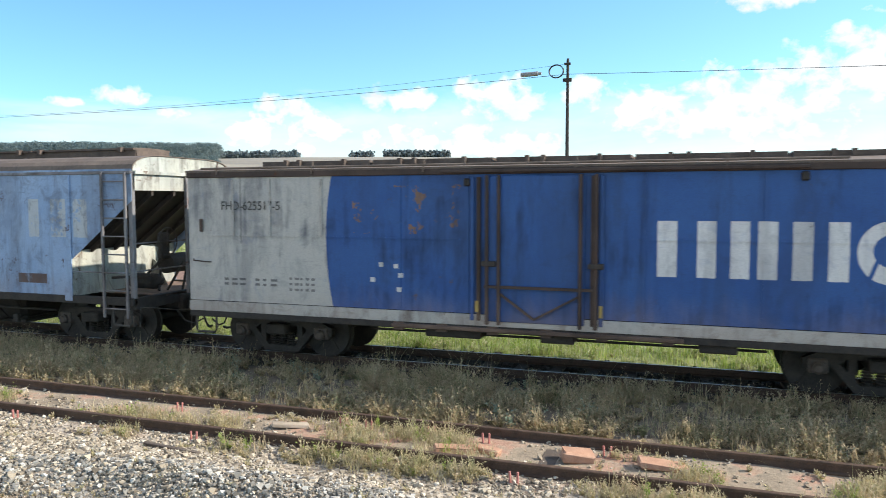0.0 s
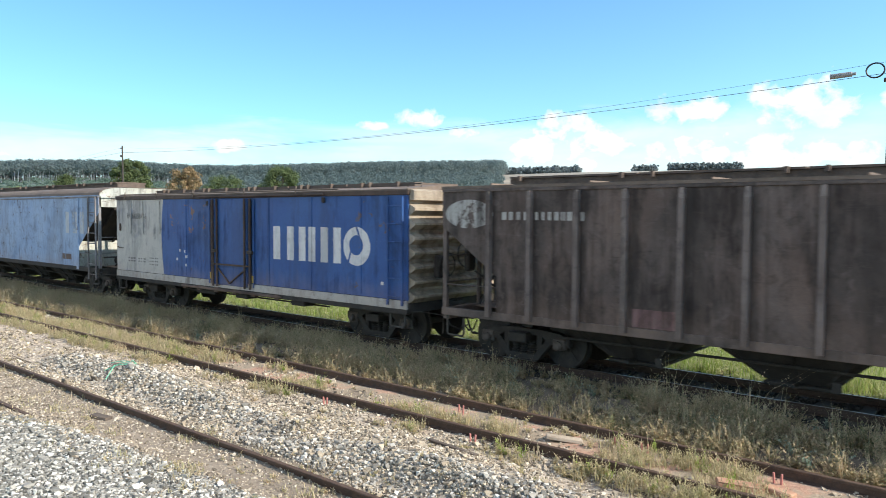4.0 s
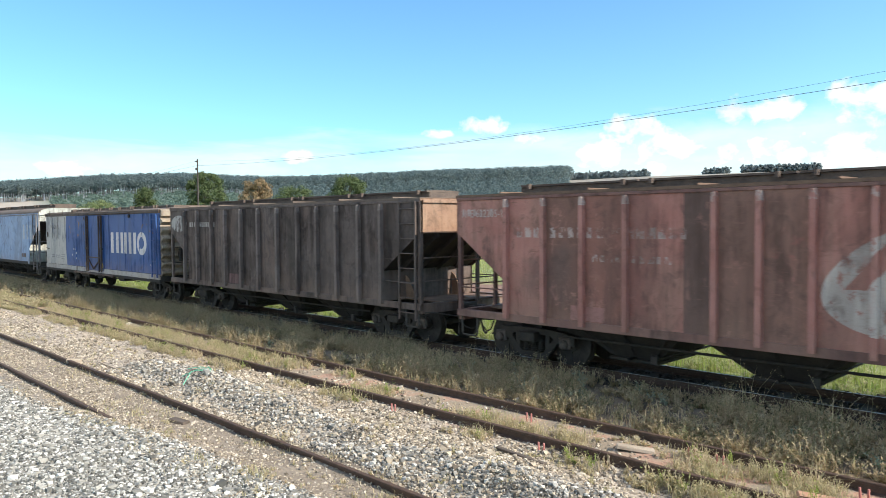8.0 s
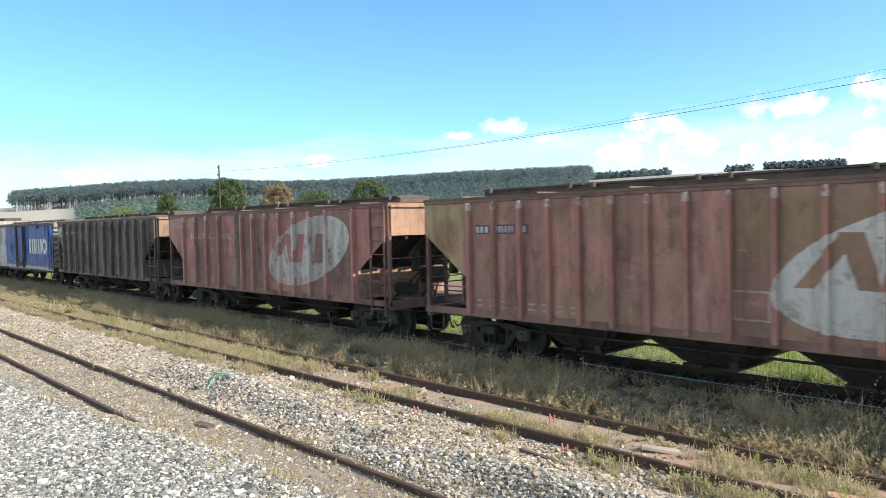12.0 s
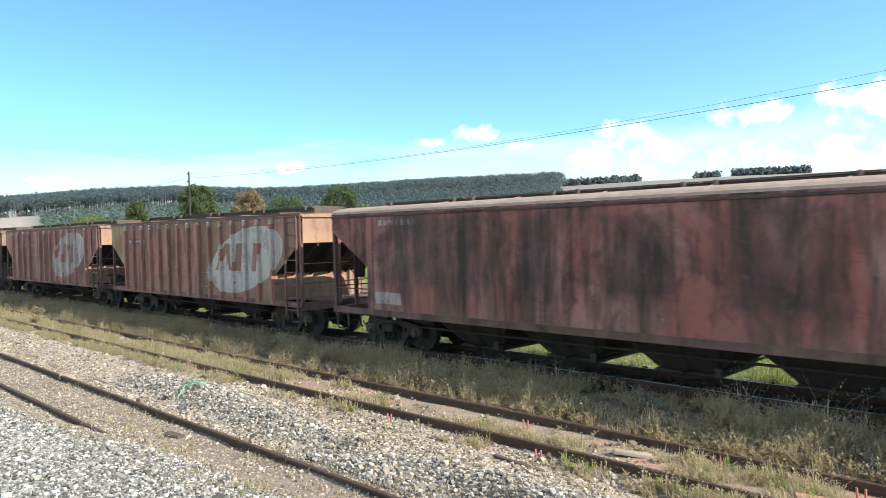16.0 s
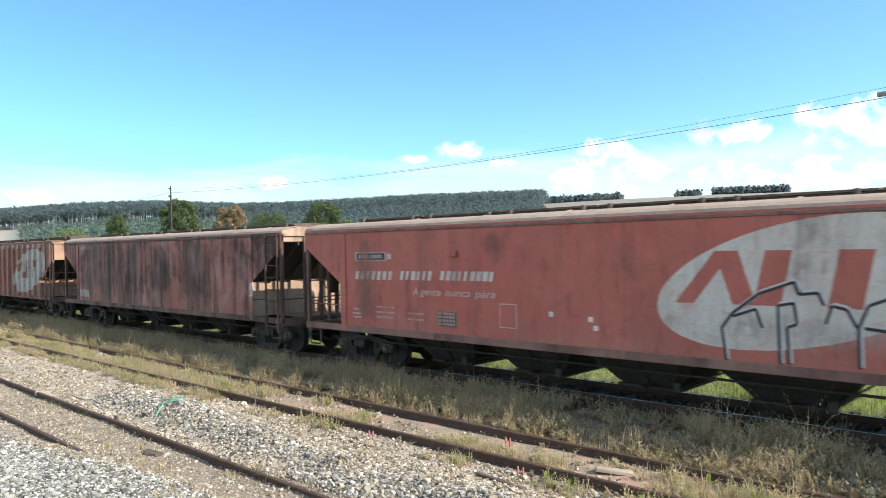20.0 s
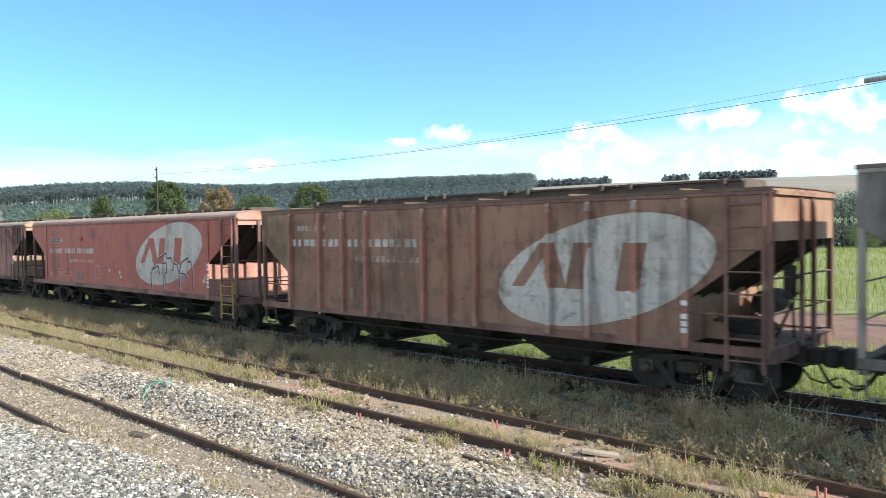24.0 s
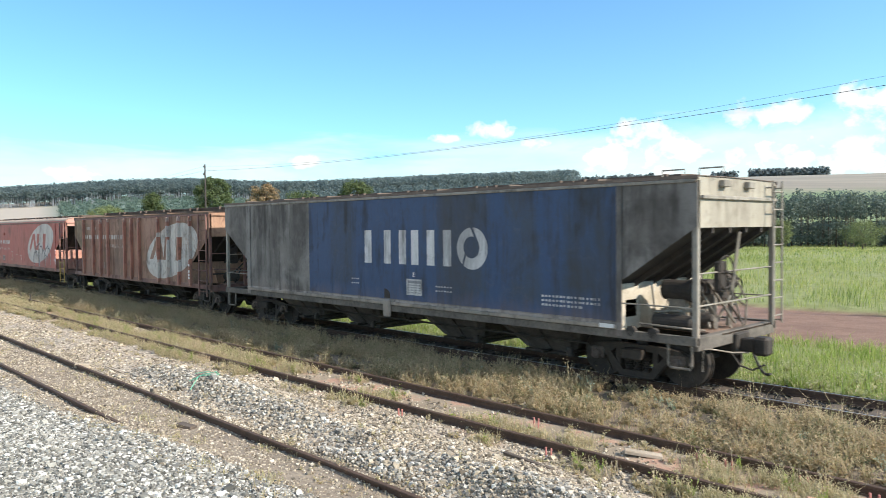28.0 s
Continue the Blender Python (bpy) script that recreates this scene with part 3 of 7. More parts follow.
def weeds(name, n, xr, yr, tall, mat, keep, label, stems=9, leaves=9, leaf=0.03, slim=0.26, spread=0.55, xpow=1.2, stalk=0.004):
    """Bushy weeds: curved stalks from one root, each set with narrow leaves."""
    x, y, k = scatter(n, xr, yr, keep, xpow)
    n = len(x)
    h = tall * np.exp(rng.normal(0, 0.30, n)) * (0.35 + 0.65 * k)
    m = n * stems
    hs = np.repeat(h, stems) * rng.uniform(0.45, 1.12, m)
    a = rng.uniform(0, 6.283, m)
    lean = np.abs(rng.normal(0, spread, m)) + 0.05
    root = np.repeat(np.stack([x, y, land(x, y) - 0.015], -1), stems, 0)
    root[:, :2] += rng.normal(0, 1, (m, 2)) * (0.10 * np.repeat(h, stems))[:, None]
    d = np.stack([np.cos(a), np.sin(a), np.zeros(m)], -1)
    up = np.array([0, 0, 1.0])

    def along(t, base, way_out, lean_out, tall_out):
        return base + way_out * (lean_out * tall_out * t ** 1.6)[:, None] + up * (tall_out * t * (1 - 0.22 * np.minimum(lean_out, 1.6) * t))[:, None]

    s = np.stack([-d[:, 1], d[:, 0], np.zeros(m)], -1) * stalk
    one = np.ones(m)
    mid, tip = along(0.55 * one, root, d, lean, hs), along(one, root, d, lean, hs)
    sv = np.stack([root - s, root + s, mid + s * 0.8, mid - s * 0.8, tip], 1).reshape(-1, 3)
    i = np.arange(m)[:, None] * 5
    st = np.concatenate([i + np.array([[0, 1, 2]]), i + np.array([[0, 2, 3]]), i + np.array([[3, 2, 4]])])
    q = m * leaves
    t = rng.uniform(0.18, 1.0, q)
    p = along(t, np.repeat(root, leaves, 0), np.repeat(d, leaves, 0), np.repeat(lean, leaves), np.repeat(hs, leaves))
    b = rng.uniform(0, 6.283, q)
    size = leaf * rng.uniform(0.55, 1.45, q) * (1.2 - 0.55 * t)
    u = np.stack([np.cos(b), np.sin(b), rng.uniform(-0.15, 1.0, q)], -1) * size[:, None]
    w2 = np.stack([-np.sin(b), np.cos(b), rng.uniform(-0.4, 0.4, q)], -1) * (size * slim)[:, None]
    lv = np.stack([p, p + u * 0.5 + w2, p + u, p + u * 0.5 - w2], 1).reshape(-1, 3)
    j = np.arange(q)[:, None] * 4 + len(sv)
    lt = np.concatenate([j + np.array([[0, 1, 2]]), j + np.array([[0, 2, 3]])])
    ob = new(name, cloud_mesh(name, np.concatenate([sv, lv]), np.concatenate([st, lt]), mat))
    return tagged(ob, label, "weeds", kind="stuff")


VERGE = blade_material("verge_weeds", [(0.28, 0.29, 0.145), (0.46, 0.40, 0.225), (0.58, 0.46, 0.29), (0.68, 0.54, 0.36), (0.39, 0.37, 0.195), (0.52, 0.39, 0.25)])
DRY = blade_material("dry_weeds", [(0.42, 0.41, 0.21), (0.56, 0.49, 0.29), (0.67, 0.56, 0.37), (0.50, 0.46, 0.25), (0.70, 0.56, 0.39)])
LUSH = blade_material("green_grass", [(0.24, 0.35, 0.07), (0.34, 0.45, 0.10), (0.42, 0.48, 0.16), (0.31, 0.42, 0.09), (0.48, 0.48, 0.22)], 0.8, 0.5, 0.7)
MEADOW = blade_material("meadow_green", [(0.17, 0.26, 0.065), (0.27, 0.36, 0.09), (0.46, 0.50, 0.16), (0.34, 0.42, 0.12), (0.54, 0.52, 0.22)], 0.8, 0.5, 0.18)
BANK = blade_material("bank_weeds", [(0.38, 0.44, 0.17), (0.47, 0.51, 0.24), (0.56, 0.56, 0.33), (0.43, 0.48, 0.20), (0.62, 0.59, 0.38)], 0.8, 0.5, 0.9)
SILVER = blade_material("silver_weeds", [(0.28, 0.36, 0.25), (0.36, 0.44, 0.33), (0.44, 0.50, 0.38), (0.32, 0.40, 0.28)])
RAIL_NEAR, RAIL_FAR = SIDING - GAUGE / 2, SIDING + GAUGE / 2


def off_rails(y):
    """0 on the siding's rails, 1 a hand's width beside them."""
    return ease(np.abs(y - RAIL_NEAR), 0.05, 0.13) * ease(np.abs(y - RAIL_FAR), 0.06, 0.16)


def verge(x, y):
    return np.clip(0.24 + 1.1 * ease(value_noise(x, y, 0.62, 11), 0.25, 0.7), 0, 1) * (1 - 0.75 * ease(y, 10.8, 11.15)) * ease(y, 8.56, 8.75)


def siding(x, y):
    thick = 0.16 * ease(-x, 7, 15)
    lump = ease(value_noise(x, y, 0.55, 12) * 0.6 + value_noise(x, y * 0.6, 1.7, 13) * 0.4, 0.41 - thick, 0.60 - thick)
    return lump * off_rails(y) * ease(y, 6.75, 7.05)


weeds("verge_weeds", 4000, (-32, 4), (8.58, 11.1), 0.29, VERGE, verge, "olive and brown weeds crowding the main line", 11, 13, 0.034, 0.28, 0.6)
weeds("verge_low_weeds", 3800, (-32, 4), (8.55, 11.15), 0.15, VERGE, lambda x, y: verge(x, y) * 0.6 + 0.22, "low matted weeds beside the main line", 9, 9, 0.030, 0.32, 1.0)
weeds("verge_far_weeds", 1700, (-66, -30), (8.6, 11.2), 0.30, VERGE, verge, "olive and brown weeds along the far verge", 9, 8, 0.060, 0.34, 0.6)
weeds("verge_tall_weeds", 260, (-32, 4), (9.0, 10.8), 0.42, VERGE, lambda x, y: ease(value_noise(x, y, 1.1, 14), 0.5, 0.8), "tall bushy weeds brushing the wagons' running gear", 13, 18, 0.034, 0.26, 0.45)
weeds("verge_silver_weeds", 60, (-30, 3), (8.8, 11.0), 0.27, SILVER, lambda x, y: np.full_like(x, 0.9), "silvery blue-green weeds standing out of the verge", 7, 12, 0.036, 0.34, 0.5)
blades("verge_dry_grass", 1500, (-34, 4), (8.6, 11.1), 0.22, 0.006, VERGE, lambda x, y: ease(value_noise(x, y, 0.9, 15), 0.35, 0.7), "dry bent grass among the weeds", 0.07, 0.5, 1.25, 9)
blades("siding_grass", 5200, (-34, 3), (6.85, 8.6), 0.13, 0.006, DRY, siding, "yellowing grass grown over the siding", 0.05, 0.55, 1.2, 11)
weeds("siding_tall_weeds", 520, (-34, 3), (6.9, 8.5), 0.22, DRY, lambda x, y: (0.15 + 0.85 * siding(x, y)) * off_rails(y), "thin upright weeds between the siding's rails", 5, 12, 0.030, 0.30, 0.35)
weeds("siding_weeds", 3600, (-34, 3), (6.85, 8.62), 0.17, DRY, siding, "yellow-green weeds on the siding", 9, 9, 0.024, 0.28, 0.6)
weeds("siding_far_weeds", 1500, (-62, -28), (6.9, 8.5), 0.22, DRY, lambda x, y: 0.35 + 0.65 * siding(x, y), "leafy yellow-green strip along the far siding", 8, 7, 0.05, 0.34, 0.6)
weeds("siding_edge_weeds", 560, (-32, 3.5), (6.95, 7.30), 0.16, DRY, lambda x, y: ease(value_noise(x, y, 0.7, 16), 0.48, 0.7) * off_rails(y), "leafy clumps leaning over the siding's rail", 10, 11, 0.025, 0.28, 0.6)
weeds("siding_green_weeds", 420, (-30, 3), (7.0, 8.4), 0.20, LUSH, lambda x, y: siding(x, y) * 0.8, "fresh green weeds on the siding", 7, 12, 0.028, 0.34, 0.45)
weeds("ballast_weeds", 170, (-28, 1), (5.4, 6.95), 0.11, DRY, lambda x, y: np.full_like(x, 0.8), "sparse weeds on the ballast ridge", 7, 8, 0.022, 0.3, 0.8)
weeds("track_weeds", 700, (-30, -3), (3.5, 5.5), 0.07, DRY, lambda x, y: ease(value_noise(x, y, 0.7, 22), 0.42, 0.75), "low weeds creeping over the near track", 8, 8, 0.018, 0.34, 1.1)
blades("track_grass", 700, (-30, -3), (3.4, 5.6), 0.08, 0.008, DRY, lambda x, y: ease(value_noise(x, y, 0.6, 17), 0.45, 0.7), "sparse low tufts in the near track", 0.06, 0.7, 1.0, 14)
weeds("bank_weeds", 2200, (-46, 5), (13.1, 15.2), 0.24, BANK, lambda x, y: 0.3 + 0.7 * value_noise(x, y, 0.8, 18), "leafy green weeds beside the line", 8, 11, 0.036, 0.34, 0.6)
blades("bank_grass", 30000, (-75, 8), (13.2, 18.9), 0.26, 0.010, LUSH, lambda x, y: 0.35 + 0.65 * value_noise(x, y, 1.3, 19), "bright green grass between line and road", 0.07, 0.45, 1.2, 4)
blades("meadow_grass", 52000, (-100, 20), (26.6, 62), 0.36, 0.014, MEADOW, lambda x, y: 0.3 + 0.7 * value_noise(x, y, 3.0, 20), "tall green meadow beyond the dirt road", 0.12, 0.4, 1.0, 3)
blades("far_meadow_grass", 34000, (-170, 50), (60, 150), 0.32, 0.035, MEADOW, lambda x, y: 0.4 + 0.6 * value_noise(x, y, 7.0, 21), "far meadow in front of the wood", 0.3, 0.5, 1.0, 3)


# ---- wagons ----
STEEL = plain("running_gear_steel", (0.018, 0.016, 0.014), (0.075, 0.062, 0.052), 0.7, 0.3, 5.0, 0.3)
TREAD = plain("wheel_tread", (0.30, 0.29, 0.28), (0.50, 0.49, 0.47), 0.35, 1.0, 4.0, 0.1)
CAP = plain("journal_cap", (0.06, 0.047, 0.04), (0.15, 0.115, 0.095), 0.7, 0.1, 9.0, 0.2)
# underframe grime; on the slope sheets this dark stands in for shade
UNDER = plain("underframe_grime_and_shade", (0.018, 0.015, 0.013), (0.06, 0.05, 0.042), 0.85, 0.0, 4.0, 0.3)
BAR = plain("dull_step_bar", (0.035, 0.03, 0.026), (0.11, 0.095, 0.08), 0.75, 0.0, 6.0, 0.2)
RUBBER = plain("brake_hose_rubber", (0.02, 0.02, 0.02), (0.045, 0.042, 0.04), 0.75)
YELLOW = plain("yellow_step_paint", (0.34, 0.22, 0.06), (0.50, 0.34, 0.10), 0.6)
HALF = 1.45           # half the width of a body
WHEEL = 0.42
WHEELSETS = []


def wheelset_mesh():
    bm = bm_new()
    for s in (-1, 1):
        rod(bm, (0, s * 0.50, 0), (0, s * 0.53, 0), WHEEL + 0.028, seg=36)
        rod(bm, (0, s * 0.53, 0), (0, s * 0.635, 0), WHEEL, seg=36)
        rod(bm, (0, s * 0.62, 0), (0, s * 0.66, 0), 0.15, seg=16)
        for k in range(5):
            a = k * 2 * math.pi / 5
            box_at = Matrix.Rotation(a, 4, "Y")
            r = bmesh.ops.create_cube(bm, size=1)
            for v in r["verts"]:
                v.co = box_at @ Vector((v.co.x * 0.05, s * 0.64 + v.co.y * 0.02, 0.26 + v.co.z * 0.18))
    rod(bm, (0, -0.80, 0), (0, 0.80, 0), 0.07, seg=14)
    return mesh_from("wheelset", bm, STEEL)


def frame_mesh():
    """Cast side frame: arched top bar, tension bar below, spring window."""
    bm = bm_new()
    top = [(-0.98, 0.40), (-0.98, 0.54), (-0.80, 0.62), (-0.42, 0.66), (0.42, 0.66), (0.80, 0.62), (0.98, 0.54), (0.98, 0.40), (0.60, 0.42), (0.42, 0.55), (-0.42, 0.55), (-0.60, 0.42)]
    prism(bm, top, -0.06, 0.06)
    prism(bm, [(-0.62, 0.44), (-0.50, 0.48), (-0.26, 0.20), (0.26, 0.20), (0.50, 0.48), (0.62, 0.44), (0.32, 0.09), (-0.32, 0.09)], -0.06, 0.06)
    for x in (-0.36, 0.36):
        prism(bm, [(x - 0.05, 0.18), (x + 0.05, 0.18), (x + 0.05, 0.58), (x - 0.05, 0.58)], -0.05, 0.05)
    return mesh_from("side_frame", bm, STEEL)


def spring_mesh():
    """One coil spring, as a turned stack of coils."""
    bm = bm_new()
    rings = []
    for k in range(25):
        r = 0.052 if k in (0, 24) else (0.078 if k % 4 in (1, 2) else 0.050)
        rings.append([bm.verts.new((r * math.cos(a * math.pi / 5), r * math.sin(a * math.pi / 5), 0.20 + k * 0.0102)) for a in range(10)])
    for a, b in zip(rings, rings[1:]):
        for k in range(10):
            bm.faces.new((a[k - 1], a[k], b[k], b[k - 1]))
    bm.faces.new(rings[0][::-1])
    bm.faces.new(rings[-1])
    return mesh_from("spring", bm, STEEL)


def cap_mesh():
    bm = bm_new()
    rod(bm, (0, -0.08, 0), (0, 0.06, 0), 0.085, 0.10, 14)
    rod(bm, (0, -0.105, 0), (0, -0.08, 0), 0.05, 0.08, 14)
    box(bm, -0.13, 0.13, -0.03, 0.07, -0.08, 0.13, 0.02)
    return mesh_from("journal_box", bm, CAP)


PARTS = {"wheelset": wheelset_mesh(), "side_frame": frame_mesh(), "spring": spring_mesh(), "journal_box": cap_mesh()}


def shared(name, parent, loc, label=""):
    ob = new(name, PARTS[name])
    ob.parent, ob.location = parent, loc
    return tagged(ob, label)


def bogie(root, x):
    bm = box(bm_new(), x - 0.19, x + 0.19, -1.05, 1.05, 0.42, 0.60, 0.02)
    box(bm, x - 0.6, x + 0.6, -0.10, 0.10, 0.30, 0.40)
    for s in (-1, 1):
        box(bm, x - 0.10, x + 0.10, s * 0.60 - 0.08, s * 0.60 + 0.08, 0.60, 0.72)
        for e in (-0.42, 0.42):
            box(bm, x + e * 0.72 - 0.06, x + e * 0.72 + 0.06, s * 0.58 - 0.04, s * 0.58 + 0.04, 0.30, 0.52)
    b = part("bogie", bm, STEEL, root, "cast steel three-piece bogie")
    for s in (-1, 1):
        shared("side_frame", b, (x, s * 0.80, 0))
        for d in (-0.17, 0.0, 0.17):
            shared("spring", b, (x + d, s * 0.80, 0))
        for e in (-0.78, 0.78):
            j = shared("journal_box", b, (x + e, s * 0.86, WHEEL), "rust-brown bearing cap")
            if s > 0:
                j.rotation_euler = (0, 0, math.pi)
    for e in (-0.78, 0.78):
        WHEELSETS.append((shared("wheelset", b, (x + e, 0, WHEEL)), x + e))
    return b


def coupler(root, x, s):
    """Draw gear at one end; s is -1 at the left end and 1 at the right."""
    bm = box(bm_new(), min(x, x + s * 0.34), max(x, x + s * 0.34), -0.11, 0.11, 0.62, 0.84, 0.02)
    box(bm, min(x + s * 0.28, x + s * 0.52), max(x + s * 0.28, x + s * 0.52), -0.16, 0.12, 0.58, 0.88, 0.04)
    part("coupler", bm, STEEL, root, "knuckle coupler")
    bm = bm_new()
    pts = [(x + s * 0.05, 0.32, 0.66)]
    for k in range(1, 8):
        t = k / 7
        pts.append((x + s * (0.05 + 0.42 * t), 0.32 - 0.22 * t, 0.66 - 0.42 * math.sin(t * math.pi * 0.62)))
    part("brake_hose", hose(bm, pts, 0.024), RUBBER, root, "black rubber brake hose")


def stencil(root, body, x, z, wide, tall, mat, shear=0.0):
    """Lettering in the built-in font on the near side, from x, with its foot at z."""
    text = bpy.data.curves.new("lettering", "FONT")
    text.body, text.size, text.shear, text.extrude = body, 1.0, shear, 0.0
    probe = new("lettering", text)
    me = bpy.data.meshes.new_from_object(probe.evaluated_get(bpy.context.evaluated_depsgraph_get()))
    bpy.data.objects.remove(probe)
    me.materials.clear()
    me.materials.append(mat)
    span = max(v.co.x for v in me.vertices) - min(v.co.x for v in me.vertices)
    ob = new("lettering", me)
    ob.parent = root
    ob.matrix_basis = pose(x, -HALF - 0.014, z, 90, 0, 0) @ Matrix.Diagonal((wide / span, tall / 0.72, 1, 1))
    return tagged(ob, "painted lettering")


def end_fittings(root, x, s, mat):
    """Uncoupling lever, corner steps and chain at one end; s is -1 at the left end and 1 at the right."""
    bm = hose(bm_new(), [(x + s * 0.05, -1.38, 0.46), (x + s * 0.05, -1.36, 0.80), (x + s * 0.08, -1.15, 0.78), (x + s * 0.12, -0.55, 0.66), (x + s * 0.22, -0.14, 0.62)], 0.014)
    part("uncoupling_lever", bm, mat, root, "bent uncoupling lever")
    for y in (-HALF + 0.03, HALF - 0.03):
        bm = hose(bm_new(), [(x - s * 0.10, y, 0.88), (x - s * 0.10, y, 0.52), (x - s * 0.13, y, 0.47), (x - s * 0.47, y, 0.47), (x - s * 0.50, y, 0.52), (x - s * 0.50, y, 0.88)], 0.021)
        part("corner_step", bm, mat, root, "bent bar step under the sill")
    bm = hose(bm_new(), [(x + s * 0.02, -0.35, 0.62), (x + s * 0.15, -0.30, 0.42), (x + s * 0.32, -0.24, 0.36), (x + s * 0.50, -0.18, 0.46)], 0.017)
    part("safety_chain", bm, STEEL, root)
    part("angle_cock", box(bm_new(), min(x, x + s * 0.14), max(x, x + s * 0.14), 0.24, 0.36, 0.60, 0.74, 0.02), STEEL, root)
    part("buffer_block", box(bm_new(), min(x - s * 0.05, x + s * 0.07), max(x - s * 0.05, x + s * 0.07), -0.24, 0.24, 0.56, 0.92, 0.02), STEEL, root)


def underframe(root, L, mat, sill=(0.84, 0.98), bars=None):
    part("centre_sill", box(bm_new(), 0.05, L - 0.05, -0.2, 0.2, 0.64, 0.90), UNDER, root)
    for s in (-1, 1):
        bm = box(bm_new(), 0, L, s * (HALF - 0.02) - 0.05, s * (HALF - 0.02) + 0.05, *sill, 0.008)
        part("side_sill", bm, mat, root)
    for x in (0.0, L - 0.14):
        part("end_sill", box(bm_new(), x, x + 0.14, -HALF + 0.03, HALF - 0.03, 0.76, 0.97, 0.01), mat, root)
    bogie(root, 1.42)
    bogie(root, L - 1.42)
    coupler(root, 0.0, -1)
    coupler(root, L, 1)
    end_fittings(root, 0.0, -1, bars or BAR)
    end_fittings(root, L, 1, bars or BAR)


def outlet(root, xa, xb, low=0.30, name="discharge_hopper", mat=None, bw=0.42):
    """A hopper's outlet chute: slanted pan with its gate under it."""
    c = (xa + xb) / 2
    bm = bm_new()
    top = [(xa, -1.18, 0.94), (xb, -1.18, 0.94), (xb, 1.18, 0.94), (xa, 1.18, 0.94)]
    bot = [(c - bw, -0.62, low), (c + bw, -0.62, low), (c + bw, 0.62, low), (c - bw, 0.62, low)]
    vt, vb = [bm.verts.new(p) for p in top], [bm.verts.new(p) for p in bot]
    bm.faces.new(vt)
    bm.faces.new(vb[::-1])
    for i in range(4):
        bm.faces.new((vt[i - 1], vb[i - 1], vb[i], vt[i]))
    bmesh.ops.recalc_face_normals(bm, faces=bm.faces)
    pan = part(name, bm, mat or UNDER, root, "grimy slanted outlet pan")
    bm = box(bm_new(), c - bw - 0.05, c + bw + 0.05, -0.72, 0.72, low - 0.05, low + 0.01, 0.01)
    rod(bm, (c, -0.95, low + 0.02), (c, 0.95, low + 0.02), 0.03)
    part("outlet_gate", bm, STEEL, pan)
    bm = bm_new()
    for y in (-0.45, 0.0, 0.45):
        strut(bm, (xa + 0.12, y - 0.5, 0.82), (c - bw - 0.02, y * 0.8 - 0.3, low + 0.05), 0.04, 0.05)
    part("stiffener", bm, mat or UNDER, pan)
    for x in (xa + 0.25, c, xb - 0.25):
        lean = (c - x) * (1 - 2 * bw / (xb - xa)) * 0.9
        part("pan_rib", strut(bm_new(), (x, -1.19, 0.92), (x + lean, -0.66, low + 0.05), 0.05, 0.05), mat or UNDER, pan)
    bm = rod(bm_new(), (c + bw + 0.16, -1.02, low + 0.10), (c + bw + 0.16, 1.02, low + 0.10), 0.022)
    box(bm, c + bw + 0.10, c + bw + 0.22, -1.06, -0.98, low + 0.02, low + 0.18, 0.01)
    part("gate_shaft", bm, STEEL, pan)


def ladder(root, xa, xb, y, za, zb, mat, rungs=6, name="ladder", half=0.02):
    bm = bm_new()
    for x in (xa, xb):
        box(bm, x - half, x + half, y - 0.03, y + 0.01, za, zb)
    for k in range(rungs):
        z = za + (k + 0.5) * (zb - za) / rungs
        rod(bm, (xa, y - 0.02, z), (xb, y - 0.02, z), 0.013, seg=6)
    part(name, bm, mat, root)


def end_ladder(root, L, eave, mat):
    """Ladder standing off the far corner of the right-hand end."""
    bm = bm_new()
    for y in (HALF - 0.42, HALF - 0.02):
        rod(bm, (L + 0.12, y, 0.95), (L + 0.12, y, eave + 0.02), 0.018, seg=6)
    for k in range(8):
        z = 1.1 + k * 0.31
        rod(bm, (L + 0.12, HALF - 0.42, z), (L + 0.12, HALF - 0.02, z), 0.014, seg=6)
    for z in (1.0, eave - 0.1):
        for y in (HALF - 0.42, HALF - 0.02):
            rod(bm, (L, y, z), (L + 0.13, y, z), 0.014, seg=6)
    part("end_ladder", bm, mat, root)
    for x in (L - 0.9, L - 0.25):
        bm = hose(bm_new(), [(x, -0.9, eave + 0.06), (x, -0.9, eave + 0.16), (x + 0.4, -0.9, eave + 0.16), (x + 0.4, -0.9, eave + 0.06)], 0.014)
        part("roof_grab", bm, mat, root)
    for y in (-0.75, 0.15):
        part("lamp_bracket", box(bm_new(), L, L + 0.10, y, y + 0.22, eave - 0.14, eave - 0.03, 0.01), mat, root)
    part("end_band", box(bm_new(), L, L + 0.05, -HALF + 0.1, HALF - 0.05, eave - 0.34, eave - 0.28, 0.01), mat, root)


def roof_line(eave, top, curved):
    """Half of the roof's cross-section, from the eaves to the hatch."""
    if curved:
        return [(HALF - 0.10 * (1 - math.cos(a)) - 0.65 * (a / 1.57) ** 2, eave + (top - eave) * math.sin(a)) for a in (0, 0.3, 0.6, 0.9, 1.25, 1.57)]
    return [(HALF + 0.02, eave - 0.03), (HALF + 0.02, eave + 0.02), (0.55, top)]


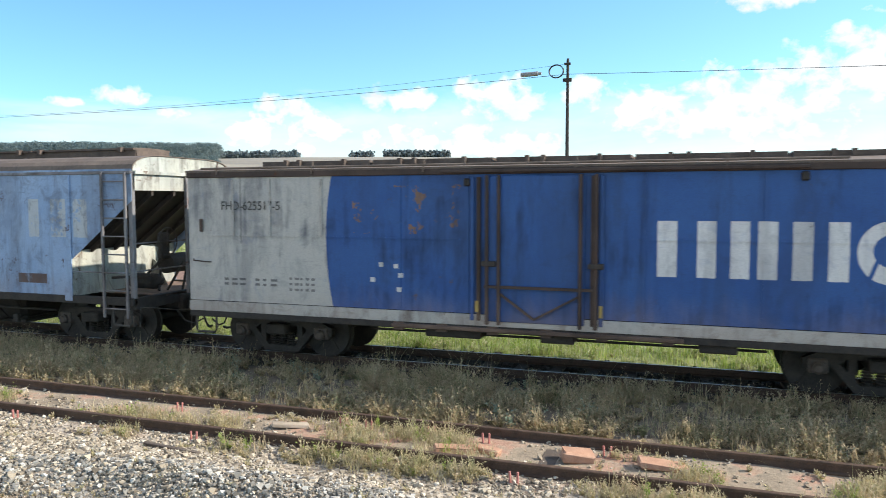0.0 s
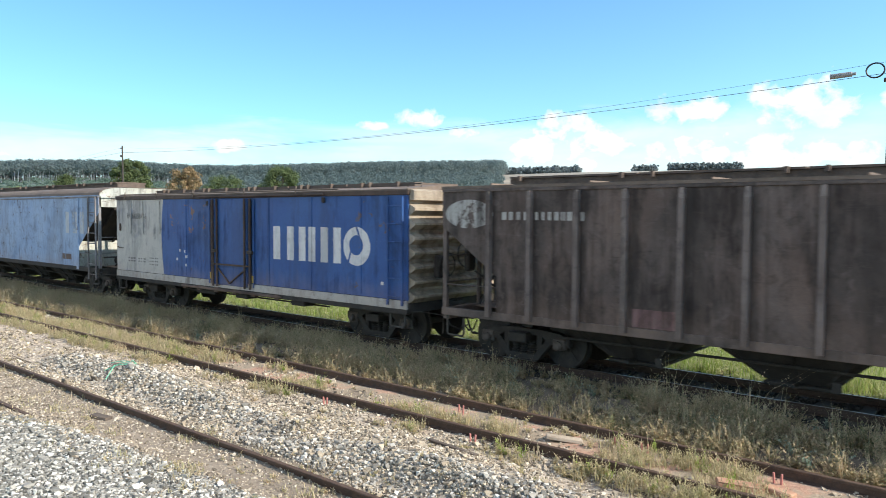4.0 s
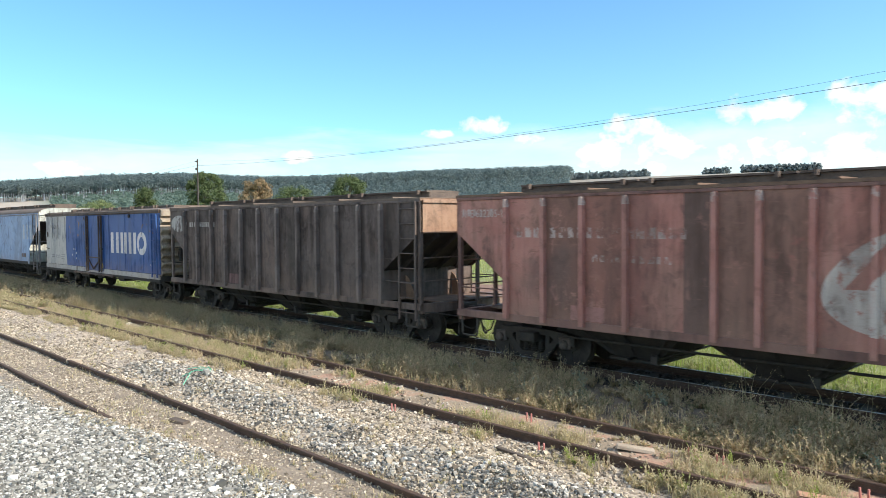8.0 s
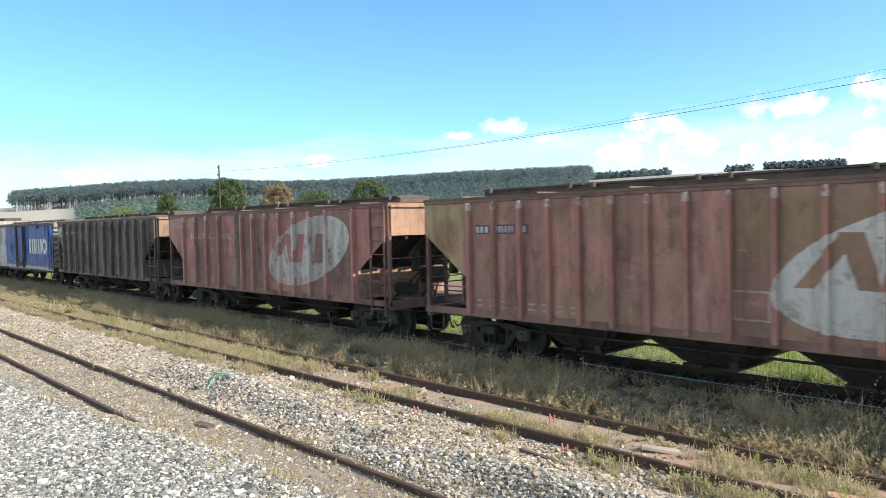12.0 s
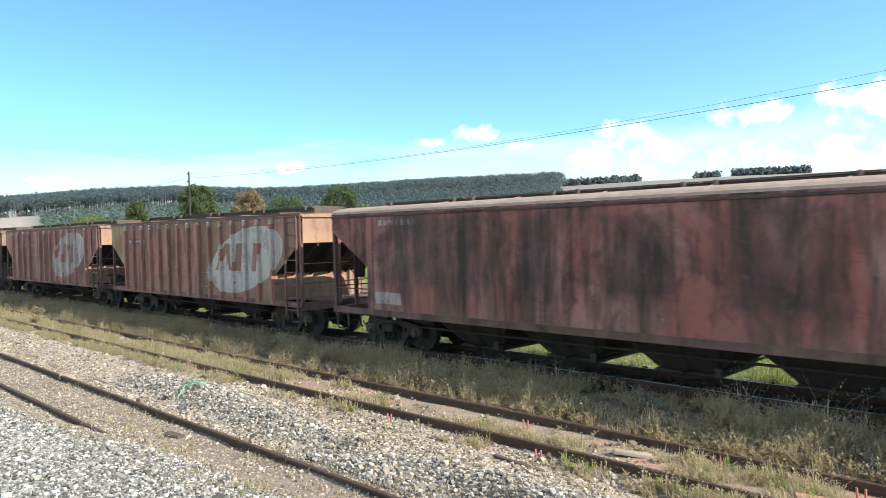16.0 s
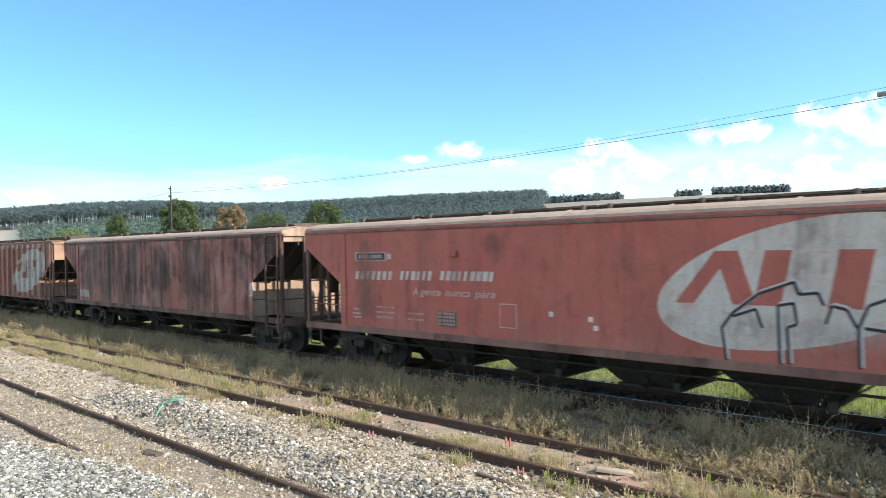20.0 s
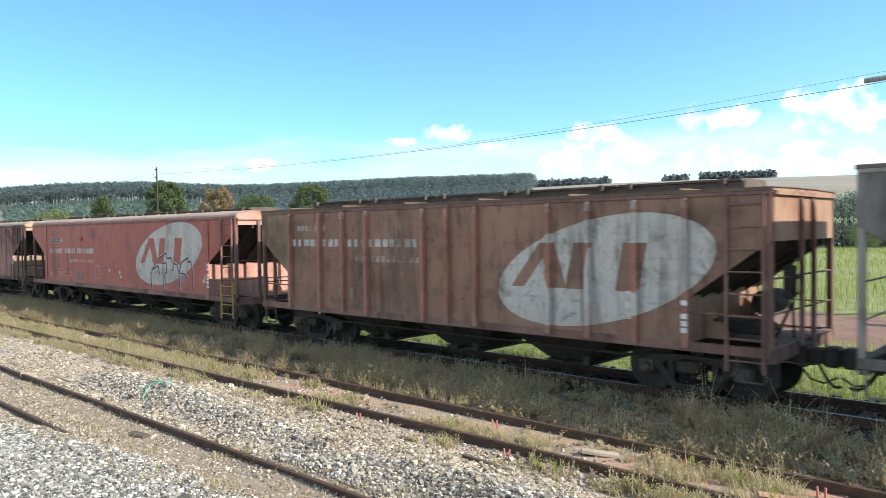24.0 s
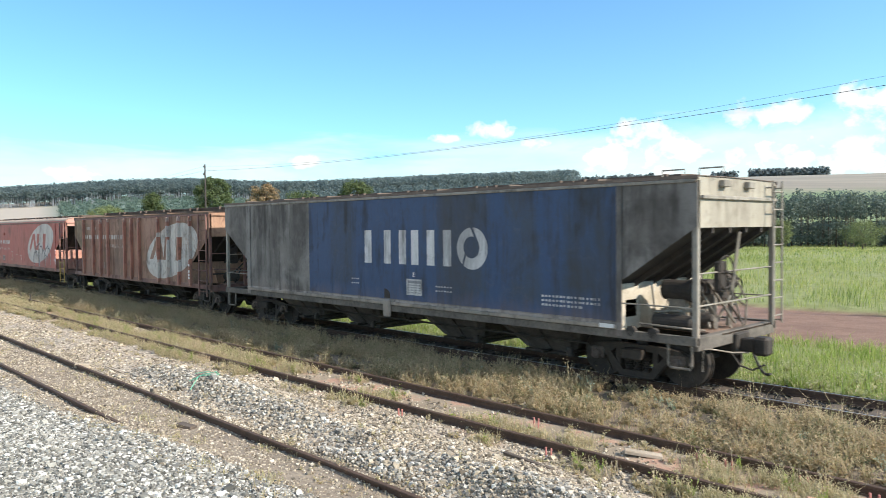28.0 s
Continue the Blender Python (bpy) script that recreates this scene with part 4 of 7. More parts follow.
def roof(root, L, eave, top, mat, hatch, curved, rise=0.14):
    arc = roof_line(eave, top, curved)
    outer = [(-y, z) for y, z in arc] + [(y, z) for y, z in arc[::-1]]
    inner = [(y * 0.985, z - 0.012) for y, z in outer[::-1]]
    bm = sweep(bm_new(), outer + inner, -0.02, L + 0.02)
    part("roof", bm, mat, root)
    bm = bm_new()
    x0, x1 = 0.85, L - 0.75
    for s in (-1, 1):
        box(bm, x0, x1, s * 0.46 - 0.015, s * 0.46 + 0.015, top - 0.05, top + rise)
    for x in (x0, x1):
        box(bm, x - 0.015, x + 0.015, -0.46, 0.46, top - 0.05, top + rise)
    part("hatch_coaming", bm, hatch, root)
    lid_z = top + rise + 0.005
    n = max(3, round((x1 - x0) / 2.4))
    w = (x1 - x0) / n
    for k in range(n):
        a = x0 + k * w + 0.02
        bm = sweep(bm_new(), [(-0.52, lid_z), (-0.52, lid_z + 0.035), (-0.2, lid_z + 0.05), (0.2, lid_z + 0.05), (0.52, lid_z + 0.035), (0.52, lid_z)], a, a + w - 0.04)
        lid = part("hatch_cover", bm, hatch, root)
        for x in (a + 0.25, a + w - 0.3):
            bm = box(bm_new(), x - 0.03, x + 0.03, -0.60, -0.50, lid_z - 0.05, lid_z + 0.045)
            part("hinge", bm, hatch, lid)
    for k in range(int(L / 2.0)):
        x = 1.0 + k * 2.0
        part("roof_rib", strut(bm_new(), (x, -1.3, eave + 0.05), (x, -0.55, top + 0.02), 0.03, 0.03), mat, root)


DECK = plain("dusty_deck", (0.15, 0.095, 0.07), (0.32, 0.22, 0.165), 0.9, 0.0, 3.0, 0.3)
CREAM_END = plain("cream_bulkhead", (0.34, 0.30, 0.23), (0.56, 0.51, 0.42), 0.7, 0.0, 3.0, 0.2)
LEVER = plain("dusty_lever", (0.12, 0.10, 0.08), (0.28, 0.245, 0.20), 0.75, 0.0, 6.0, 0.2)


def brake_clutter(root, L, edge):
    """Brake gear crowded on the open tail platform."""
    bm = bm_new()
    rod(bm, (L - 1.02, -0.95, 1.12), (L - 0.42, -0.85, 1.10), 0.13, seg=18)
    rod(bm, (L - 0.42, -0.85, 1.10), (L - 0.30, -0.83, 1.10), 0.13, 0.04, seg=18)
    part("auxiliary_reservoir", bm, UNDER, root, "black auxiliary air reservoir")
    bm = box(bm_new(), L - 0.66, L - 0.40, -0.30, 0.05, 1.52, 1.78, 0.04)
    rod(bm, (L - 0.53, -0.34, 1.65), (L - 0.53, 0.10, 1.65), 0.12, seg=14)
    part("control_valve", bm, UNDER, root, "oily brake control valve")
    bm = box(bm_new(), L - 0.70, L - 0.36, -0.18, -0.06, 0.95, 1.54)
    part("valve_bracket", bm, LEVER, root)
    for a, b, wd in (((L - 0.28, -0.25, 0.97), (L - 0.50, 0.05, 1.66), 0.06), ((L - 0.20, 0.10, 0.97), (L - 0.34, 0.35, 1.58), 0.055), ((L - 0.62, -0.62, 0.97), (L - 0.42, -0.40, 1.45), 0.05), ((L - 0.10, 0.40, 0.97), (L - 0.30, 0.15, 1.45), 0.045)):
        part("brake_lever", strut(bm_new(), a, b, wd, 0.02), LEVER, root, "flat dusty brake lever")
    for pts in (((L - 1.0, -0.75, 1.05), (L - 0.9, -0.7, 1.5), (L - 0.62, -0.3, 1.7)), ((L - 0.45, 0.05, 1.7), (L - 0.2, 0.35, 1.75), (L - 0.12, 0.55, 1.4), (L - 0.15, 0.55, 0.97)),
                ((L - 1.15, -1.2, 1.08), (L - 0.4, -1.15, 1.06), (L - 0.15, -0.9, 1.02)), ((L - 0.95, -0.2, 0.99), (L - 0.7, 0.3, 1.3), (L - 0.3, 0.5, 1.32))):
        part("brake_pipe", hose(bm_new(), pts, 0.018), LEVER, root)
    bm = bm_new()
    for k in range(14):
        a0, a1 = k * math.pi / 7, (k + 1) * math.pi / 7
        rod(bm, (L - 0.22, 0.42 + 0.17 * math.cos(a0), 1.62 + 0.17 * math.sin(a0)), (L - 0.22, 0.42 + 0.17 * math.cos(a1), 1.62 + 0.17 * math.sin(a1)), 0.013, seg=5)
    part("chain_wheel", bm, STEEL, root)
    bm = rod(bm_new(), (L - 1.00, -0.62, 1.62), (L - 0.52, -0.62, 1.62), 0.17, seg=18)
    rod(bm, (L - 0.52, -0.62, 1.62), (L - 0.46, -0.62, 1.62), 0.20, seg=18)
    rod(bm, (L - 0.46, -0.62, 1.62), (L - 0.36, -0.62, 1.62), 0.09, seg=12)
    part("brake_cylinder", bm, UNDER, root, "black brake cylinder with a flanged head")
    part("cylinder_bracket", box(bm_new(), L - 0.90, L - 0.60, -0.70, -0.54, 0.95, 1.48), LEVER, root)
    for a, b in (((L - 0.36, -0.62, 1.62), (L - 0.16, -0.45, 1.18)), ((L - 0.40, -0.30, 1.75), (L - 0.12, 0.10, 1.05)), ((L - 0.30, 0.20, 1.80), (L - 0.08, 0.30, 1.00)), ((L - 0.55, 0.30, 1.70), (L - 0.20, 0.65, 1.30))):
        part("brake_lever", strut(bm_new(), a, b, 0.07, 0.025), LEVER, root, "flat dusty brake lever")
    for y in (0.25, 0.45):
        part("gear_housing", rod(bm_new(), (L - 0.42, y, 1.72), (L - 0.42, y + 0.14, 1.72), 0.15, seg=14), UNDER, root)
    for x in (L - 1.15, L - 0.75):
        part("lifting_eye", rod(bm_new(), (x, -HALF - 0.03, 0.98), (x, -HALF + 0.06, 0.98), 0.085, seg=14), UNDER, root)
    part("diagonal_brace", strut(bm_new(), (L - 0.05, 0.10, 2.58), (L - 0.35, 0.30, 0.97), 0.05, 0.03), edge, root)


def hopper(label, x0, L, side, edge, end, top_mat, hatch, eave=3.22, top=3.255, ribs=(), curved=False, bay=1.22, knee=1.62, brow=2.50,
           pans=(3.55, 6.07, 8.59), pan_half=1.22, pan_foot=0.42, posts=(-0.28, 0.28), clutter=False, step=None, square_end=False, wheel_left=False, rib_mat=None, rise=0.14, gear_left=False, apron=None, sill_mat=None, pan_mat=None, wall=None):
    """Covered hopper wagon. x0: its left end in the train; side, edge, end: materials of side sheets, ribs and posts, end sheets."""
    root = thing("hopper_wagon", pose(x0, MAIN, 0), label, "freight wagon", "wagons of the train")
    apron = apron or brow
    outline = [(0, eave), (L, eave), (L, brow), (L - bay, knee), (L - bay, 0.95), (bay, 0.95), (bay, knee), (0, brow)]
    for s in (-1, 1):
        part("side_sheet", prism(bm_new(), outline, s * HALF - 0.006, s * HALF + 0.006), side, root)
        part("top_chord", box(bm_new(), 0, L, s * HALF - 0.03, s * HALF + 0.03, eave - 0.09, eave - 0.035, 0.008), edge, root)
    for x in ribs:
        lo, hi = 0.90, eave - 0.09
        bm = prism(bm_new(), [(x - 0.045, lo), (x + 0.045, lo), (x + 0.04, hi - 0.10), (x + 0.025, hi), (x - 0.025, hi), (x - 0.04, hi - 0.10)], -HALF - 0.105, -HALF - 0.008)
        part("side_rib", bm, rib_mat or side, root)
    if not ribs:
        for x in (bay + 0.02, L - bay - 0.02):
            part("corner_rib", box(bm_new(), x - 0.09, x + 0.09, -HALF - 0.035, -HALF - 0.008, 0.88, eave - 0.09, 0.006), side, root)
    for s, xe in ((1, 0.0), (-1, L)):
        # slope sheet with its stiffeners, from the brow down into the body
        run, fall = 2.35, apron - brow + 1.52
        a, b = (xe + s * 0.02, apron), (xe + s * run, apron - fall)
        bm = bm_new()
        prism(bm, [a, b, (b[0] + s * 0.02, b[1] + 0.03), (a[0], a[1] + 0.03)], -HALF + 0.03, HALF - 0.03)
        # near-black sheet and stiffeners: the underside's shade is in the colour
        slope = part("slope_sheet", bm, UNDER, root, "sloped end sheet with its shade put in the colour")
        for y in (-0.9, -0.3, 0.3, 0.9):
            bm = bm_new()
            prism(bm, [(a[0], a[1] - 0.11), (b[0], b[1] - 0.11), (b[0], b[1] - 0.005), (a[0], a[1] - 0.005)], y - 0.03, y + 0.03)
            part("slope_stiffener", bm, UNDER, slope)
        gable = roof_line(eave, top, curved)
        rim = [(-HALF + 0.03, apron - 0.02)] + [(-y * 0.975, z - 0.016) for y, z in gable] + [(y * 0.975, z - 0.016) for y, z in gable[::-1]] + [(HALF - 0.03, apron - 0.02)]
        part("end_sheet", sweep(bm_new(), rim, min(xe, xe + s * 0.012), max(xe, xe + s * 0.012)), end, root)
        if not square_end:
            part("end_brow", box(bm_new(), min(xe, xe - s * 0.05), max(xe, xe - s * 0.05), -HALF + 0.05, HALF - 0.05, eave - 0.09, eave - 0.03), end, root)
        # cross bulkhead and decking under the slope
        xb, head = xe + s * (bay + 0.03), apron - fall / run * (bay + 0.03) - 0.04
        if clutter and s < 0:
            # cream bulkhead with a round-cornered manhole
            bm = prism(bm_new(), [(xb - 0.01, 0.95), (xb + 0.01, 0.95), (xb + 0.01, 1.16), (xb - 0.01, 1.16)], -HALF + 0.02, HALF - 0.02)
            prism(bm, [(xb - 0.01, 1.45), (xb + 0.01, 1.45), (xb + 0.01, head), (xb - 0.01, head)], -HALF + 0.02, HALF - 0.02)
            for ya, yb in ((-HALF + 0.02, -1.22), (-0.86, 0.5), (0.86, HALF - 0.02)):
                prism(bm, [(xb - 0.01, 1.16), (xb + 0.01, 1.16), (xb + 0.01, 1.45), (xb - 0.01, 1.45)], ya, yb)
            part("cross_bulkhead", bm, CREAM_END, root, "cream-painted bulkhead with two manholes")
        else:
            bm = prism(bm_new(), [(xb - 0.01, 0.95), (xb + 0.01, 0.95), (xb + 0.01, head), (xb - 0.01, head)], -HALF + 0.02, HALF - 0.02)
            part("cross_bulkhead", bm, wall or end, root)
        for y in (-0.75, 0.75):
            bm = prism(bm_new(), [(xe + s * (bay + 0.01), 0.96), (xe + s * (bay + 0.01), 1.5), (xe + s * (bay - 0.1), 1.42), (xe + s * (bay - 0.35), 0.96)], y - 0.008, y + 0.008)
            part("gusset", bm, end, root)
        part("end_deck", box(bm_new(), min(xe, xe + s * (bay + 0.3)), max(xe, xe + s * (bay + 0.02)), -0.62, HALF - 0.15, 0.93, 0.955), DECK, root)
        for y in (-HALF + 0.045, HALF - 0.045):
            part("corner_post", box(bm_new(), min(xe, xe + s * 0.09), max(xe, xe + s * 0.09), y - 0.04, y + 0.04, 0.84, eave - 0.05, 0.006), edge, root)
        for y in posts:
            x = xe - s * 0.03
            bm = prism(bm_new(), [(x - 0.03, 0.90), (x + 0.03, 0.90), (x + 0.03, eave - 0.25), (x, eave - 0.10), (x - 0.03, eave - 0.25)], y - 0.04, y + 0.04)
            part("end_post", bm, edge, root)
        bm = bm_new()
        for z in (1.45, 1.95):
            rod(bm, (xe + s * 0.03, -HALF + 0.05, z), (xe + s * 0.03, HALF - 0.05, z), 0.014, seg=6)
        part("grab_rail", bm, edge, root)
        for y in (-HALF + 0.02, HALF - 0.02):
            part("side_grab_rail", rod(bm_new(), (xe + s * 0.05, y, 1.42), (xe + s * bay, y, 1.42), 0.013, seg=6), edge, root)
    if not square_end:
        ladder(root, L - 0.62, L - 0.10, -HALF - 0.045, 0.62 if not step else 1.35, eave - 0.06, edge, 8 if not step else 6)
    else:
        end_ladder(root, L, eave, edge)
    if step:
        ladder(root, L - 0.66, L - 0.08, -HALF - 0.05, 0.42, 1.4, step, 4, "side_step", 0.013)
    ladder(root, 0.12, 0.58, HALF + 0.045, 0.62, eave - 0.06, edge, 8)
    roof(root, L, eave, top, top_mat, hatch, curved, rise)
    underframe(root, L, sill_mat or (UNDER if clutter else edge), bars=LEVER if clutter else None)
    for c in pans:
        outlet(root, c - pan_half, c + pan_half, mat=pan_mat, bw=pan_foot)
    part("brake_rod", rod(bm_new(), (2.3, -0.98, 0.60), (L - 2.3, -0.98, 0.60), 0.022, seg=6), UNDER, root)
    # brake gear on the right-hand deck, where the handbrake stands too
    bm = bm_new()
    if wheel_left:
        brake_stand(root, -0.10, 0.16)
        if gear_left:
            left_gear(root)
        return root
    rod(bm, (L - 1.0, -0.35, 1.16), (L - 0.45, -0.35, 1.16), 0.15, seg=18)
    rod(bm, (L - 0.45, -0.35, 1.16), (L - 0.30, -0.35, 1.16), 0.15, 0.05, seg=18)
    part("brake_cylinder", bm, UNDER, root, "black brake cylinder")
    bm = bm_new()
    rod(bm, (L - 0.72, 0.25, 1.45), (L - 0.72, 0.95, 1.45), 0.20, seg=18)
    part("air_reservoir", bm, UNDER, root, "round air reservoir")
    bm = bm_new()
    for a1, b1 in (((L - 0.95, -0.5, 0.96), (L - 0.55, 0.0, 1.6)), ((L - 0.4, -0.1, 0.96), (L - 0.25, 0.2, 1.5)), ((L - 0.3, -0.45, 1.0), (L - 0.55, -0.1, 1.42)), ((L - 1.1, -0.8, 1.25), (L - 0.3, -0.6, 1.3)), ((L - 0.2, 0.1, 0.96), (L - 0.35, 0.5, 1.6))):
        rod(bm, a1, b1, 0.025, seg=6)
    part("brake_rigging", bm, edge if clutter else UNDER, root)
    if clutter:
        brake_clutter(root, L, edge)
    brake_stand(root, L + 0.06, -0.16)
    return root


def left_gear(root):
    """Oily brake gear on the left-hand deck."""
    bm = rod(bm_new(), (0.55, -0.30, 1.20), (1.10, -0.30, 1.20), 0.17, seg=18)
    rod(bm, (0.40, -0.30, 1.20), (0.55, -0.30, 1.20), 0.05, 0.17, seg=18)
    part("brake_cylinder", bm, UNDER, root, "black brake cylinder")
    part("control_valve", box(bm_new(), 0.35, 0.62, 0.05, 0.35, 1.15, 1.50, 0.04), UNDER, root, "oily brake control valve")
    for a, b in (((0.15, -0.5, 0.96), (0.35, -0.2, 1.65)), ((0.3, -0.1, 0.96), (0.45, 0.1, 1.72)), ((0.55, 0.3, 0.96), (0.4, 0.1, 1.60)), ((0.2, 0.4, 1.0), (0.8, 0.2, 1.25))):
        part("brake_lever", strut(bm_new(), a, b, 0.05, 0.025), UNDER, root)
    for pts in (((0.1, -0.6, 1.62), (0.3, -0.45, 1.45), (0.45, -0.3, 1.25)), ((0.3, 0.2, 1.5), (0.5, 0.0, 1.62), (0.75, -0.1, 1.4), (0.9, -0.2, 1.3)), ((0.1, -0.3, 1.75), (0.12, -0.32, 1.2), (0.25, -0.4, 0.97))):
        part("brake_pipe", hose(bm_new(), pts, 0.022), UNDER, root)


def brake_stand(root, xw, inside):
    """Handbrake wheel on its gear box."""
    bm = bm_new()
    bmesh.ops.create_uvsphere(bm, u_segments=6, v_segments=4, radius=0.04, matrix=Matrix.Translation((xw, -0.62, 1.95)))
    for k in range(20):
        a0, a1 = k * math.pi / 10, (k + 1) * math.pi / 10
        rod(bm, (xw, -0.62 + 0.26 * math.cos(a0), 1.95 + 0.26 * math.sin(a0)), (xw, -0.62 + 0.26 * math.cos(a1), 1.95 + 0.26 * math.sin(a1)), 0.014, seg=5)
        if k % 5 == 0:
            rod(bm, (xw, -0.62, 1.95), (xw, -0.62 + 0.26 * math.cos(a0), 1.95 + 0.26 * math.sin(a0)), 0.01, seg=5)
    wheel = part("handbrake_wheel", bm, STEEL, root)
    part("handbrake_box", box(bm_new(), min(xw + inside * 0.2, xw + inside), max(xw + inside * 0.2, xw + inside), -0.74, -0.50, 1.62, 2.12, 0.03), UNDER, wheel)


# paints and markings; u runs along the wagon from its left end, v up from the rail
CREAM = (0.60, 0.58, 0.53)


def slant_marks(cx, cz, rx, rz, under, wear, tilt=0.85):
    """A pale oval emblem crossed by four plain bars."""
    def marks(g, u, v):
        o = oval(g, g.m("SUBTRACT", u, g.m("MULTIPLY", g.m("SUBTRACT", v, cz), tilt)), v, cx, cz, math.sqrt(rx ** 2 - (tilt * rz) ** 2), rz)
        h0, h1 = cz - rz * 0.32, cz + rz * 0.50
        strokes = g.either(rect(g, u, v, cx - rx * 0.855, cx - rx * 0.715, h0, h1, 0.80), rect(g, u, v, cx - rx * 0.434, cx - rx * 0.27, h0, h1, -0.32),
                           rect(g, u, v, cx - rx * 0.288, cx - rx * 0.11, h0, h1, 0.22), rect(g, u, v, cx + rx * 0.18, cx + rx * 0.385, h0, h1, 0.20))
        return [(g.both(o, g.m("SUBTRACT", 1.0, strokes)), CREAM, wear)]
    return marks


def word_bars(rows):
    """Worn lettering that cannot be read, as rows of short bars: (x0, x1, z0, z1, count, lean)."""
    def marks(g, u, v):
        out = []
        for x0, x1, z0, z1, n, lean, tone, wear in rows:
            slid = g.m("SUBTRACT", u, g.m("MULTIPLY", g.m("SUBTRACT", v, z0), lean)) if lean else u
            k = g.m("MULTIPLY", g.m("SUBTRACT", slid, x0), n / (x1 - x0))
            lot = g.n("ShaderNodeTexWhiteNoise")
            lot.noise_dimensions = "1D"
            g.put(lot.inputs["W"], g.m("ADD", g.m("FLOOR", k), x0))
            bar = g.less(g.m("FRACT", k), g.ramp(lot.outputs["Value"], 0.0, 1.0, 0.42, 0.80))
            out.append((g.both(rect(g, u, v, x0, x1, z0, z1), bar), tone, wear))
        return out
    return marks


def blocks(x0, z0, s, tone, wear, grid=(0.53, 0.675, 0.857, 1.66, 1.40, 3.70, 0.53)):
    """A trade mark as plain upright blocks, ending in a ring cut in three; s is the height of a block."""
    def marks(g, u, v):
        w = s * 0.26
        b0, c0, cw, d0, dw, e0, er = [k * s for k in grid]
        m = [rect(g, u, v, x0, x0 + w * 1.3, z0, z0 + s)]
        a = x0 + c0
        m += [rect(g, u, v, a, a + w * 1.2, z0, z0 + s), rect(g, u, v, a + cw - w * 1.2, a + cw, z0, z0 + s)]
        a = x0 + d0
        m += [rect(g, u, v, a + k * (dw - w * 1.2) / 2, a + k * (dw - w * 1.2) / 2 + w * 1.2, z0, z0 + s) for k in range(3)]
        c, cz, r = x0 + e0, z0 + s * 0.5, er
        ring = g.both(oval(g, u, v, c, cz, r, r), g.m("SUBTRACT", 1.0, oval(g, u, v, c - s * 0.02, cz + s * 0.03, r * 0.52, r * 0.52)))
        gap = g.either(rect(g, u, v, c - r * 0.75, c - r * 0.62, cz - r, cz + r * 0.3, 0.35), rect(g, u, v, c + r * 0.30, c + r * 0.45, cz + r * 0.2, cz + r, -0.5))
        m.append(g.both(ring, g.m("SUBTRACT", 1.0, gap)))
        return [(g.either(*m), tone, wear)]
    return marks


def many(*fns):
    def marks(g, u, v):
        return [k for fn in fns for k in fn(g, u, v)]
    return marks


def soot_patch(x0, x1, z0, z1, tone, wear=0.0):
    """A ragged stain inside a stretch of the side."""
    def marks(g, u, v):
        n = g.noise(g.scale(local(g), (1.0, 1.0, 0.55), (x0, 0, 0)), 1.6, 6.0, 0.7, 0.5)
        inside = g.both(g.both(g.ramp(u, x0, x0 + 0.35), g.ramp(u, x1 - 0.35, x1, 1.0, 0.0)), g.both(g.ramp(v, z0, z0 + 0.35), g.ramp(v, z1 - 0.2, z1, 1.0, 0.0)))
        return [(g.m("MULTIPLY", g.ramp(g.m("ADD", n, g.m("MULTIPLY", inside, 0.35)), 0.58, 0.98), g.m("MULTIPLY", g.ramp(inside, 0.0, 0.3), 0.85)), tone, wear)]
    return marks


def zone(x0, x1, tone, wear=0.0, z0=0.0, z1=9.0):
    return lambda g, u, v: [(rect(g, u, v, x0, x1, z0, z1), tone, wear)]


PAN_GREY = plain("grey_pan_grime", (0.035, 0.030, 0.026), (0.14, 0.12, 0.105), 0.8, 0.0, 2.5, 0.3)
SILL_H = plain("dusty_sill", (0.055, 0.047, 0.04), (0.18, 0.16, 0.135), 0.85, 0.0, 2.0, 0.3)
RUSTY = plain("rusted_roof", (0.10, 0.06, 0.042), (0.20, 0.13, 0.09), 0.85, 0.0, 2.0, 0.3)
TAN_ROOF = plain("dust_tan_roof", (0.30, 0.215, 0.16), (0.44, 0.345, 0.27), 0.9, 0.0, 2.0, 0.3)
DULL_ROOF = plain("dusty_roof", (0.10, 0.075, 0.06), (0.20, 0.155, 0.125), 0.85, 0.0, 2.0, 0.3)
DARK_HATCH = plain("dark_hatch", (0.06, 0.045, 0.038), (0.16, 0.12, 0.095), 0.85, 0.0, 3.0, 0.3)

brown_d = paint("soot_brown", (0.108, 0.082, 0.073), (0.185, 0.145, 0.13), (0.022, 0.017, 0.015), grime_amount=0.50, rust_amount=0.14, bands=0.45, seed=1.0, pitch=0.894, start=1.17, blotch=(0.22, 0.145, 0.115),
                marks=many(lambda g, u, v: [(oval(g, u, v, 0.62, 2.73, 0.55, 0.26), (0.5, 0.49, 0.46), 0.55)], word_bars([(1.36, 1.98, 2.63, 2.77, 4, 0, (0.5, 0.48, 0.45), 0.45), (2.06, 2.81, 2.63, 2.77, 6, 0, (0.5, 0.48, 0.45), 0.45), (2.93, 3.09, 2.63, 2.77, 1, 0, (0.5, 0.48, 0.45), 0.4)]),
                            zone(3.86, 4.56, (0.27, 0.15, 0.15), 0.3, 1.0, 1.28)))
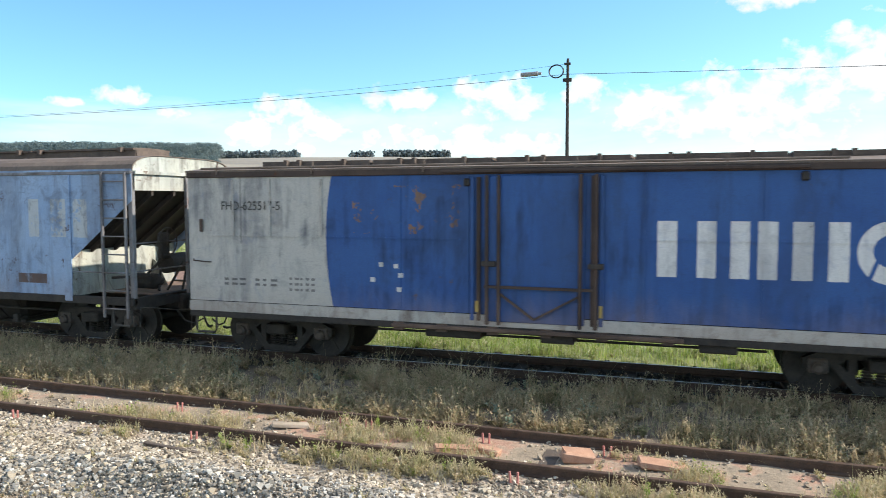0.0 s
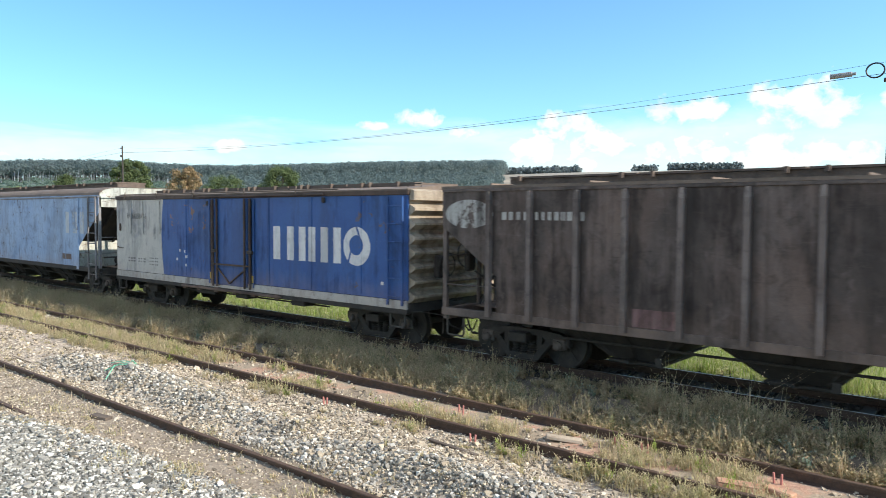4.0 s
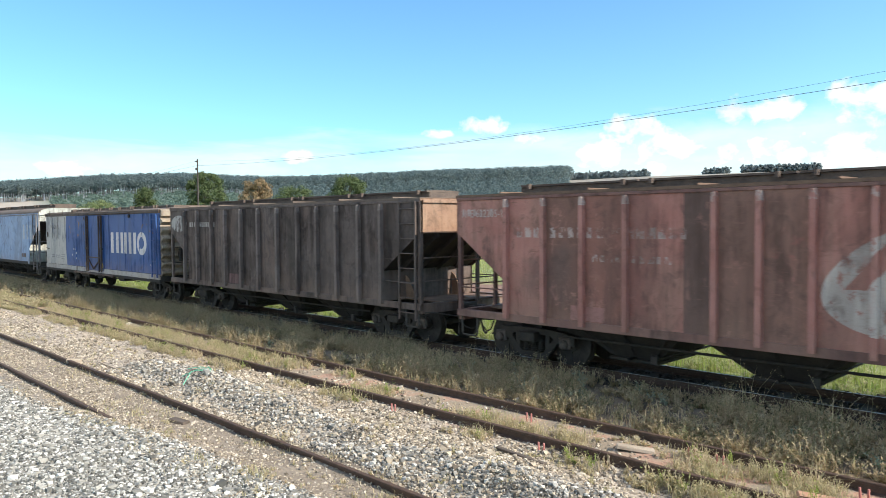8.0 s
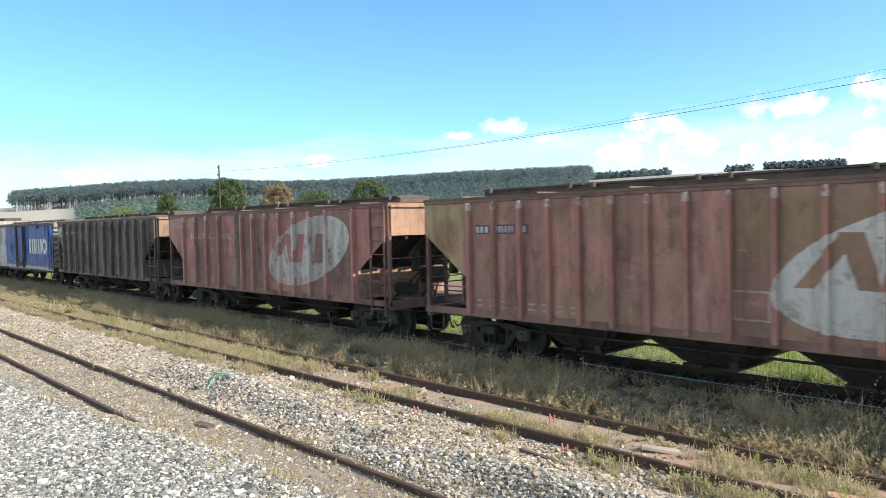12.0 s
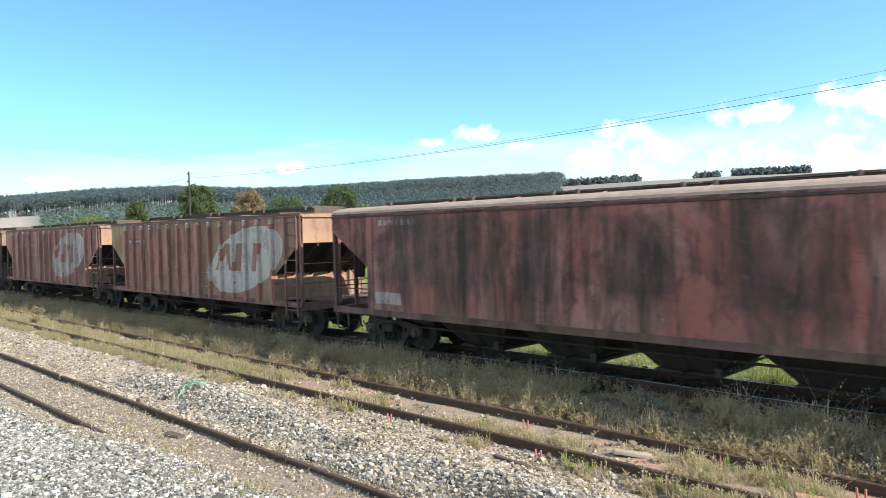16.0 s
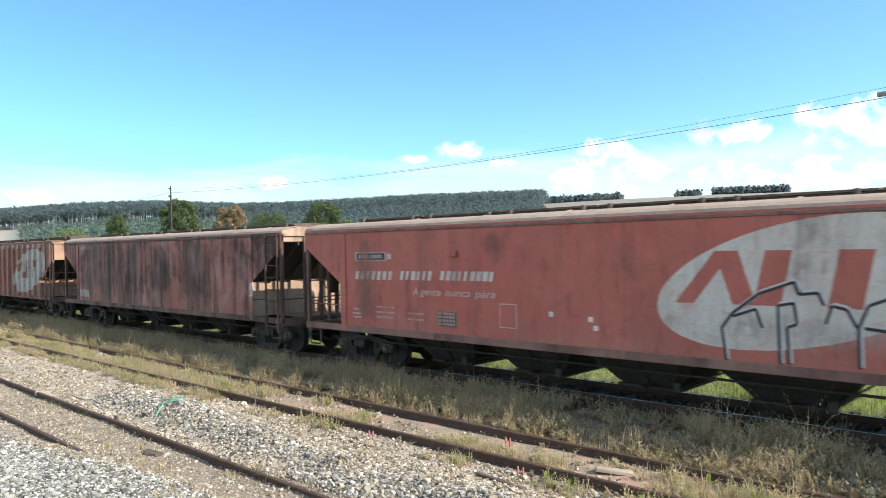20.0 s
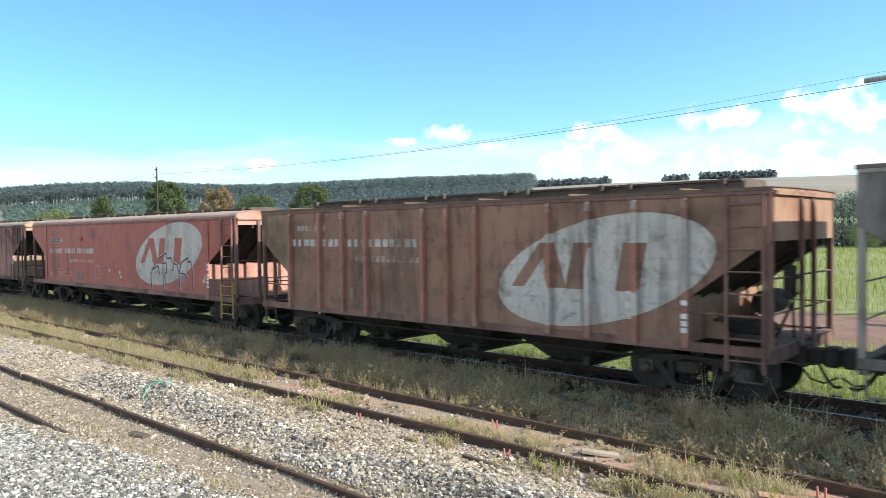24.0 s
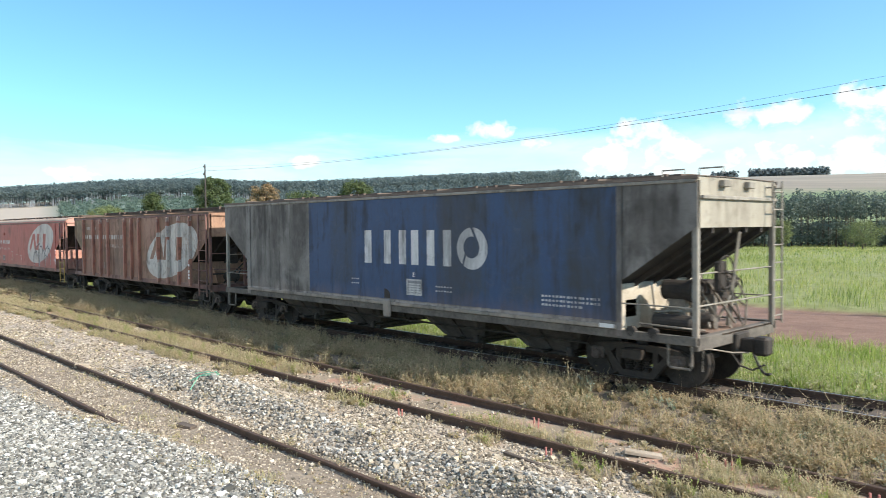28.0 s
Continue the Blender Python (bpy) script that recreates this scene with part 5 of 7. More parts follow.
red_a = paint("faded_oxide", (0.40, 0.16, 0.13), (0.49, 0.235, 0.19), (0.09, 0.058, 0.048), bands=0.4, grime_amount=0.36, rust_amount=0.24, seed=2.0, blotch=(0.33, 0.20, 0.15),
              marks=many(zone(2.19, 3.02, (0.20, 0.105, 0.08), 0.42), zone(3.02, 3.87, (0.29, 0.13, 0.10), 0.5), zone(5.37, 6.03, (0.23, 0.13, 0.10), 0.36), zone(6.03, 6.75, (0.27, 0.15, 0.115), 0.42), zone(9.02, 9.78, (0.25, 0.14, 0.11), 0.5), zone(10.0, 10.96, (0.24, 0.13, 0.10), 0.45), zone(4.86, 5.37, (0.14, 0.09, 0.075), 0.3), soot_patch(4.85, 5.5, 0.9, 3.3, (0.13, 0.085, 0.07)), soot_patch(1.5, 2.6, 1.2, 2.2, (0.16, 0.10, 0.085)), soot_patch(2.2, 3.0, 1.0, 2.4, (0.16, 0.10, 0.085)), soot_patch(9.4, 11.0, 1.0, 2.4, (0.15, 0.09, 0.075)), slant_marks(8.79, 2.08, 1.95, 0.93, None, 0.50), word_bars([(1.55, 5.0, 2.42, 2.60, 18, 0, (0.52, 0.44, 0.40), 0.72), (3.2, 4.7, 2.02, 2.14, 10, 0, (0.50, 0.42, 0.38), 0.8), (0.15, 1.0, 2.82, 2.96, 6, 0, (0.5, 0.4, 0.36), 0.6)]),
                         zone(2.75, 3.45, (0.42, 0.20, 0.18), 0.3, 1.0, 1.25)))
red_c = paint("worn_oxide", (0.45, 0.20, 0.165), (0.53, 0.27, 0.22), (0.13, 0.078, 0.056), bands=0.4, rust=(0.20, 0.12, 0.055), grime_amount=0.36, rust_amount=0.28, seed=3.4, pitch=0.679, start=1.38, blotch=(0.30, 0.22, 0.125), blotch_amount=0.75,
              marks=many(zone(0.0, 1.12, (0.40, 0.31, 0.16), 0.55), soot_patch(6.9, 8.6, 1.9, 3.1, (0.26, 0.17, 0.09), 0.2), soot_patch(0.1, 1.2, 1.9, 2.9, (0.22, 0.11, 0.055)), slant_marks(9.40, 2.02, 1.96, 0.94, None, 0.22), zone(1.52, 1.93, (0.075, 0.075, 0.09), 0.25, 2.50, 2.68), zone(2.05, 2.58, (0.075, 0.075, 0.09), 0.25, 2.50, 2.68), zone(2.72, 2.92, (0.075, 0.075, 0.09), 0.2, 2.50, 2.68), word_bars([(1.54, 1.91, 2.53, 2.65, 3, 0, (0.60, 0.62, 0.64), 0.25), (2.07, 2.56, 2.53, 2.65, 6, 0, (0.60, 0.62, 0.64), 0.25), (2.76, 2.90, 2.53, 2.65, 1, 0, (0.60, 0.62, 0.64), 0.2), (1.2, 4.2, 1.05, 1.10, 9, 0, (0.45, 0.36, 0.33), 0.4), (1.2, 4.2, 1.16, 1.20, 9, 0, (0.45, 0.36, 0.33), 0.4)]),
                         lambda g, u, v: [(g.both(rect(g, u, v, 6.85, 7.40, 1.2, 1.65), g.m("SUBTRACT", 1.0, rect(g, u, v, 6.88, 7.37, 1.23, 1.62))), (0.5, 0.42, 0.38), 0.3)]))
sooty_e = paint("sooted_oxide", (0.37, 0.125, 0.10), (0.29, 0.11, 0.09), (0.050, 0.037, 0.032), bands=0.85, grime_amount=0.58, rust_amount=0.18, seed=5.1, blotch=(0.46, 0.28, 0.26),
                marks=many(soot_patch(1.4, 5.2, 1.3, 3.1, (0.10, 0.075, 0.07), 0.2), soot_patch(7.2, 9.0, 1.3, 3.05, (0.04, 0.033, 0.032), 0.12), soot_patch(9.2, 11.4, 1.2, 3.05, (0.042, 0.035, 0.033), 0.12), soot_patch(5.4, 6.6, 1.5, 3.05, (0.07, 0.05, 0.045), 0.25), soot_patch(11.9, 13.4, 1.8, 3.1, (0.07, 0.055, 0.05)), zone(1.55, 2.4, (0.50, 0.46, 0.43), 0.35, 1.12, 1.38), word_bars([(1.7, 3.0, 2.85, 2.97, 7, 0, (0.42, 0.40, 0.38), 0.6)]), zone(13.35, 13.5, (0.6, 0.58, 0.55), 0.4, 1.5, 1.85)))
red_f = paint("bright_oxide", (0.46, 0.115, 0.09), (0.51, 0.15, 0.12), (0.13, 0.062, 0.05), bands=0.22, veins=0.5, blotch=(0.40, 0.13, 0.10), grime_amount=0.20, rust_amount=0.14, seed=7.7,
              marks=many(slant_marks(11.215, 2.095, 2.065, 0.945, None, 0.12), word_bars([(1.85, 3.11, 2.02, 2.20, 7, 0.22, CREAM, 0.12), (3.31, 4.29, 2.03, 2.21, 6, 0.22, CREAM, 0.12), (4.47, 5.9, 2.04, 2.22, 9, 0.22, CREAM, 0.12), (1.75, 2.05, 1.16, 1.20, 3, 0, (0.6, 0.45, 0.40), 0.3), (1.75, 2.05, 1.24, 1.28, 3, 0, (0.6, 0.45, 0.40), 0.3), (1.78, 2.0, 1.34, 1.38, 3, 0, (0.6, 0.45, 0.40), 0.3),
                                         (2.55, 3.15, 1.20, 1.24, 6, 0, (0.55, 0.40, 0.36), 0.35), (2.55, 3.15, 1.30, 1.34, 6, 0, (0.55, 0.40, 0.36), 0.35), (2.55, 3.15, 1.42, 1.45, 5, 0, (0.55, 0.40, 0.36), 0.35), (3.55, 4.05, 1.20, 1.24, 5, 0, (0.55, 0.40, 0.36), 0.4), (3.55, 4.05, 1.32, 1.36, 5, 0, (0.55, 0.40, 0.36), 0.4), (1.98, 2.78, 2.48, 2.56, 9, 0, (0.45, 0.42, 0.40), 0.3)]),
                         lambda g, u, v: [(rect(g, u, v, 1.86, 2.90, 2.42, 2.62), (0.42, 0.33, 0.31), 0.25), (rect(g, u, v, 1.92, 2.84, 2.45, 2.59), (0.035, 0.032, 0.035), 0.1), (rect(g, u, v, 2.92, 3.05, 2.46, 2.58), (0.55, 0.48, 0.45), 0.3)],
                         word_bars([(1.98, 2.78, 2.48, 2.56, 9, 0, (0.45, 0.42, 0.40), 0.25)]),
                         lambda g, u, v: [(g.both(rect(g, u, v, 5.99, 6.39, 1.19, 1.64), g.m("SUBTRACT", 1.0, rect(g, u, v, 6.01, 6.37, 1.21, 1.62))), (0.55, 0.42, 0.38), 0.2), (rect(g, u, v, 4.37, 4.91, 1.12, 1.42), (0.13, 0.085, 0.08), 0.2)],
                         word_bars([(4.40, 4.88, z, z + 0.045, 6, 0, (0.42, 0.34, 0.32), 0.2) for z in (1.15, 1.22, 1.29, 1.36)]),
                         soot_patch(1.75, 2.6, 1.1, 3.0, (0.20, 0.09, 0.075)), soot_patch(10.0, 12.6, 1.1, 1.72, (0.36, 0.34, 0.32), 0.5), soot_patch(9.0, 9.7, 1.15, 1.75, (0.22, 0.13, 0.11), 0.45), soot_patch(12.6, 13.3, 1.6, 2.1, (0.10, 0.09, 0.085), 0.6), soot_patch(5.4, 6.3, 2.3, 3.05, (0.13, 0.055, 0.05)), soot_patch(4.6, 5.2, 1.8, 3.1, (0.24, 0.09, 0.07)),
                         lambda g, u, v: [(rect(g, u, v, x, x + 0.09, z, z + 0.09), (0.75, 0.73, 0.70), 0.0) for x, z in ((7.1, 1.45), (7.9, 1.40), (8.0, 1.26), (13.40, 1.44), (13.30, 1.32))]))
red_g = paint("brown_oxide", (0.29, 0.145, 0.105), (0.36, 0.205, 0.145), (0.085, 0.055, 0.043), bands=0.5, rust=(0.22, 0.115, 0.055), grime_amount=0.38, rust_amount=0.26, seed=9.3, blotch=(0.26, 0.165, 0.105), blotch_amount=0.6,
              marks=many(zone(0.0, 1.1, (0.33, 0.23, 0.12), 0.55), soot_patch(0.1, 2.0, 1.7, 3.1, (0.13, 0.085, 0.05), 0.2), soot_patch(3.4, 5.2, 1.2, 2.2, (0.12, 0.075, 0.05), 0.3), soot_patch(10.2, 12.3, 1.6, 3.1, (0.14, 0.085, 0.055), 0.2), slant_marks(9.60, 1.985, 2.015, 0.945, None, 0.16), word_bars([(1.3, 5.6, 2.36, 2.52, 19, 0, CREAM, 0.42), (3.6, 5.6, 2.04, 2.16, 12, 0, (0.5, 0.42, 0.36), 0.6), (1.5, 2.6, 2.72, 2.84, 7, 0, (0.45, 0.40, 0.36), 0.5), (3.0, 3.6, 1.2, 1.45, 3, 0, (0.35, 0.30, 0.27), 0.4)]),
                         lambda g, u, v: [(rect(g, u, v, 10.15, 10.24, z, z + 0.10), (0.72, 0.70, 0.66), 0.1) for z in (1.25, 1.42, 1.6)]))
NAVY = (0.038, 0.080, 0.165)
blue_h = paint("navy_grey", (0.165, 0.155, 0.142), (0.28, 0.265, 0.245), (0.05, 0.046, 0.042), bands=0.45, lift=0.06, grime_amount=0.40, rust_amount=0.05, seed=11.0,
               marks=many(zone(4.42, 13.49, NAVY, 0.02, 1.12, 9), soot_patch(5.2, 6.5, 1.1, 3.6, (0.045, 0.062, 0.085)), soot_patch(9.0, 10.7, 1.1, 3.6, (0.05, 0.068, 0.088)), soot_patch(10.9, 12.0, 1.1, 3.6, (0.055, 0.07, 0.085)), soot_patch(12.2, 13.5, 1.3, 3.6, (0.04, 0.055, 0.07)), blocks(6.71, 1.90, 0.75, (0.66, 0.66, 0.65), 0.12, (0.62, 0.94, 1.0, 2.17, 1.64, 4.60, 0.56)), zone(8.17, 8.67, (0.58, 0.58, 0.56), 0.2, 1.24, 1.59), zone(8.21, 8.63, (0.26, 0.27, 0.29), 0.1, 1.50, 1.555), word_bars([(8.21, 8.63, z, z + 0.025, 9, 0, (0.25, 0.26, 0.28), 0.1) for z in (1.28, 1.335, 1.39, 1.445)]),
                          soot_patch(0.0, 1.5, 1.6, 3.5, (0.045, 0.041, 0.038)), soot_patch(1.5, 2.3, 1.2, 3.5, (0.05, 0.046, 0.042)), soot_patch(2.5, 3.2, 1.0, 3.5, (0.05, 0.046, 0.042)), soot_patch(3.4, 4.6, 1.3, 3.5, (0.045, 0.041, 0.038)), soot_patch(13.5, 14.9, 1.9, 3.3, (0.07, 0.062, 0.054), 0.1), zone(0, 15, (0.36, 0.34, 0.31), 0.5, 0.98, 1.10), word_bars([(11.9, 13.2, 1.43, 1.47, 16, 0, (0.6, 0.6, 0.6), 0.25), (11.9, 13.2, 1.35, 1.39, 16, 0, (0.6, 0.6, 0.6), 0.25), (11.9, 12.8, 1.27, 1.31, 11, 0, (0.6, 0.6, 0.6), 0.25), (9.1, 9.6, 1.45, 1.48, 6, 0, (0.6, 0.6, 0.6), 0.25), (9.1, 9.6, 1.36, 1.39, 6, 0, (0.6, 0.6, 0.6), 0.25), (6.2, 6.5, 1.5, 1.53, 4, 0, (0.6, 0.6, 0.6), 0.25), (6.2, 6.5, 1.4, 1.43, 4, 0, (0.6, 0.6, 0.6), 0.25)])), veins=0.55)
sky_z = paint("pale_blue_flaked", (0.23, 0.36, 0.56), (0.31, 0.44, 0.62), (0.09, 0.095, 0.11), rust=(0.09, 0.05, 0.04), grime_amount=0.25, rust_amount=0.55, seed=13.0,
              marks=many(word_bars([(12.0, 13.6, 2.05, 2.75, 3, 0, (0.50, 0.53, 0.52), 0.6)]), zone(11.7, 12.4, (0.10, 0.055, 0.04), 0.1, 1.18, 1.36)))
EDGE_D = paint("post_soot", (0.12, 0.095, 0.085), (0.16, 0.12, 0.105), (0.04, 0.034, 0.03), grime_amount=0.5, rust_amount=0.2, seed=4.0)
EDGE_A = paint("post_oxide", (0.20, 0.10, 0.085), (0.26, 0.14, 0.115), (0.075, 0.05, 0.045), grime_amount=0.45, rust_amount=0.2, seed=6.0)
EDGE_H = paint("post_grey", (0.26, 0.24, 0.20), (0.34, 0.315, 0.27), (0.11, 0.10, 0.085), grime_amount=0.4, rust_amount=0.15, seed=8.0)
EDGE_Z = paint("post_blue", (0.16, 0.15, 0.15), (0.26, 0.27, 0.29), (0.07, 0.06, 0.055), grime_amount=0.4, rust_amount=0.5, seed=8.5)
END_D = paint("end_tan", (0.30, 0.18, 0.12), (0.40, 0.27, 0.19), (0.09, 0.06, 0.045), grime_amount=0.35, rust_amount=0.3, seed=14.0)
END_A = paint("end_oxide", (0.38, 0.225, 0.15), (0.46, 0.29, 0.20), (0.12, 0.07, 0.055), grime_amount=0.30, rust_amount=0.25, seed=15.0)
END_F = paint("end_pink", (0.56, 0.27, 0.21), (0.62, 0.36, 0.29), (0.16, 0.08, 0.065), grime_amount=0.25, rust_amount=0.15, seed=16.0)
END_E = paint("end_tan", (0.40, 0.27, 0.19), (0.50, 0.36, 0.26), (0.12, 0.08, 0.06), grime_amount=0.4, rust_amount=0.25, seed=17.0)
POST_E = paint("post_soot", (0.085, 0.052, 0.045), (0.13, 0.075, 0.062), (0.04, 0.03, 0.027), grime_amount=0.5, rust_amount=0.25, seed=18.0)
END_H = paint("end_grey", (0.34, 0.31, 0.255), (0.40, 0.37, 0.30), (0.17, 0.15, 0.12), grime_amount=0.35, rust_amount=0.12, seed=17.0)
END_Z = paint("end_white", (0.42, 0.45, 0.42), (0.52, 0.53, 0.46), (0.10, 0.09, 0.08), grime_amount=0.4, rust_amount=0.55, seed=18.0)


# RIB_D is the side's brown lightened, so the rib faces look lit
# the pale zone above 2.98 paints sunlit caps onto the rib tops
RIB_D = paint("rib_brown_lit", (0.135, 0.105, 0.094), (0.21, 0.17, 0.155), (0.045, 0.036, 0.032), grime_amount=0.35, rust_amount=0.12, seed=18.5, marks=zone(-1, 20, (0.26, 0.22, 0.20), 0.6, 2.98, 3.3))
RIB_A = paint("rib_faded", (0.40, 0.17, 0.14), (0.49, 0.24, 0.20), (0.13, 0.075, 0.06), grime_amount=0.28, rust_amount=0.2, seed=19.7, marks=many(zone(-1, 20, (0.54, 0.46, 0.41), 0.65, 2.98, 3.3), slant_marks(8.79, 2.08, 1.95, 0.93, None, 0.50)))
RIB_C = paint("rib_oxide", (0.37, 0.15, 0.12), (0.45, 0.205, 0.16), (0.14, 0.08, 0.06), grime_amount=0.3, rust_amount=0.2, seed=19.0, marks=many(zone(-1, 20, (0.56, 0.49, 0.43), 0.6, 2.98, 3.3), slant_marks(9.40, 2.02, 1.96, 0.94, None, 0.40)))
RIB_G = paint("rib_brown", (0.38, 0.16, 0.115), (0.46, 0.21, 0.15), (0.11, 0.065, 0.05), grime_amount=0.35, rust_amount=0.2, seed=20.0, marks=many(zone(-1, 20, (0.50, 0.42, 0.36), 0.7, 2.98, 3.3), slant_marks(9.60, 1.985, 2.015, 0.945, None, 0.35)))


CARS = []
CARS.append((hopper("pale blue hopper wagon with flaking paint", -23.85, 14.4, sky_z, EDGE_Z, END_Z, DULL_ROOF, DARK_HATCH, eave=3.28, top=3.55, curved=True, bay=1.45, knee=1.60, brow=2.72, pans=(3.7, 5.95, 8.2, 10.45), pan_half=1.08, pan_foot=0.5, posts=(0.0,), apron=2.92, sill_mat=UNDER), -23.85))
CARS.append((hopper("soot-brown ribbed hopper wagon with a pale oval", 4.7, 12.07, brown_d, EDGE_D, END_D, DULL_ROOF, DARK_HATCH, ribs=[1.12, 1.98, 2.89, 3.74, 4.64, 5.58, 6.54, 7.51, 8.36, 9.17, 10.02, 10.83], rib_mat=RIB_D, bay=1.25, wheel_left=True, gear_left=True, wall=EDGE_D), 4.7))
CARS.append((hopper("faded oxide-red ribbed hopper wagon with a worn oval emblem", 17.87, 12.28, red_a, EDGE_A, END_A, RUSTY, DARK_HATCH, ribs=[1.32, 2.19, 3.02, 3.87, 5.37, 6.03, 6.75, 7.50, 8.26, 9.02, 9.78, 10.96], rib_mat=RIB_A, bay=1.20), 17.87))
CARS.append((hopper("worn red ribbed hopper wagon with an ochre-stained end", 31.42, 12.15, red_c, EDGE_A, END_A, RUSTY, DARK_HATCH, ribs=[1.38 + 0.679 * k for k in range(15)], rib_mat=RIB_C, wheel_left=True), 31.42))
CARS.append((hopper("soot-streaked dark red smooth hopper wagon", 44.92, 14.78, sooty_e, POST_E, END_E, TAN_ROOF, DARK_HATCH, eave=3.14, top=3.31, rise=0.05, curved=True, bay=1.38, knee=1.86, brow=2.75, apron=2.93, posts=(-0.75, -0.25, 0.25, 0.75), wheel_left=True, pans=(4.05, 6.30, 8.57, 10.84), pan_half=1.08, pan_foot=0.52), 44.92))
CARS.append((hopper("bright oxide-red smooth hopper wagon with a white oval emblem", 60.75, 15.0, red_f, EDGE_A, END_F, TAN_ROOF, DARK_HATCH, eave=3.14, top=3.31, rise=0.05, curved=True, wheel_left=True, bay=1.42, knee=1.85, brow=2.75, apron=2.93, posts=(-0.75, -0.25, 0.25, 0.75), step=YELLOW, pans=(4.05, 6.30, 8.57, 10.84), pan_half=1.08, pan_foot=0.52), 60.75))
CARS.append((hopper("brown-red ribbed hopper wagon with a white oval emblem", 77.0, 12.4, red_g, EDGE_A, END_A, RUSTY, DARK_HATCH, ribs=[1.25, 2.39, 3.21, 4.0, 5.7, 6.36, 7.07, 8.71, 9.49, 10.34, 11.17], rib_mat=RIB_G), 77.0))
CARS.append((hopper("navy and grey hopper wagon at the train's tail", 90.45, 14.9, blue_h, EDGE_H, END_H, DULL_ROOF, DARK_HATCH, eave=3.44, top=3.47, bay=1.38, knee=1.76, brow=2.68, posts=(), clutter=True, square_end=True, rise=0.05, pan_mat=PAN_GREY, sill_mat=SILL_H, pans=(3.35, 5.72, 9.15, 11.5), pan_half=1.12, pan_foot=0.55), 90.45))


def boxcar(x0, L):
    root = thing("box_wagon", pose(x0, MAIN, 0), "blue and grey sliding-door box wagon with a white trade mark", "freight wagon", "wagons of the train")
    lo, hi = 0.86, 3.12
    body_paint = paint("box_blue", (0.026, 0.092, 0.285), (0.036, 0.115, 0.32), (0.028, 0.04, 0.07), rust=(0.13, 0.09, 0.07), grime_amount=0.36, rust_amount=0.24, bands=0.3, lift=0.2, seed=21.0, rough=0.5, veins=0.45,
                       marks=many(zone(-0.2, 2.62, (0.52, 0.50, 0.455), 0.02), lambda g, u, v: [(g.both(rect(g, u, v, 2.4, 3.4, 0, 9), g.less(u, g.m("MULTIPLY_ADD", g.m("POWER", g.m("SUBTRACT", v, 2.1), 2.0), 0.10, 2.63))), (0.52, 0.50, 0.455), 0.02)],
                                  lambda g, u, v: [(g.both(rect(g, u, v, 3.1, 4.9, 2.2, 2.95), g.less(0.57, g.noise(local(g), 2.3, 6.0, 0.72, 0.6))), (0.25, 0.14, 0.075), 0.25), (g.both(rect(g, u, v, 9.6, 11.95, 1.0, 3.0), g.less(0.63, g.noise(local(g), 1.7, 6.0, 0.72, 0.6))), (0.14, 0.10, 0.085), 0.3)],
                                  blocks(7.73, 1.66, 0.77, (0.72, 0.71, 0.69), 0.10), word_bars([(0.7, 1.15, 1.30, 1.34, 3, 0, (0.16, 0.15, 0.14), 0.2), (0.7, 1.15, 1.38, 1.42, 3, 0, (0.16, 0.15, 0.14), 0.2), (1.3, 1.75, 1.30, 1.34, 3, 0, (0.16, 0.15, 0.14), 0.2), (1.3, 1.75, 1.38, 1.42, 3, 0, (0.16, 0.15, 0.14), 0.2), (1.95, 2.45, 1.24, 1.28, 5, 0, (0.2, 0.19, 0.18), 0.2), (1.95, 2.45, 1.33, 1.37, 5, 0, (0.2, 0.19, 0.18), 0.2), (1.95, 2.45, 1.42, 1.46, 5, 0, (0.2, 0.19, 0.18), 0.2)]),
                                  lambda g, u, v: [(rect(g, u, v, x, x + 0.08, z, z + 0.07), (0.66, 0.66, 0.64), 0.1) for x, z in ((3.55, 1.68), (3.8, 1.66), (3.88, 1.52), (3.4, 1.44), (3.85, 1.30), (11.3, 1.28))]
                                  + [(rect(g, u, v, 1.02, 1.06, 2.0, 3.1), (0.30, 0.29, 0.27), 0.2)]))
    strip = paint("box_sill_white", (0.50, 0.48, 0.44), (0.56, 0.54, 0.50), (0.13, 0.10, 0.085), grime_amount=0.35, rust_amount=0.35, seed=23.0)
    rail_mat = paint("box_rail_rust", (0.055, 0.036, 0.030), (0.095, 0.062, 0.05), (0.035, 0.027, 0.023), grime_amount=0.35, rust_amount=0.4, seed=24.0)
    end_mat = paint("box_end_cream", (0.36, 0.30, 0.22), (0.43, 0.375, 0.30), (0.12, 0.09, 0.07), grime_amount=0.45, rust_amount=0.35, seed=25.0)
    seam = 2.13
    for s in (-1, 1):
        bm = bm_new()
        ya, yb = sorted((s * HALF, s * (HALF - 0.03)))
        box(bm, 0, L, ya, yb, lo + 0.16, hi)
        part("side_wall", bm, body_paint, root)
        part("sill_strip", box(bm_new(), 0, L, s * HALF - 0.03, s * HALF + 0.012, lo - 0.02, lo + 0.15, 0.006), strip, root)
        part("eaves_rail", box(bm_new(), -0.02, L + 0.02, s * HALF - 0.03, s * HALF + 0.05, hi - 0.02, hi + 0.09, 0.01), rail_mat, root)
    y = -HALF
    # panel seams and uprights on the near side
    for x in (0.90, 1.60, 2.55, 3.9, 5.0, 7.55, 9.1, 10.7):
        part("wall_seam", box(bm_new(), x - 0.025, x + 0.025, y - 0.014, y, seam if x < 2.6 else lo + 0.2, hi - 0.04), body_paint, root)
    part("wall_seam", box(bm_new(), 0.03, 5.0, y - 0.010, y, seam - 0.012, seam + 0.012), body_paint, root)
    part("wall_seam", box(bm_new(), 7.2, L - 0.05, y - 0.010, y, seam + 0.02, seam + 0.045), body_paint, root)
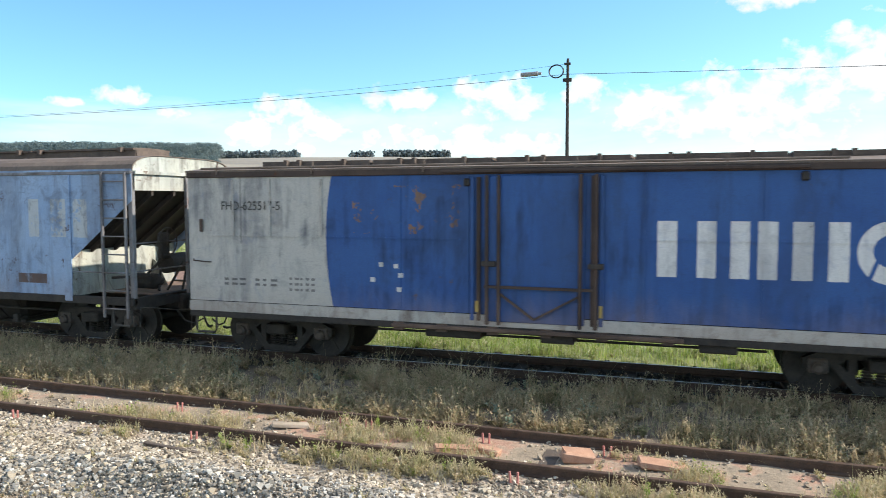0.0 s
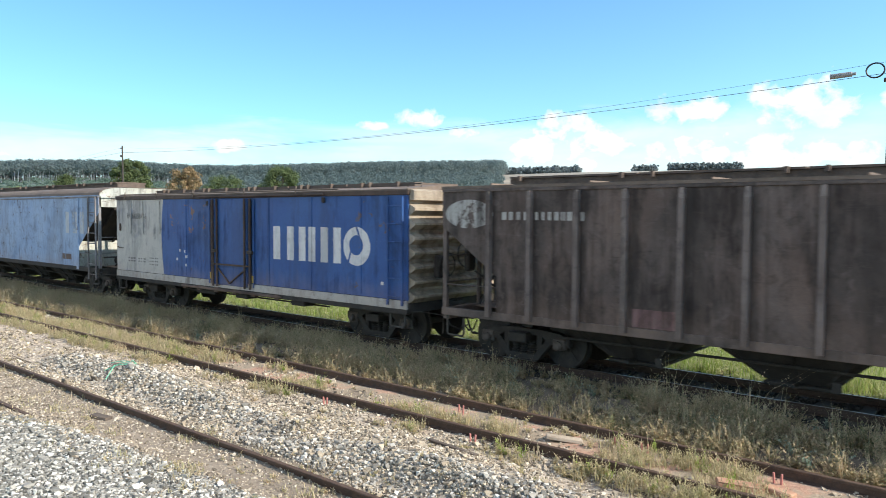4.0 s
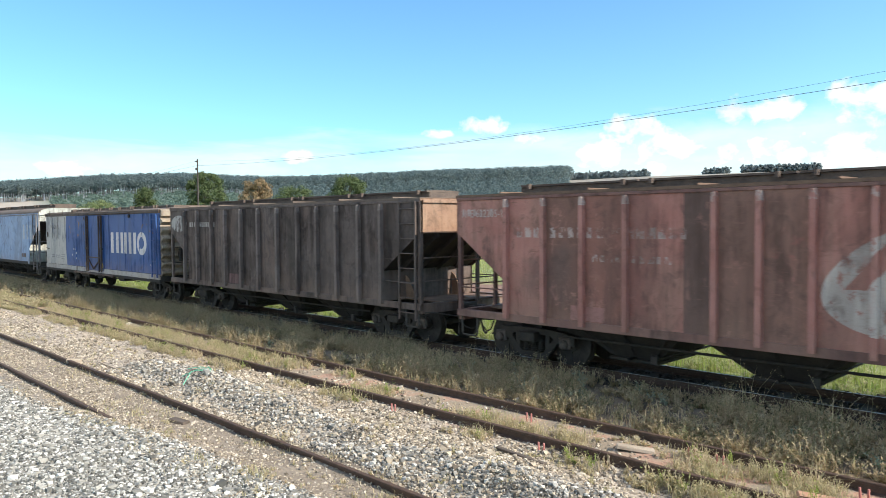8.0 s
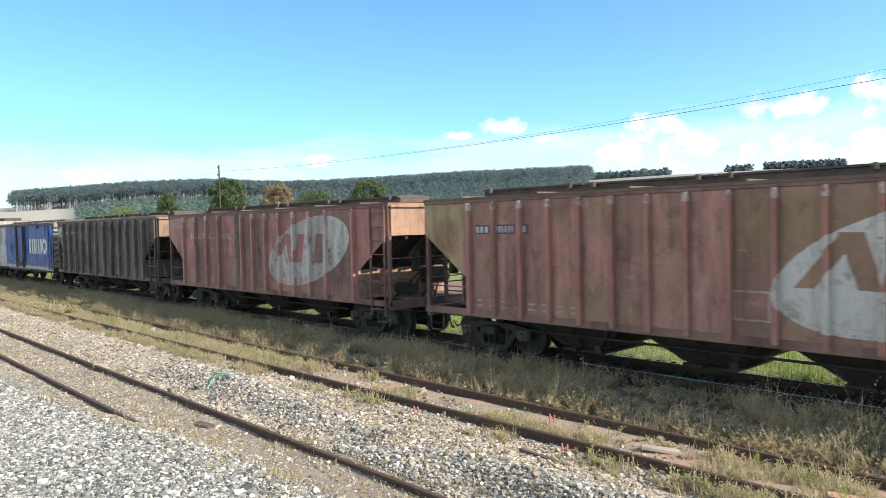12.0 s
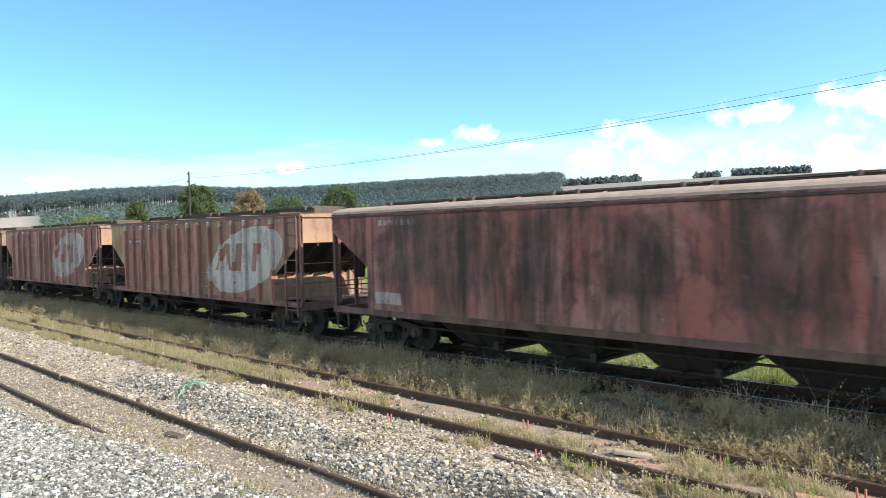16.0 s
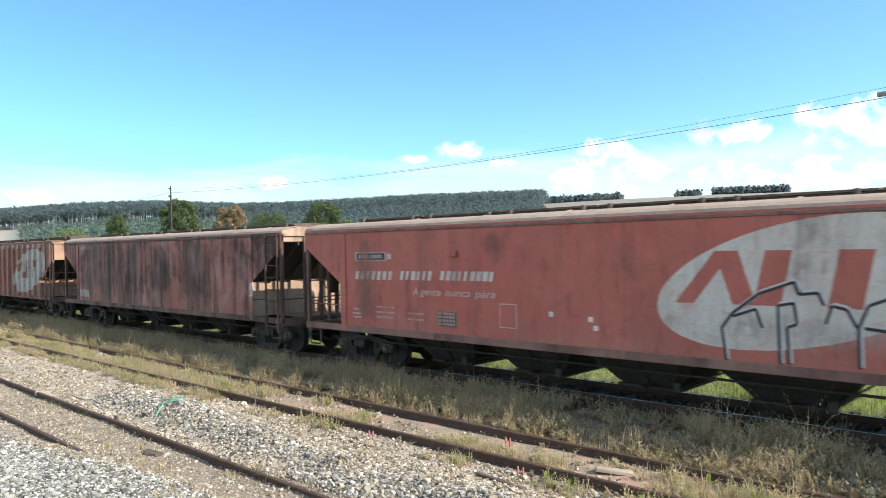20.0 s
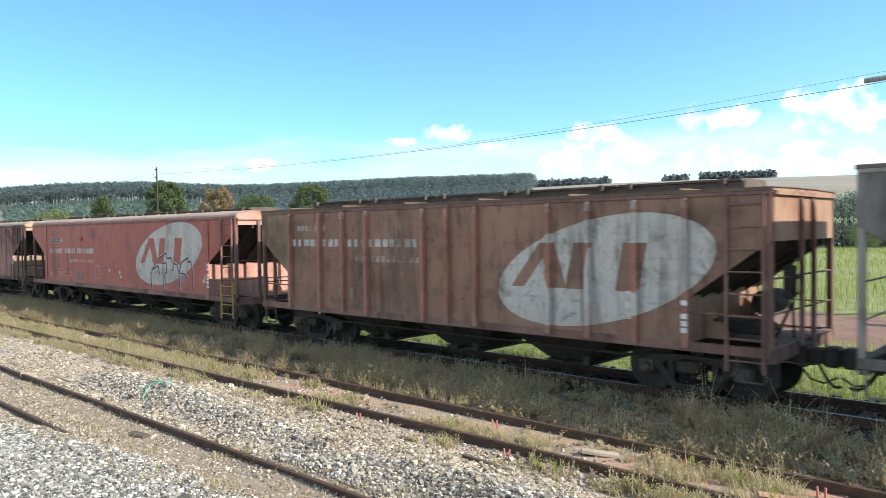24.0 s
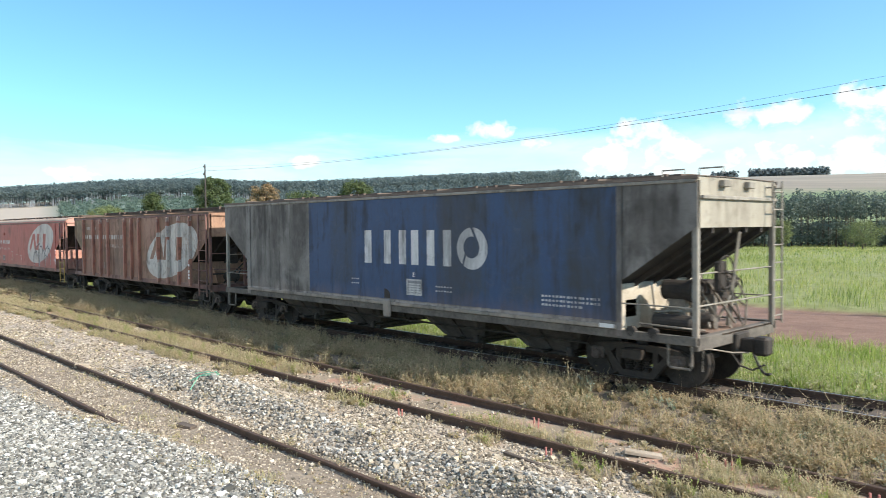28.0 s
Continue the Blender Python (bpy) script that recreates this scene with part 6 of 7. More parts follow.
    # sliding door with its lock rods
    d0, d1 = 5.30, 6.75
    door = part("sliding_door", box(bm_new(), d0, d1, y - 0.05, y - 0.004, lo + 0.06, hi - 0.05, 0.01), body_paint, root, "blue sliding door")
    for x in (d0 + 0.02, d0 + 0.20, d1 - 0.06, d1 + 0.16):
        part("lock_rod", rod(bm_new(), (x, y - 0.085, lo + 0.02), (x, y - 0.085, hi - 0.04), 0.028, seg=8), rail_mat, door, "rusty upright lock rod")
    bm = bm_new()
    strut(bm, (d0 + 0.22, y - 0.065, lo + 0.48), ((d0 + d1) / 2, y - 0.065, lo + 0.12), 0.05, 0.03)
    strut(bm, (d1 - 0.08, y - 0.065, lo + 0.48), ((d0 + d1) / 2, y - 0.065, lo + 0.12), 0.05, 0.03)
    box(bm, d0 - 0.02, d1 + 0.14, y - 0.10, y - 0.06, lo + 0.56, lo + 0.60)
    part("door_brace", bm, rail_mat, door, "rusty diagonal brace")
    for x in (d0 - 0.06, d1 + 0.05):
        part("door_latch", box(bm_new(), x, x + 0.22, y - 0.11, y - 0.05, lo + 0.88, lo + 0.96, 0.01), STEEL, door)
    bm = box(bm_new(), 3.8, 8.1, y - 0.10, y - 0.02, lo - 0.10, lo - 0.04, 0.01)
    for x in (3.9, 4.6, 5.4, 6.2, 7.0, 7.9):
        box(bm, x - 0.08, x + 0.08, y - 0.06, y, lo - 0.14, lo - 0.02)
    part("door_track", bm, rail_mat, root)
    bm = box(bm_new(), 4.6, 9.6, y - 0.09, y - 0.05, hi + 0.0, hi + 0.05, 0.01)
    part("door_head_track", bm, rail_mat, root)
    part("lift_lug", box(bm_new(), 4.95, 5.05, y - 0.06, y, hi - 0.20, hi - 0.08, 0.02), STEEL, root)
    part("lift_lug", box(bm_new(), 9.5, 9.6, y - 0.06, y, hi - 0.16, hi - 0.04, 0.02), STEEL, root)
    # corrugated right-hand end, plain left-hand end
    outline = []
    n = 7
    for k in range(n):
        z0 = lo + 0.1 + k * (2.02 / n)
        h = 2.02 / n
        outline += [(L + 0.0, z0), (L + 0.15, z0 + h * 0.36), (L + 0.15, z0 + h * 0.52), (L + 0.0, z0 + h * 0.80)]
    outline += [(L + 0.0, lo + 2.13), (L + 0.12, lo + 2.14), (L + 0.12, hi + 0.06)]
    outline += [(L - 0.02, hi + 0.12), (L - 0.10, hi + 0.12), (L - 0.10, lo + 0.1)]
    part("corrugated_end", prism(bm_new(), outline, -HALF + 0.04, HALF - 0.04), end_mat, root, "cream corrugated end wall streaked with rust")
    part("plain_end", box(bm_new(), 0.0, 0.03, -HALF + 0.03, HALF - 0.03, lo, hi + 0.1), end_mat, root)
    ladder(root, L - 0.50, L - 0.10, y - 0.05, lo + 0.05, hi - 0.05, body_paint, 6)
    bm = bm_new()
    hose(bm, [(L - 0.42, -1.0, hi + 0.10), (L - 0.42, -1.0, hi + 0.22), (L - 0.06, -1.0, hi + 0.22), (L - 0.06, -1.0, hi + 0.10)], 0.014)
    part("roof_grab", bm, STEEL, root)
    # shallow roof with hatch lids
    bm = sweep(bm_new(), [(-HALF - 0.03, hi + 0.07), (-HALF - 0.03, hi + 0.10), (-0.6, hi + 0.20), (0.6, hi + 0.20), (HALF + 0.03, hi + 0.10), (HALF + 0.03, hi + 0.07)], -0.03, L + 0.03)
    part("roof", bm, DULL_ROOF, root)
    for k in range(5):
        a = 1.0 + k * 2.12
        lid = part("hatch_cover", sweep(bm_new(), [(-0.7, hi + 0.19), (-0.7, hi + 0.27), (0.7, hi + 0.27), (0.7, hi + 0.19)], a, a + 2.06), DARK_HATCH, root)
        for x in (a + 0.5, a + 0.75, a + 1.6):
            part("hinge", box(bm_new(), x - 0.03, x + 0.03, -0.78, -0.68, hi + 0.18, hi + 0.29), DARK_HATCH, lid)
    bm = bm_new()
    rod(bm, (0.3, -HALF - 0.04, hi + 0.13), (L - 2.0, -HALF - 0.04, hi + 0.13), 0.018, seg=6)
    for x in (0.6, 2.4, 4.3, 6.6, 8.6):
        strut(bm, (x, -HALF - 0.04, hi + 0.02), (x + 0.03, -HALF - 0.04, hi + 0.22), 0.02, 0.02)
    part("roof_pipe", bm, DULL_ROOF, root)
    underframe(root, L, UNDER, (0.74, 0.84))
    for x, w2 in ((4.3, 0.9), (6.1, 0.5), (8.3, 0.5)):
        part("underfloor_box", box(bm_new(), x, x + w2, -HALF + 0.05, -HALF + 0.4, 0.62, 0.78, 0.02), UNDER, root)
    part("truss_rod", rod(bm_new(), (3.2, -1.0, 0.62), (9.2, -1.0, 0.62), 0.02, seg=6), UNDER, root)
    # handbrake on the right-hand end
    bm = bm_new()
    for k in range(18):
        a0, a1 = k * math.pi / 9, (k + 1) * math.pi / 9
        rod(bm, (L + 0.42, -0.75 + 0.24 * math.cos(a0), 1.72 + 0.24 * math.sin(a0)), (L + 0.42, -0.75 + 0.24 * math.cos(a1), 1.72 + 0.24 * math.sin(a1)), 0.014, seg=5)
    for k in range(4):
        a0 = k * math.pi / 2
        rod(bm, (L + 0.42, -0.75, 1.72), (L + 0.42, -0.75 + 0.24 * math.cos(a0), 1.72 + 0.24 * math.sin(a0)), 0.01, seg=5)
    rod(bm, (L + 0.2, -0.75, 1.72), (L + 0.44, -0.75, 1.72), 0.02, seg=6)
    wheel = part("handbrake_wheel", bm, STEEL, root)
    part("handbrake_box", box(bm_new(), L + 0.14, L + 0.30, -0.86, -0.64, 1.45, 1.90, 0.03), UNDER, wheel)
    stencil(root, "FHD-625517-5", 0.66, 2.56, 1.12, 0.15, plain("stencil_black", (0.03, 0.03, 0.03), (0.07, 0.07, 0.065), 0.7))
    for x in (0.90, 1.60, 2.55):
        part("panel_bar", box(bm_new(), x - 0.022, x + 0.022, y - 0.03, y - 0.014, seam, hi - 0.06, 0.006), strip, root)
    part("hand_grip", box(bm_new(), 0.24, 0.30, y - 0.05, y - 0.012, seam + 0.06, seam + 0.28, 0.012), rail_mat, root)
    part("hand_grip", hose(bm_new(), [(0.10, y - 0.01, 1.72), (0.12, y - 0.05, 1.70), (0.42, y - 0.05, 1.68), (0.45, y - 0.01, 1.68)], 0.012), rail_mat, root)
    for x in (5.08, 5.18, 6.86, 6.98):
        part("door_post", box(bm_new(), x - 0.03, x + 0.03, y - 0.045, y - 0.012, lo + 0.06, hi - 0.06, 0.008), rail_mat if x in (5.18, 6.86) else body_paint, root)
    for x in (5.16, 6.98):
        part("yellow_tag", box(bm_new(), x - 0.025, x + 0.025, y - 0.06, y - 0.046, 1.05, 1.22), YELLOW, root)
    return root


CARS.append((boxcar(-8.25, 12.05), -8.25))



# lettering, spray paint and small fittings on single wagons
WORN_WHITE = plain("worn_lettering", (0.36, 0.24, 0.21), (0.60, 0.52, 0.48), 0.8, 0.0, 9.0, 0.1)
SLOGAN_WHITE = plain("pale_lettering", (0.42, 0.30, 0.27), (0.58, 0.52, 0.49), 0.8, 0.0, 9.0, 0.1)
stencil(CARS[2][0], "HFE-632205-1", 0.14, 2.80, 1.04, 0.15, WORN_WHITE)
for word, x, wide in (("A", 3.70, 0.15), ("gente", 3.92, 0.58), ("nunca", 4.62, 0.64), ("pára", 5.40, 0.50)):
    stencil(CARS[5][0], word, x, 1.73, wide, 0.15, SLOGAN_WHITE, 0.18)
SPRAY = plain("black_spray_paint", (0.012, 0.012, 0.014), (0.05, 0.047, 0.047), 0.7)
SPRAY_PALE = plain("pale_spray_paint", (0.42, 0.42, 0.42), (0.58, 0.57, 0.56), 0.7)
STROKES = (((10.23, 0.99), (10.17, 1.46), (10.33, 1.68), (10.71, 1.97), (11.18, 2.14), (11.24, 1.97), (11.48, 2.0), (11.55, 1.83)), ((10.33, 1.63), (10.66, 1.75), (10.75, 1.49)), ((10.98, 1.0), (10.96, 1.81), (11.17, 1.85), (11.21, 1.57), (11.08, 1.51), (11.1, 1.01)),
           ((11.57, 1.59), (11.65, 1.83), (11.83, 1.79), (11.94, 1.56)), ((11.97, 1.03), (11.96, 1.56), (12.08, 1.85), (12.49, 2.02), (12.51, 1.87), (12.64, 1.92), (12.7, 1.73), (12.77, 1.55), (12.74, 1.11)), ((12.03, 1.56), (12.33, 1.53), (12.43, 1.42)))
for pts in STROKES:
    for wide, lift, off, mat in ((0.062, 0.0085, 0.012, SPRAY_PALE), (0.042, 0.011, -0.008, SPRAY)):
        bm = bm_new()
        for (xa, za), (xb, zb) in zip(pts, pts[1:]):
            run = math.hypot(xb - xa, zb - za)
            ex, ez = (zb - za) / run * wide / 2, -(xb - xa) / run * wide / 2
            prism(bm, [(xa + off + ex, za + off + ez), (xb + off + ex, zb + off + ez), (xb + off - ex, zb + off - ez), (xa + off - ex, za + off - ez)], -HALF - lift, -HALF - lift + 0.002)
        part("spray_stroke", bm, mat, CARS[5][0])
part("lift_bracket", box(bm_new(), 4.78, 4.96, -HALF - 0.07, -HALF, 2.50, 2.62, 0.012), red_f, CARS[5][0])
TAG = plain("white_tag", (0.62, 0.61, 0.58), (0.74, 0.73, 0.70), 0.6)
for z in (1.18, 1.30, 1.40, 1.50, 1.67, 1.78):
    part("reflective_tag", box(bm_new(), 13.56, 13.66, -HALF - 0.042, -HALF - 0.036, z, z + 0.075), TAG, CARS[5][0])
for z in (1.12, 1.22, 1.33, 1.53):
    part("reflective_tag", box(bm_new(), 11.12, 11.22, -HALF - 0.115, -HALF - 0.107, z, z + 0.075), TAG, CARS[6][0])
part("gate_bracket", box(bm_new(), 7.45, 7.70, -HALF - 0.10, -HALF - 0.04, 0.72, 1.10, 0.02), EDGE_H, CARS[7][0], "beige bracket on the side sill")
part("gate_slot", prism(bm_new(), [(7.42, 1.13), (7.62, 1.13), (7.60, 1.26), (7.50, 1.33), (7.43, 1.34)], -HALF - 0.02, -HALF - 0.008), UNDER, CARS[7][0])
stencil(CARS[7][0], "E", 8.38, 1.64, 0.07, 0.10, TAG)
part("data_plate", box(bm_new(), 13.18, 13.46, -HALF - 0.07, -HALF - 0.062, 1.00, 1.07), TAG, CARS[7][0])
part("gate_gear", box(bm_new(), 7.0, 7.95, -0.75, -0.55, 0.62, 0.74, 0.02), UNDER, CARS[7][0])
for x in (7.25, 7.42, 7.6):
    part("gate_lever", strut(bm_new(), (x, -0.8, 0.82), (x + 0.1, -0.7, 0.5), 0.05, 0.03), UNDER, CARS[7][0])
part("sill_ledge", box(bm_new(), 1.35, 13.5, -HALF - 0.06, -HALF - 0.012, 0.985, 1.06, 0.01), EDGE_H, CARS[7][0], "dusty ledge along the foot of the side")


# ---- pole line, trees, woods and hills ----
POLE = plain("creosoted_pole", (0.035, 0.03, 0.028), (0.085, 0.072, 0.062), 0.85, 0.0, 5.0, 0.4)
WIRE = plain("cable_black", (0.02, 0.02, 0.022), (0.045, 0.045, 0.05), 0.6)
GREYBOX = plain("splice_case_grey", (0.22, 0.22, 0.22), (0.34, 0.34, 0.33), 0.5)
POLE_Y = 27.2


def pole(x, y, h, coil):
    root = thing("utility_pole", pose(x, y, float(land(np.array(x), np.array(y)))), "dark wooden pole carrying thin cables" + (", with a coil of spare cable" if coil else ""), "utility pole", "pole line")
    part("shaft", rod(bm_new(), (0, 0, -0.3), (0, 0, h), 0.09, 0.05, 12), POLE, root)
    part("cable_clamp", box(bm_new(), -0.16, 0.16, -0.12, -0.06, h - 0.85, h - 0.72, 0.01), STEEL, root)
    part("cable_clamp", box(bm_new(), -0.12, 0.12, -0.12, -0.06, h - 0.25, h - 0.16, 0.01), STEEL, root)
    return root


pole(-4.58, POLE_Y, 8.0, True)
pole(-54.8, POLE_Y - 0.4, 8.0, False)
pole(46.0, POLE_Y + 0.4, 8.0, False)

bm = bm_new()
for k in range(28):
    a0, a1 = k * math.pi / 14, (k + 1) * math.pi / 14
    for d in (-0.02, 0.02):
        rod(bm, (0.26 * math.cos(a0), d, 0.23 * math.sin(a0)), (0.26 * math.cos(a1), d, 0.23 * math.sin(a1)), 0.022, seg=6)
coil = new("cable_coil", mesh_from("cable_coil", bm, WIRE))
coil.location = (-4.98, POLE_Y - 0.12, 7.42)
tagged(coil, "black coil of spare cable hung beside the pole", "cable")
bm = rod(bm_new(), (-0.34, 0, 0), (0.3, 0, 0.02), 0.085, seg=12)
rod(bm, (0.3, 0, 0.02), (0.42, 0, 0.02), 0.05, seg=10)
case = new("splice_case", mesh_from("splice_case", bm, GREYBOX))
case.location = (-5.95, POLE_Y - 0.12, 7.36)
tagged(case, "grey splice case hanging on the cable", "cable box")


def cable(name, a, b, sag, r, label):
    bm = bm_new()
    a, b = Vector(a), Vector(b)
    pts = [a.lerp(b, k / 24) - Vector((0, 0, sag * 4 * (k / 24) * (1 - k / 24))) for k in range(25)]
    hose(bm, pts, r, 5)
    tagged(new(name, mesh_from(name, bm, WIRE)), label, "cable", "overhead cables")


for z, sag, r in ((7.66, 0.85, 0.005), (7.30, 0.55, 0.009)):
    cable("overhead_cable", (-4.58, POLE_Y - 0.1, z), (-54.8, POLE_Y - 0.5, z), sag, r, "thin black cable strung from pole to pole")
    if z != 7.66:
        cable("overhead_cable", (-4.58, POLE_Y - 0.1, z), (46.0, POLE_Y + 0.3, z), sag * 0.8, r, "thin black cable strung from pole to pole")
    cable("overhead_cable", (-54.8, POLE_Y - 0.5, z), (-105, POLE_Y - 0.9, z), sag, r, "thin black cable strung from pole to pole")


def leaf_material(name, a, b2, c, sheer_part=0.3):
    mat, g, b = material(name, 0.75)
    r = g.n("ShaderNodeNewGeometry").outputs["Random Per Island"]
    col = g.mix(g.ramp(r, 0.0, 0.6), a, b2)
    col = g.mix(g.ramp(r, 0.75, 1.0), col, c)
    g.put(b.inputs["Base Color"], col)
    sheer = g.n("ShaderNodeBsdfTranslucent")
    g.put(sheer.inputs["Color"], col)
    both = g.n("ShaderNodeMixShader")
    both.inputs[0].default_value = sheer_part
    g.put(both.inputs[1], b.outputs[0])
    g.put(both.inputs[2], sheer.outputs[0])
    g.put(mat.node_tree.nodes["Material Output"].inputs["Surface"], both.outputs[0])
    return mat


BARK = plain("bark", (0.06, 0.048, 0.038), (0.15, 0.12, 0.095), 0.9, 0.0, 4.0, 0.5)
LEAF = leaf_material("leaves_green", (0.065, 0.10, 0.04), (0.105, 0.145, 0.055), (0.145, 0.185, 0.075), 0.4)
LIGHT_LEAF = leaf_material("leaves_light", (0.12, 0.16, 0.06), (0.18, 0.225, 0.09), (0.24, 0.28, 0.125))
BLOOM = leaf_material("leaves_blossom", (0.15, 0.13, 0.06), (0.32, 0.22, 0.12), (0.44, 0.31, 0.19))
# conifer, copse and hill leaf colours carry the haze, paler and bluer
PINE = leaf_material("conifer_hazed", (0.105, 0.145, 0.125), (0.14, 0.185, 0.155), (0.17, 0.215, 0.175), 0.45)
COPSE = leaf_material("far_copse_hazed", (0.19, 0.235, 0.25), (0.21, 0.26, 0.27), (0.23, 0.28, 0.285), 0.5)
HAZE_PINE = leaf_material("hill_wood_hazed", (0.135, 0.185, 0.185), (0.147, 0.198, 0.193), (0.16, 0.21, 0.20), 0.55)
HAZE_SCRUB = leaf_material("hill_scrub_hazed", (0.135, 0.20, 0.165), (0.155, 0.225, 0.18), (0.175, 0.245, 0.19), 0.5)
PALE_STEM = plain("pale_stems", (0.38, 0.40, 0.44), (0.52, 0.54, 0.58), 0.9)


def leaf_cloud(centres, radii, per, size):
    """Many small leaf faces scattered in clumps."""
    n = len(centres) * per
    c = np.repeat(centres, per, 0)
    rad = np.repeat(radii, per, 0)
    d = rng.normal(0, 1, (n, 3))
    d /= np.linalg.norm(d, axis=1)[:, None]
    p = c + d * rad * (rng.random((n, 1)) ** 0.4)
    # leaves face outwards and up, as in a lit crown
    face = d * 0.7 + np.array([0, 0, 0.45]) + rng.normal(0, 0.38, (n, 3))
    face /= np.linalg.norm(face, axis=1)[:, None]
    a = np.cross(face, rng.normal(0, 1, (n, 3)))
    a /= np.linalg.norm(a, axis=1)[:, None]
    b = np.cross(face, a)
    s = size * rng.uniform(0.6, 1.4, (n, 1))
    v = np.stack([p - a * s, p + b * s * 0.7, p + a * s, p - b * s * 0.7], 1)
    f = np.arange(n * 4).reshape(-1, 4)
    return v.reshape(-1, 3), f


def tree(x, y, h, wide, mat, label, seed, tapered=0.0):
    r2 = np.random.default_rng(seed)
    z = float(land(np.array(float(x)), np.array(float(y))))
    root = thing("tree", pose(x, y, z), label, "tree", "trees beyond the meadow")
    bm = rod(bm_new(), (0, 0, -0.2), (0.1, 0, h * 0.55), h * 0.03, h * 0.015, 9)
    centres, radii = [], []
    for k in range(44):
        t = 0.26 + 0.70 * (k + r2.random()) / 44
        a = k * 2.4 + r2.uniform(-0.4, 0.4)
        prof = math.sin(math.pi * min(1, (t - 0.2) / 0.85)) ** 0.6 if not tapered else (1.05 - t) ** 0.75 * 1.15
        d = wide * 0.5 * prof * r2.uniform(0.45, 0.95)
        p = (math.cos(a) * d, math.sin(a) * d, h * t)
        centres.append(p)
        q = wide * 0.5 * r2.uniform(0.24, 0.40) * (0.6 + 0.4 * prof)
        radii.append((q, q, q * 0.75))
        if k % 3 == 0:
            rod(bm, (0, 0, h * t * 0.62), (p[0] * 0.85, p[1] * 0.85, p[2]), h * 0.009, h * 0.004, 6)
    part("trunk", bm, BARK, root)
    v, f = leaf_cloud(np.array(centres), np.array(radii), 260, 0.0115 * h)
    crown = new("crown", cloud_mesh("crown", v, f, mat))
    crown.parent = root
    return root


def at(bearing, far):
    return -far * math.sin(radians(bearing)), far * math.cos(radians(bearing))


for bearing, far, h, wide, mat, label, taper in (
        (63.4, 88, 8.9, 5.0, LEAF, "round dark green tree behind the pole", 0), (67.6, 96, 7.4, 5.2, LEAF, "dark green tree at the field's edge", 1),
        (52.9, 92, 9.0, 5.4, LEAF, "tall green tree over the meadow", 0), (59.7, 110, 9.8, 5.0, BLOOM, "tree in pale orange blossom", 0), (57.0, 100, 8.0, 7.0, LEAF, "spreading light green tree", 0),
        (70.6, 90, 5.6, 4.4, LIGHT_LEAF, "low light green tree", 0), (51.3, 105, 7.2, 3.2, LIGHT_LEAF, "slim light green tree", 0), (49.2, 110, 6.8, 5.5, LIGHT_LEAF, "bushy light green tree", 0), (47.6, 100, 6.6, 4.6, LEAF, "small dark tree on the pasture", 0),
        (55.6, 118, 7.0, 4.5, LEAF, "tree at the far fence", 0), (16.5, 120, 4.2, 6.0, LIGHT_LEAF, "bush at the edge of the wood", 0), (13.0, 110, 3.6, 5.0, LIGHT_LEAF, "scrubby bush in the meadow", 0), (21.5, 125, 4.6, 4.0, LIGHT_LEAF, "young tree at the edge of the wood", 0), (8.0, 115, 3.8, 5.0, LIGHT_LEAF, "bush before the wood", 0)):
    x, y = at(bearing, far)
    tree(x, y, h, wide, mat, label, int(bearing * 10), taper)


def wood(name, bearings, fars, n, tall, mat, label, base=0.25, per=26, leaf=0.5, width=0.30, vary=(0.78, 1.18), stem=None, thick=1.0):
    """A stand of trees: trunks and small leaf clumps, too many to count."""
    b, r = rng.uniform(*bearings, n), rng.uniform(*fars, n)
    x, y = -r * np.sin(np.radians(b)), r * np.cos(np.radians(b))
    z = land(x, y)
    h = tall * rng.uniform(*vary, n)
    cs, rs = [], []
    for t, s in ((base + 0.05, 0.9), (base + 0.25, 1.0), (0.70, 0.82), (0.90, 0.55)):
        j = h * width * 0.25
        cs.append(np.stack([x + rng.normal(0, 1, n) * j, y + rng.normal(0, 1, n) * j, z + h * t], -1))
        rs.append(np.stack([h * width * 0.5 * s, h * width * 0.5 * s, h * 0.15 * np.ones(n)], -1))
    v, f = leaf_cloud(np.concatenate(cs), np.concatenate(rs), per, leaf)
    tagged(new(name, cloud_mesh(name, v, f, mat)), label, "wood", kind="stuff")
    w = 0.014 * h * thick
    tv = np.stack([np.stack([x - w, y, z - 0.3], -1), np.stack([x + w, y, z - 0.3], -1), np.stack([x, y - w, z - 0.3], -1), np.stack([x, y, z + h * 0.85], -1)], 1)
    i = np.arange(n)[:, None] * 4
    tf = np.concatenate([i + np.array([[0, 2, 3]]), i + np.array([[2, 1, 3]]), i + np.array([[1, 0, 3]])])
    tagged(new(name + "_trunks", cloud_mesh(name + "_trunks", tv.reshape(-1, 3), tf, stem or BARK)), "slender trunks of the " + label, "wood", kind="stuff")


wood("plantation", (-30, 33), (150, 178), 820, 9.4, PINE, "dark plantation wood behind the meadow", 0.12, 56, 0.24, width=0.44, vary=(0.88, 1.12))
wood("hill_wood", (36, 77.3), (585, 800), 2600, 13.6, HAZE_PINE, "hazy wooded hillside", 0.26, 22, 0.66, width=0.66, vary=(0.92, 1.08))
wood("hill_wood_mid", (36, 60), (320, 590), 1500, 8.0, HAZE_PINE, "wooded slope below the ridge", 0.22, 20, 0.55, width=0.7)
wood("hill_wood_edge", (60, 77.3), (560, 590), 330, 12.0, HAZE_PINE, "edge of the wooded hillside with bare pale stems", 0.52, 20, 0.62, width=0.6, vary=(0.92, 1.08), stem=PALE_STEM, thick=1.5)
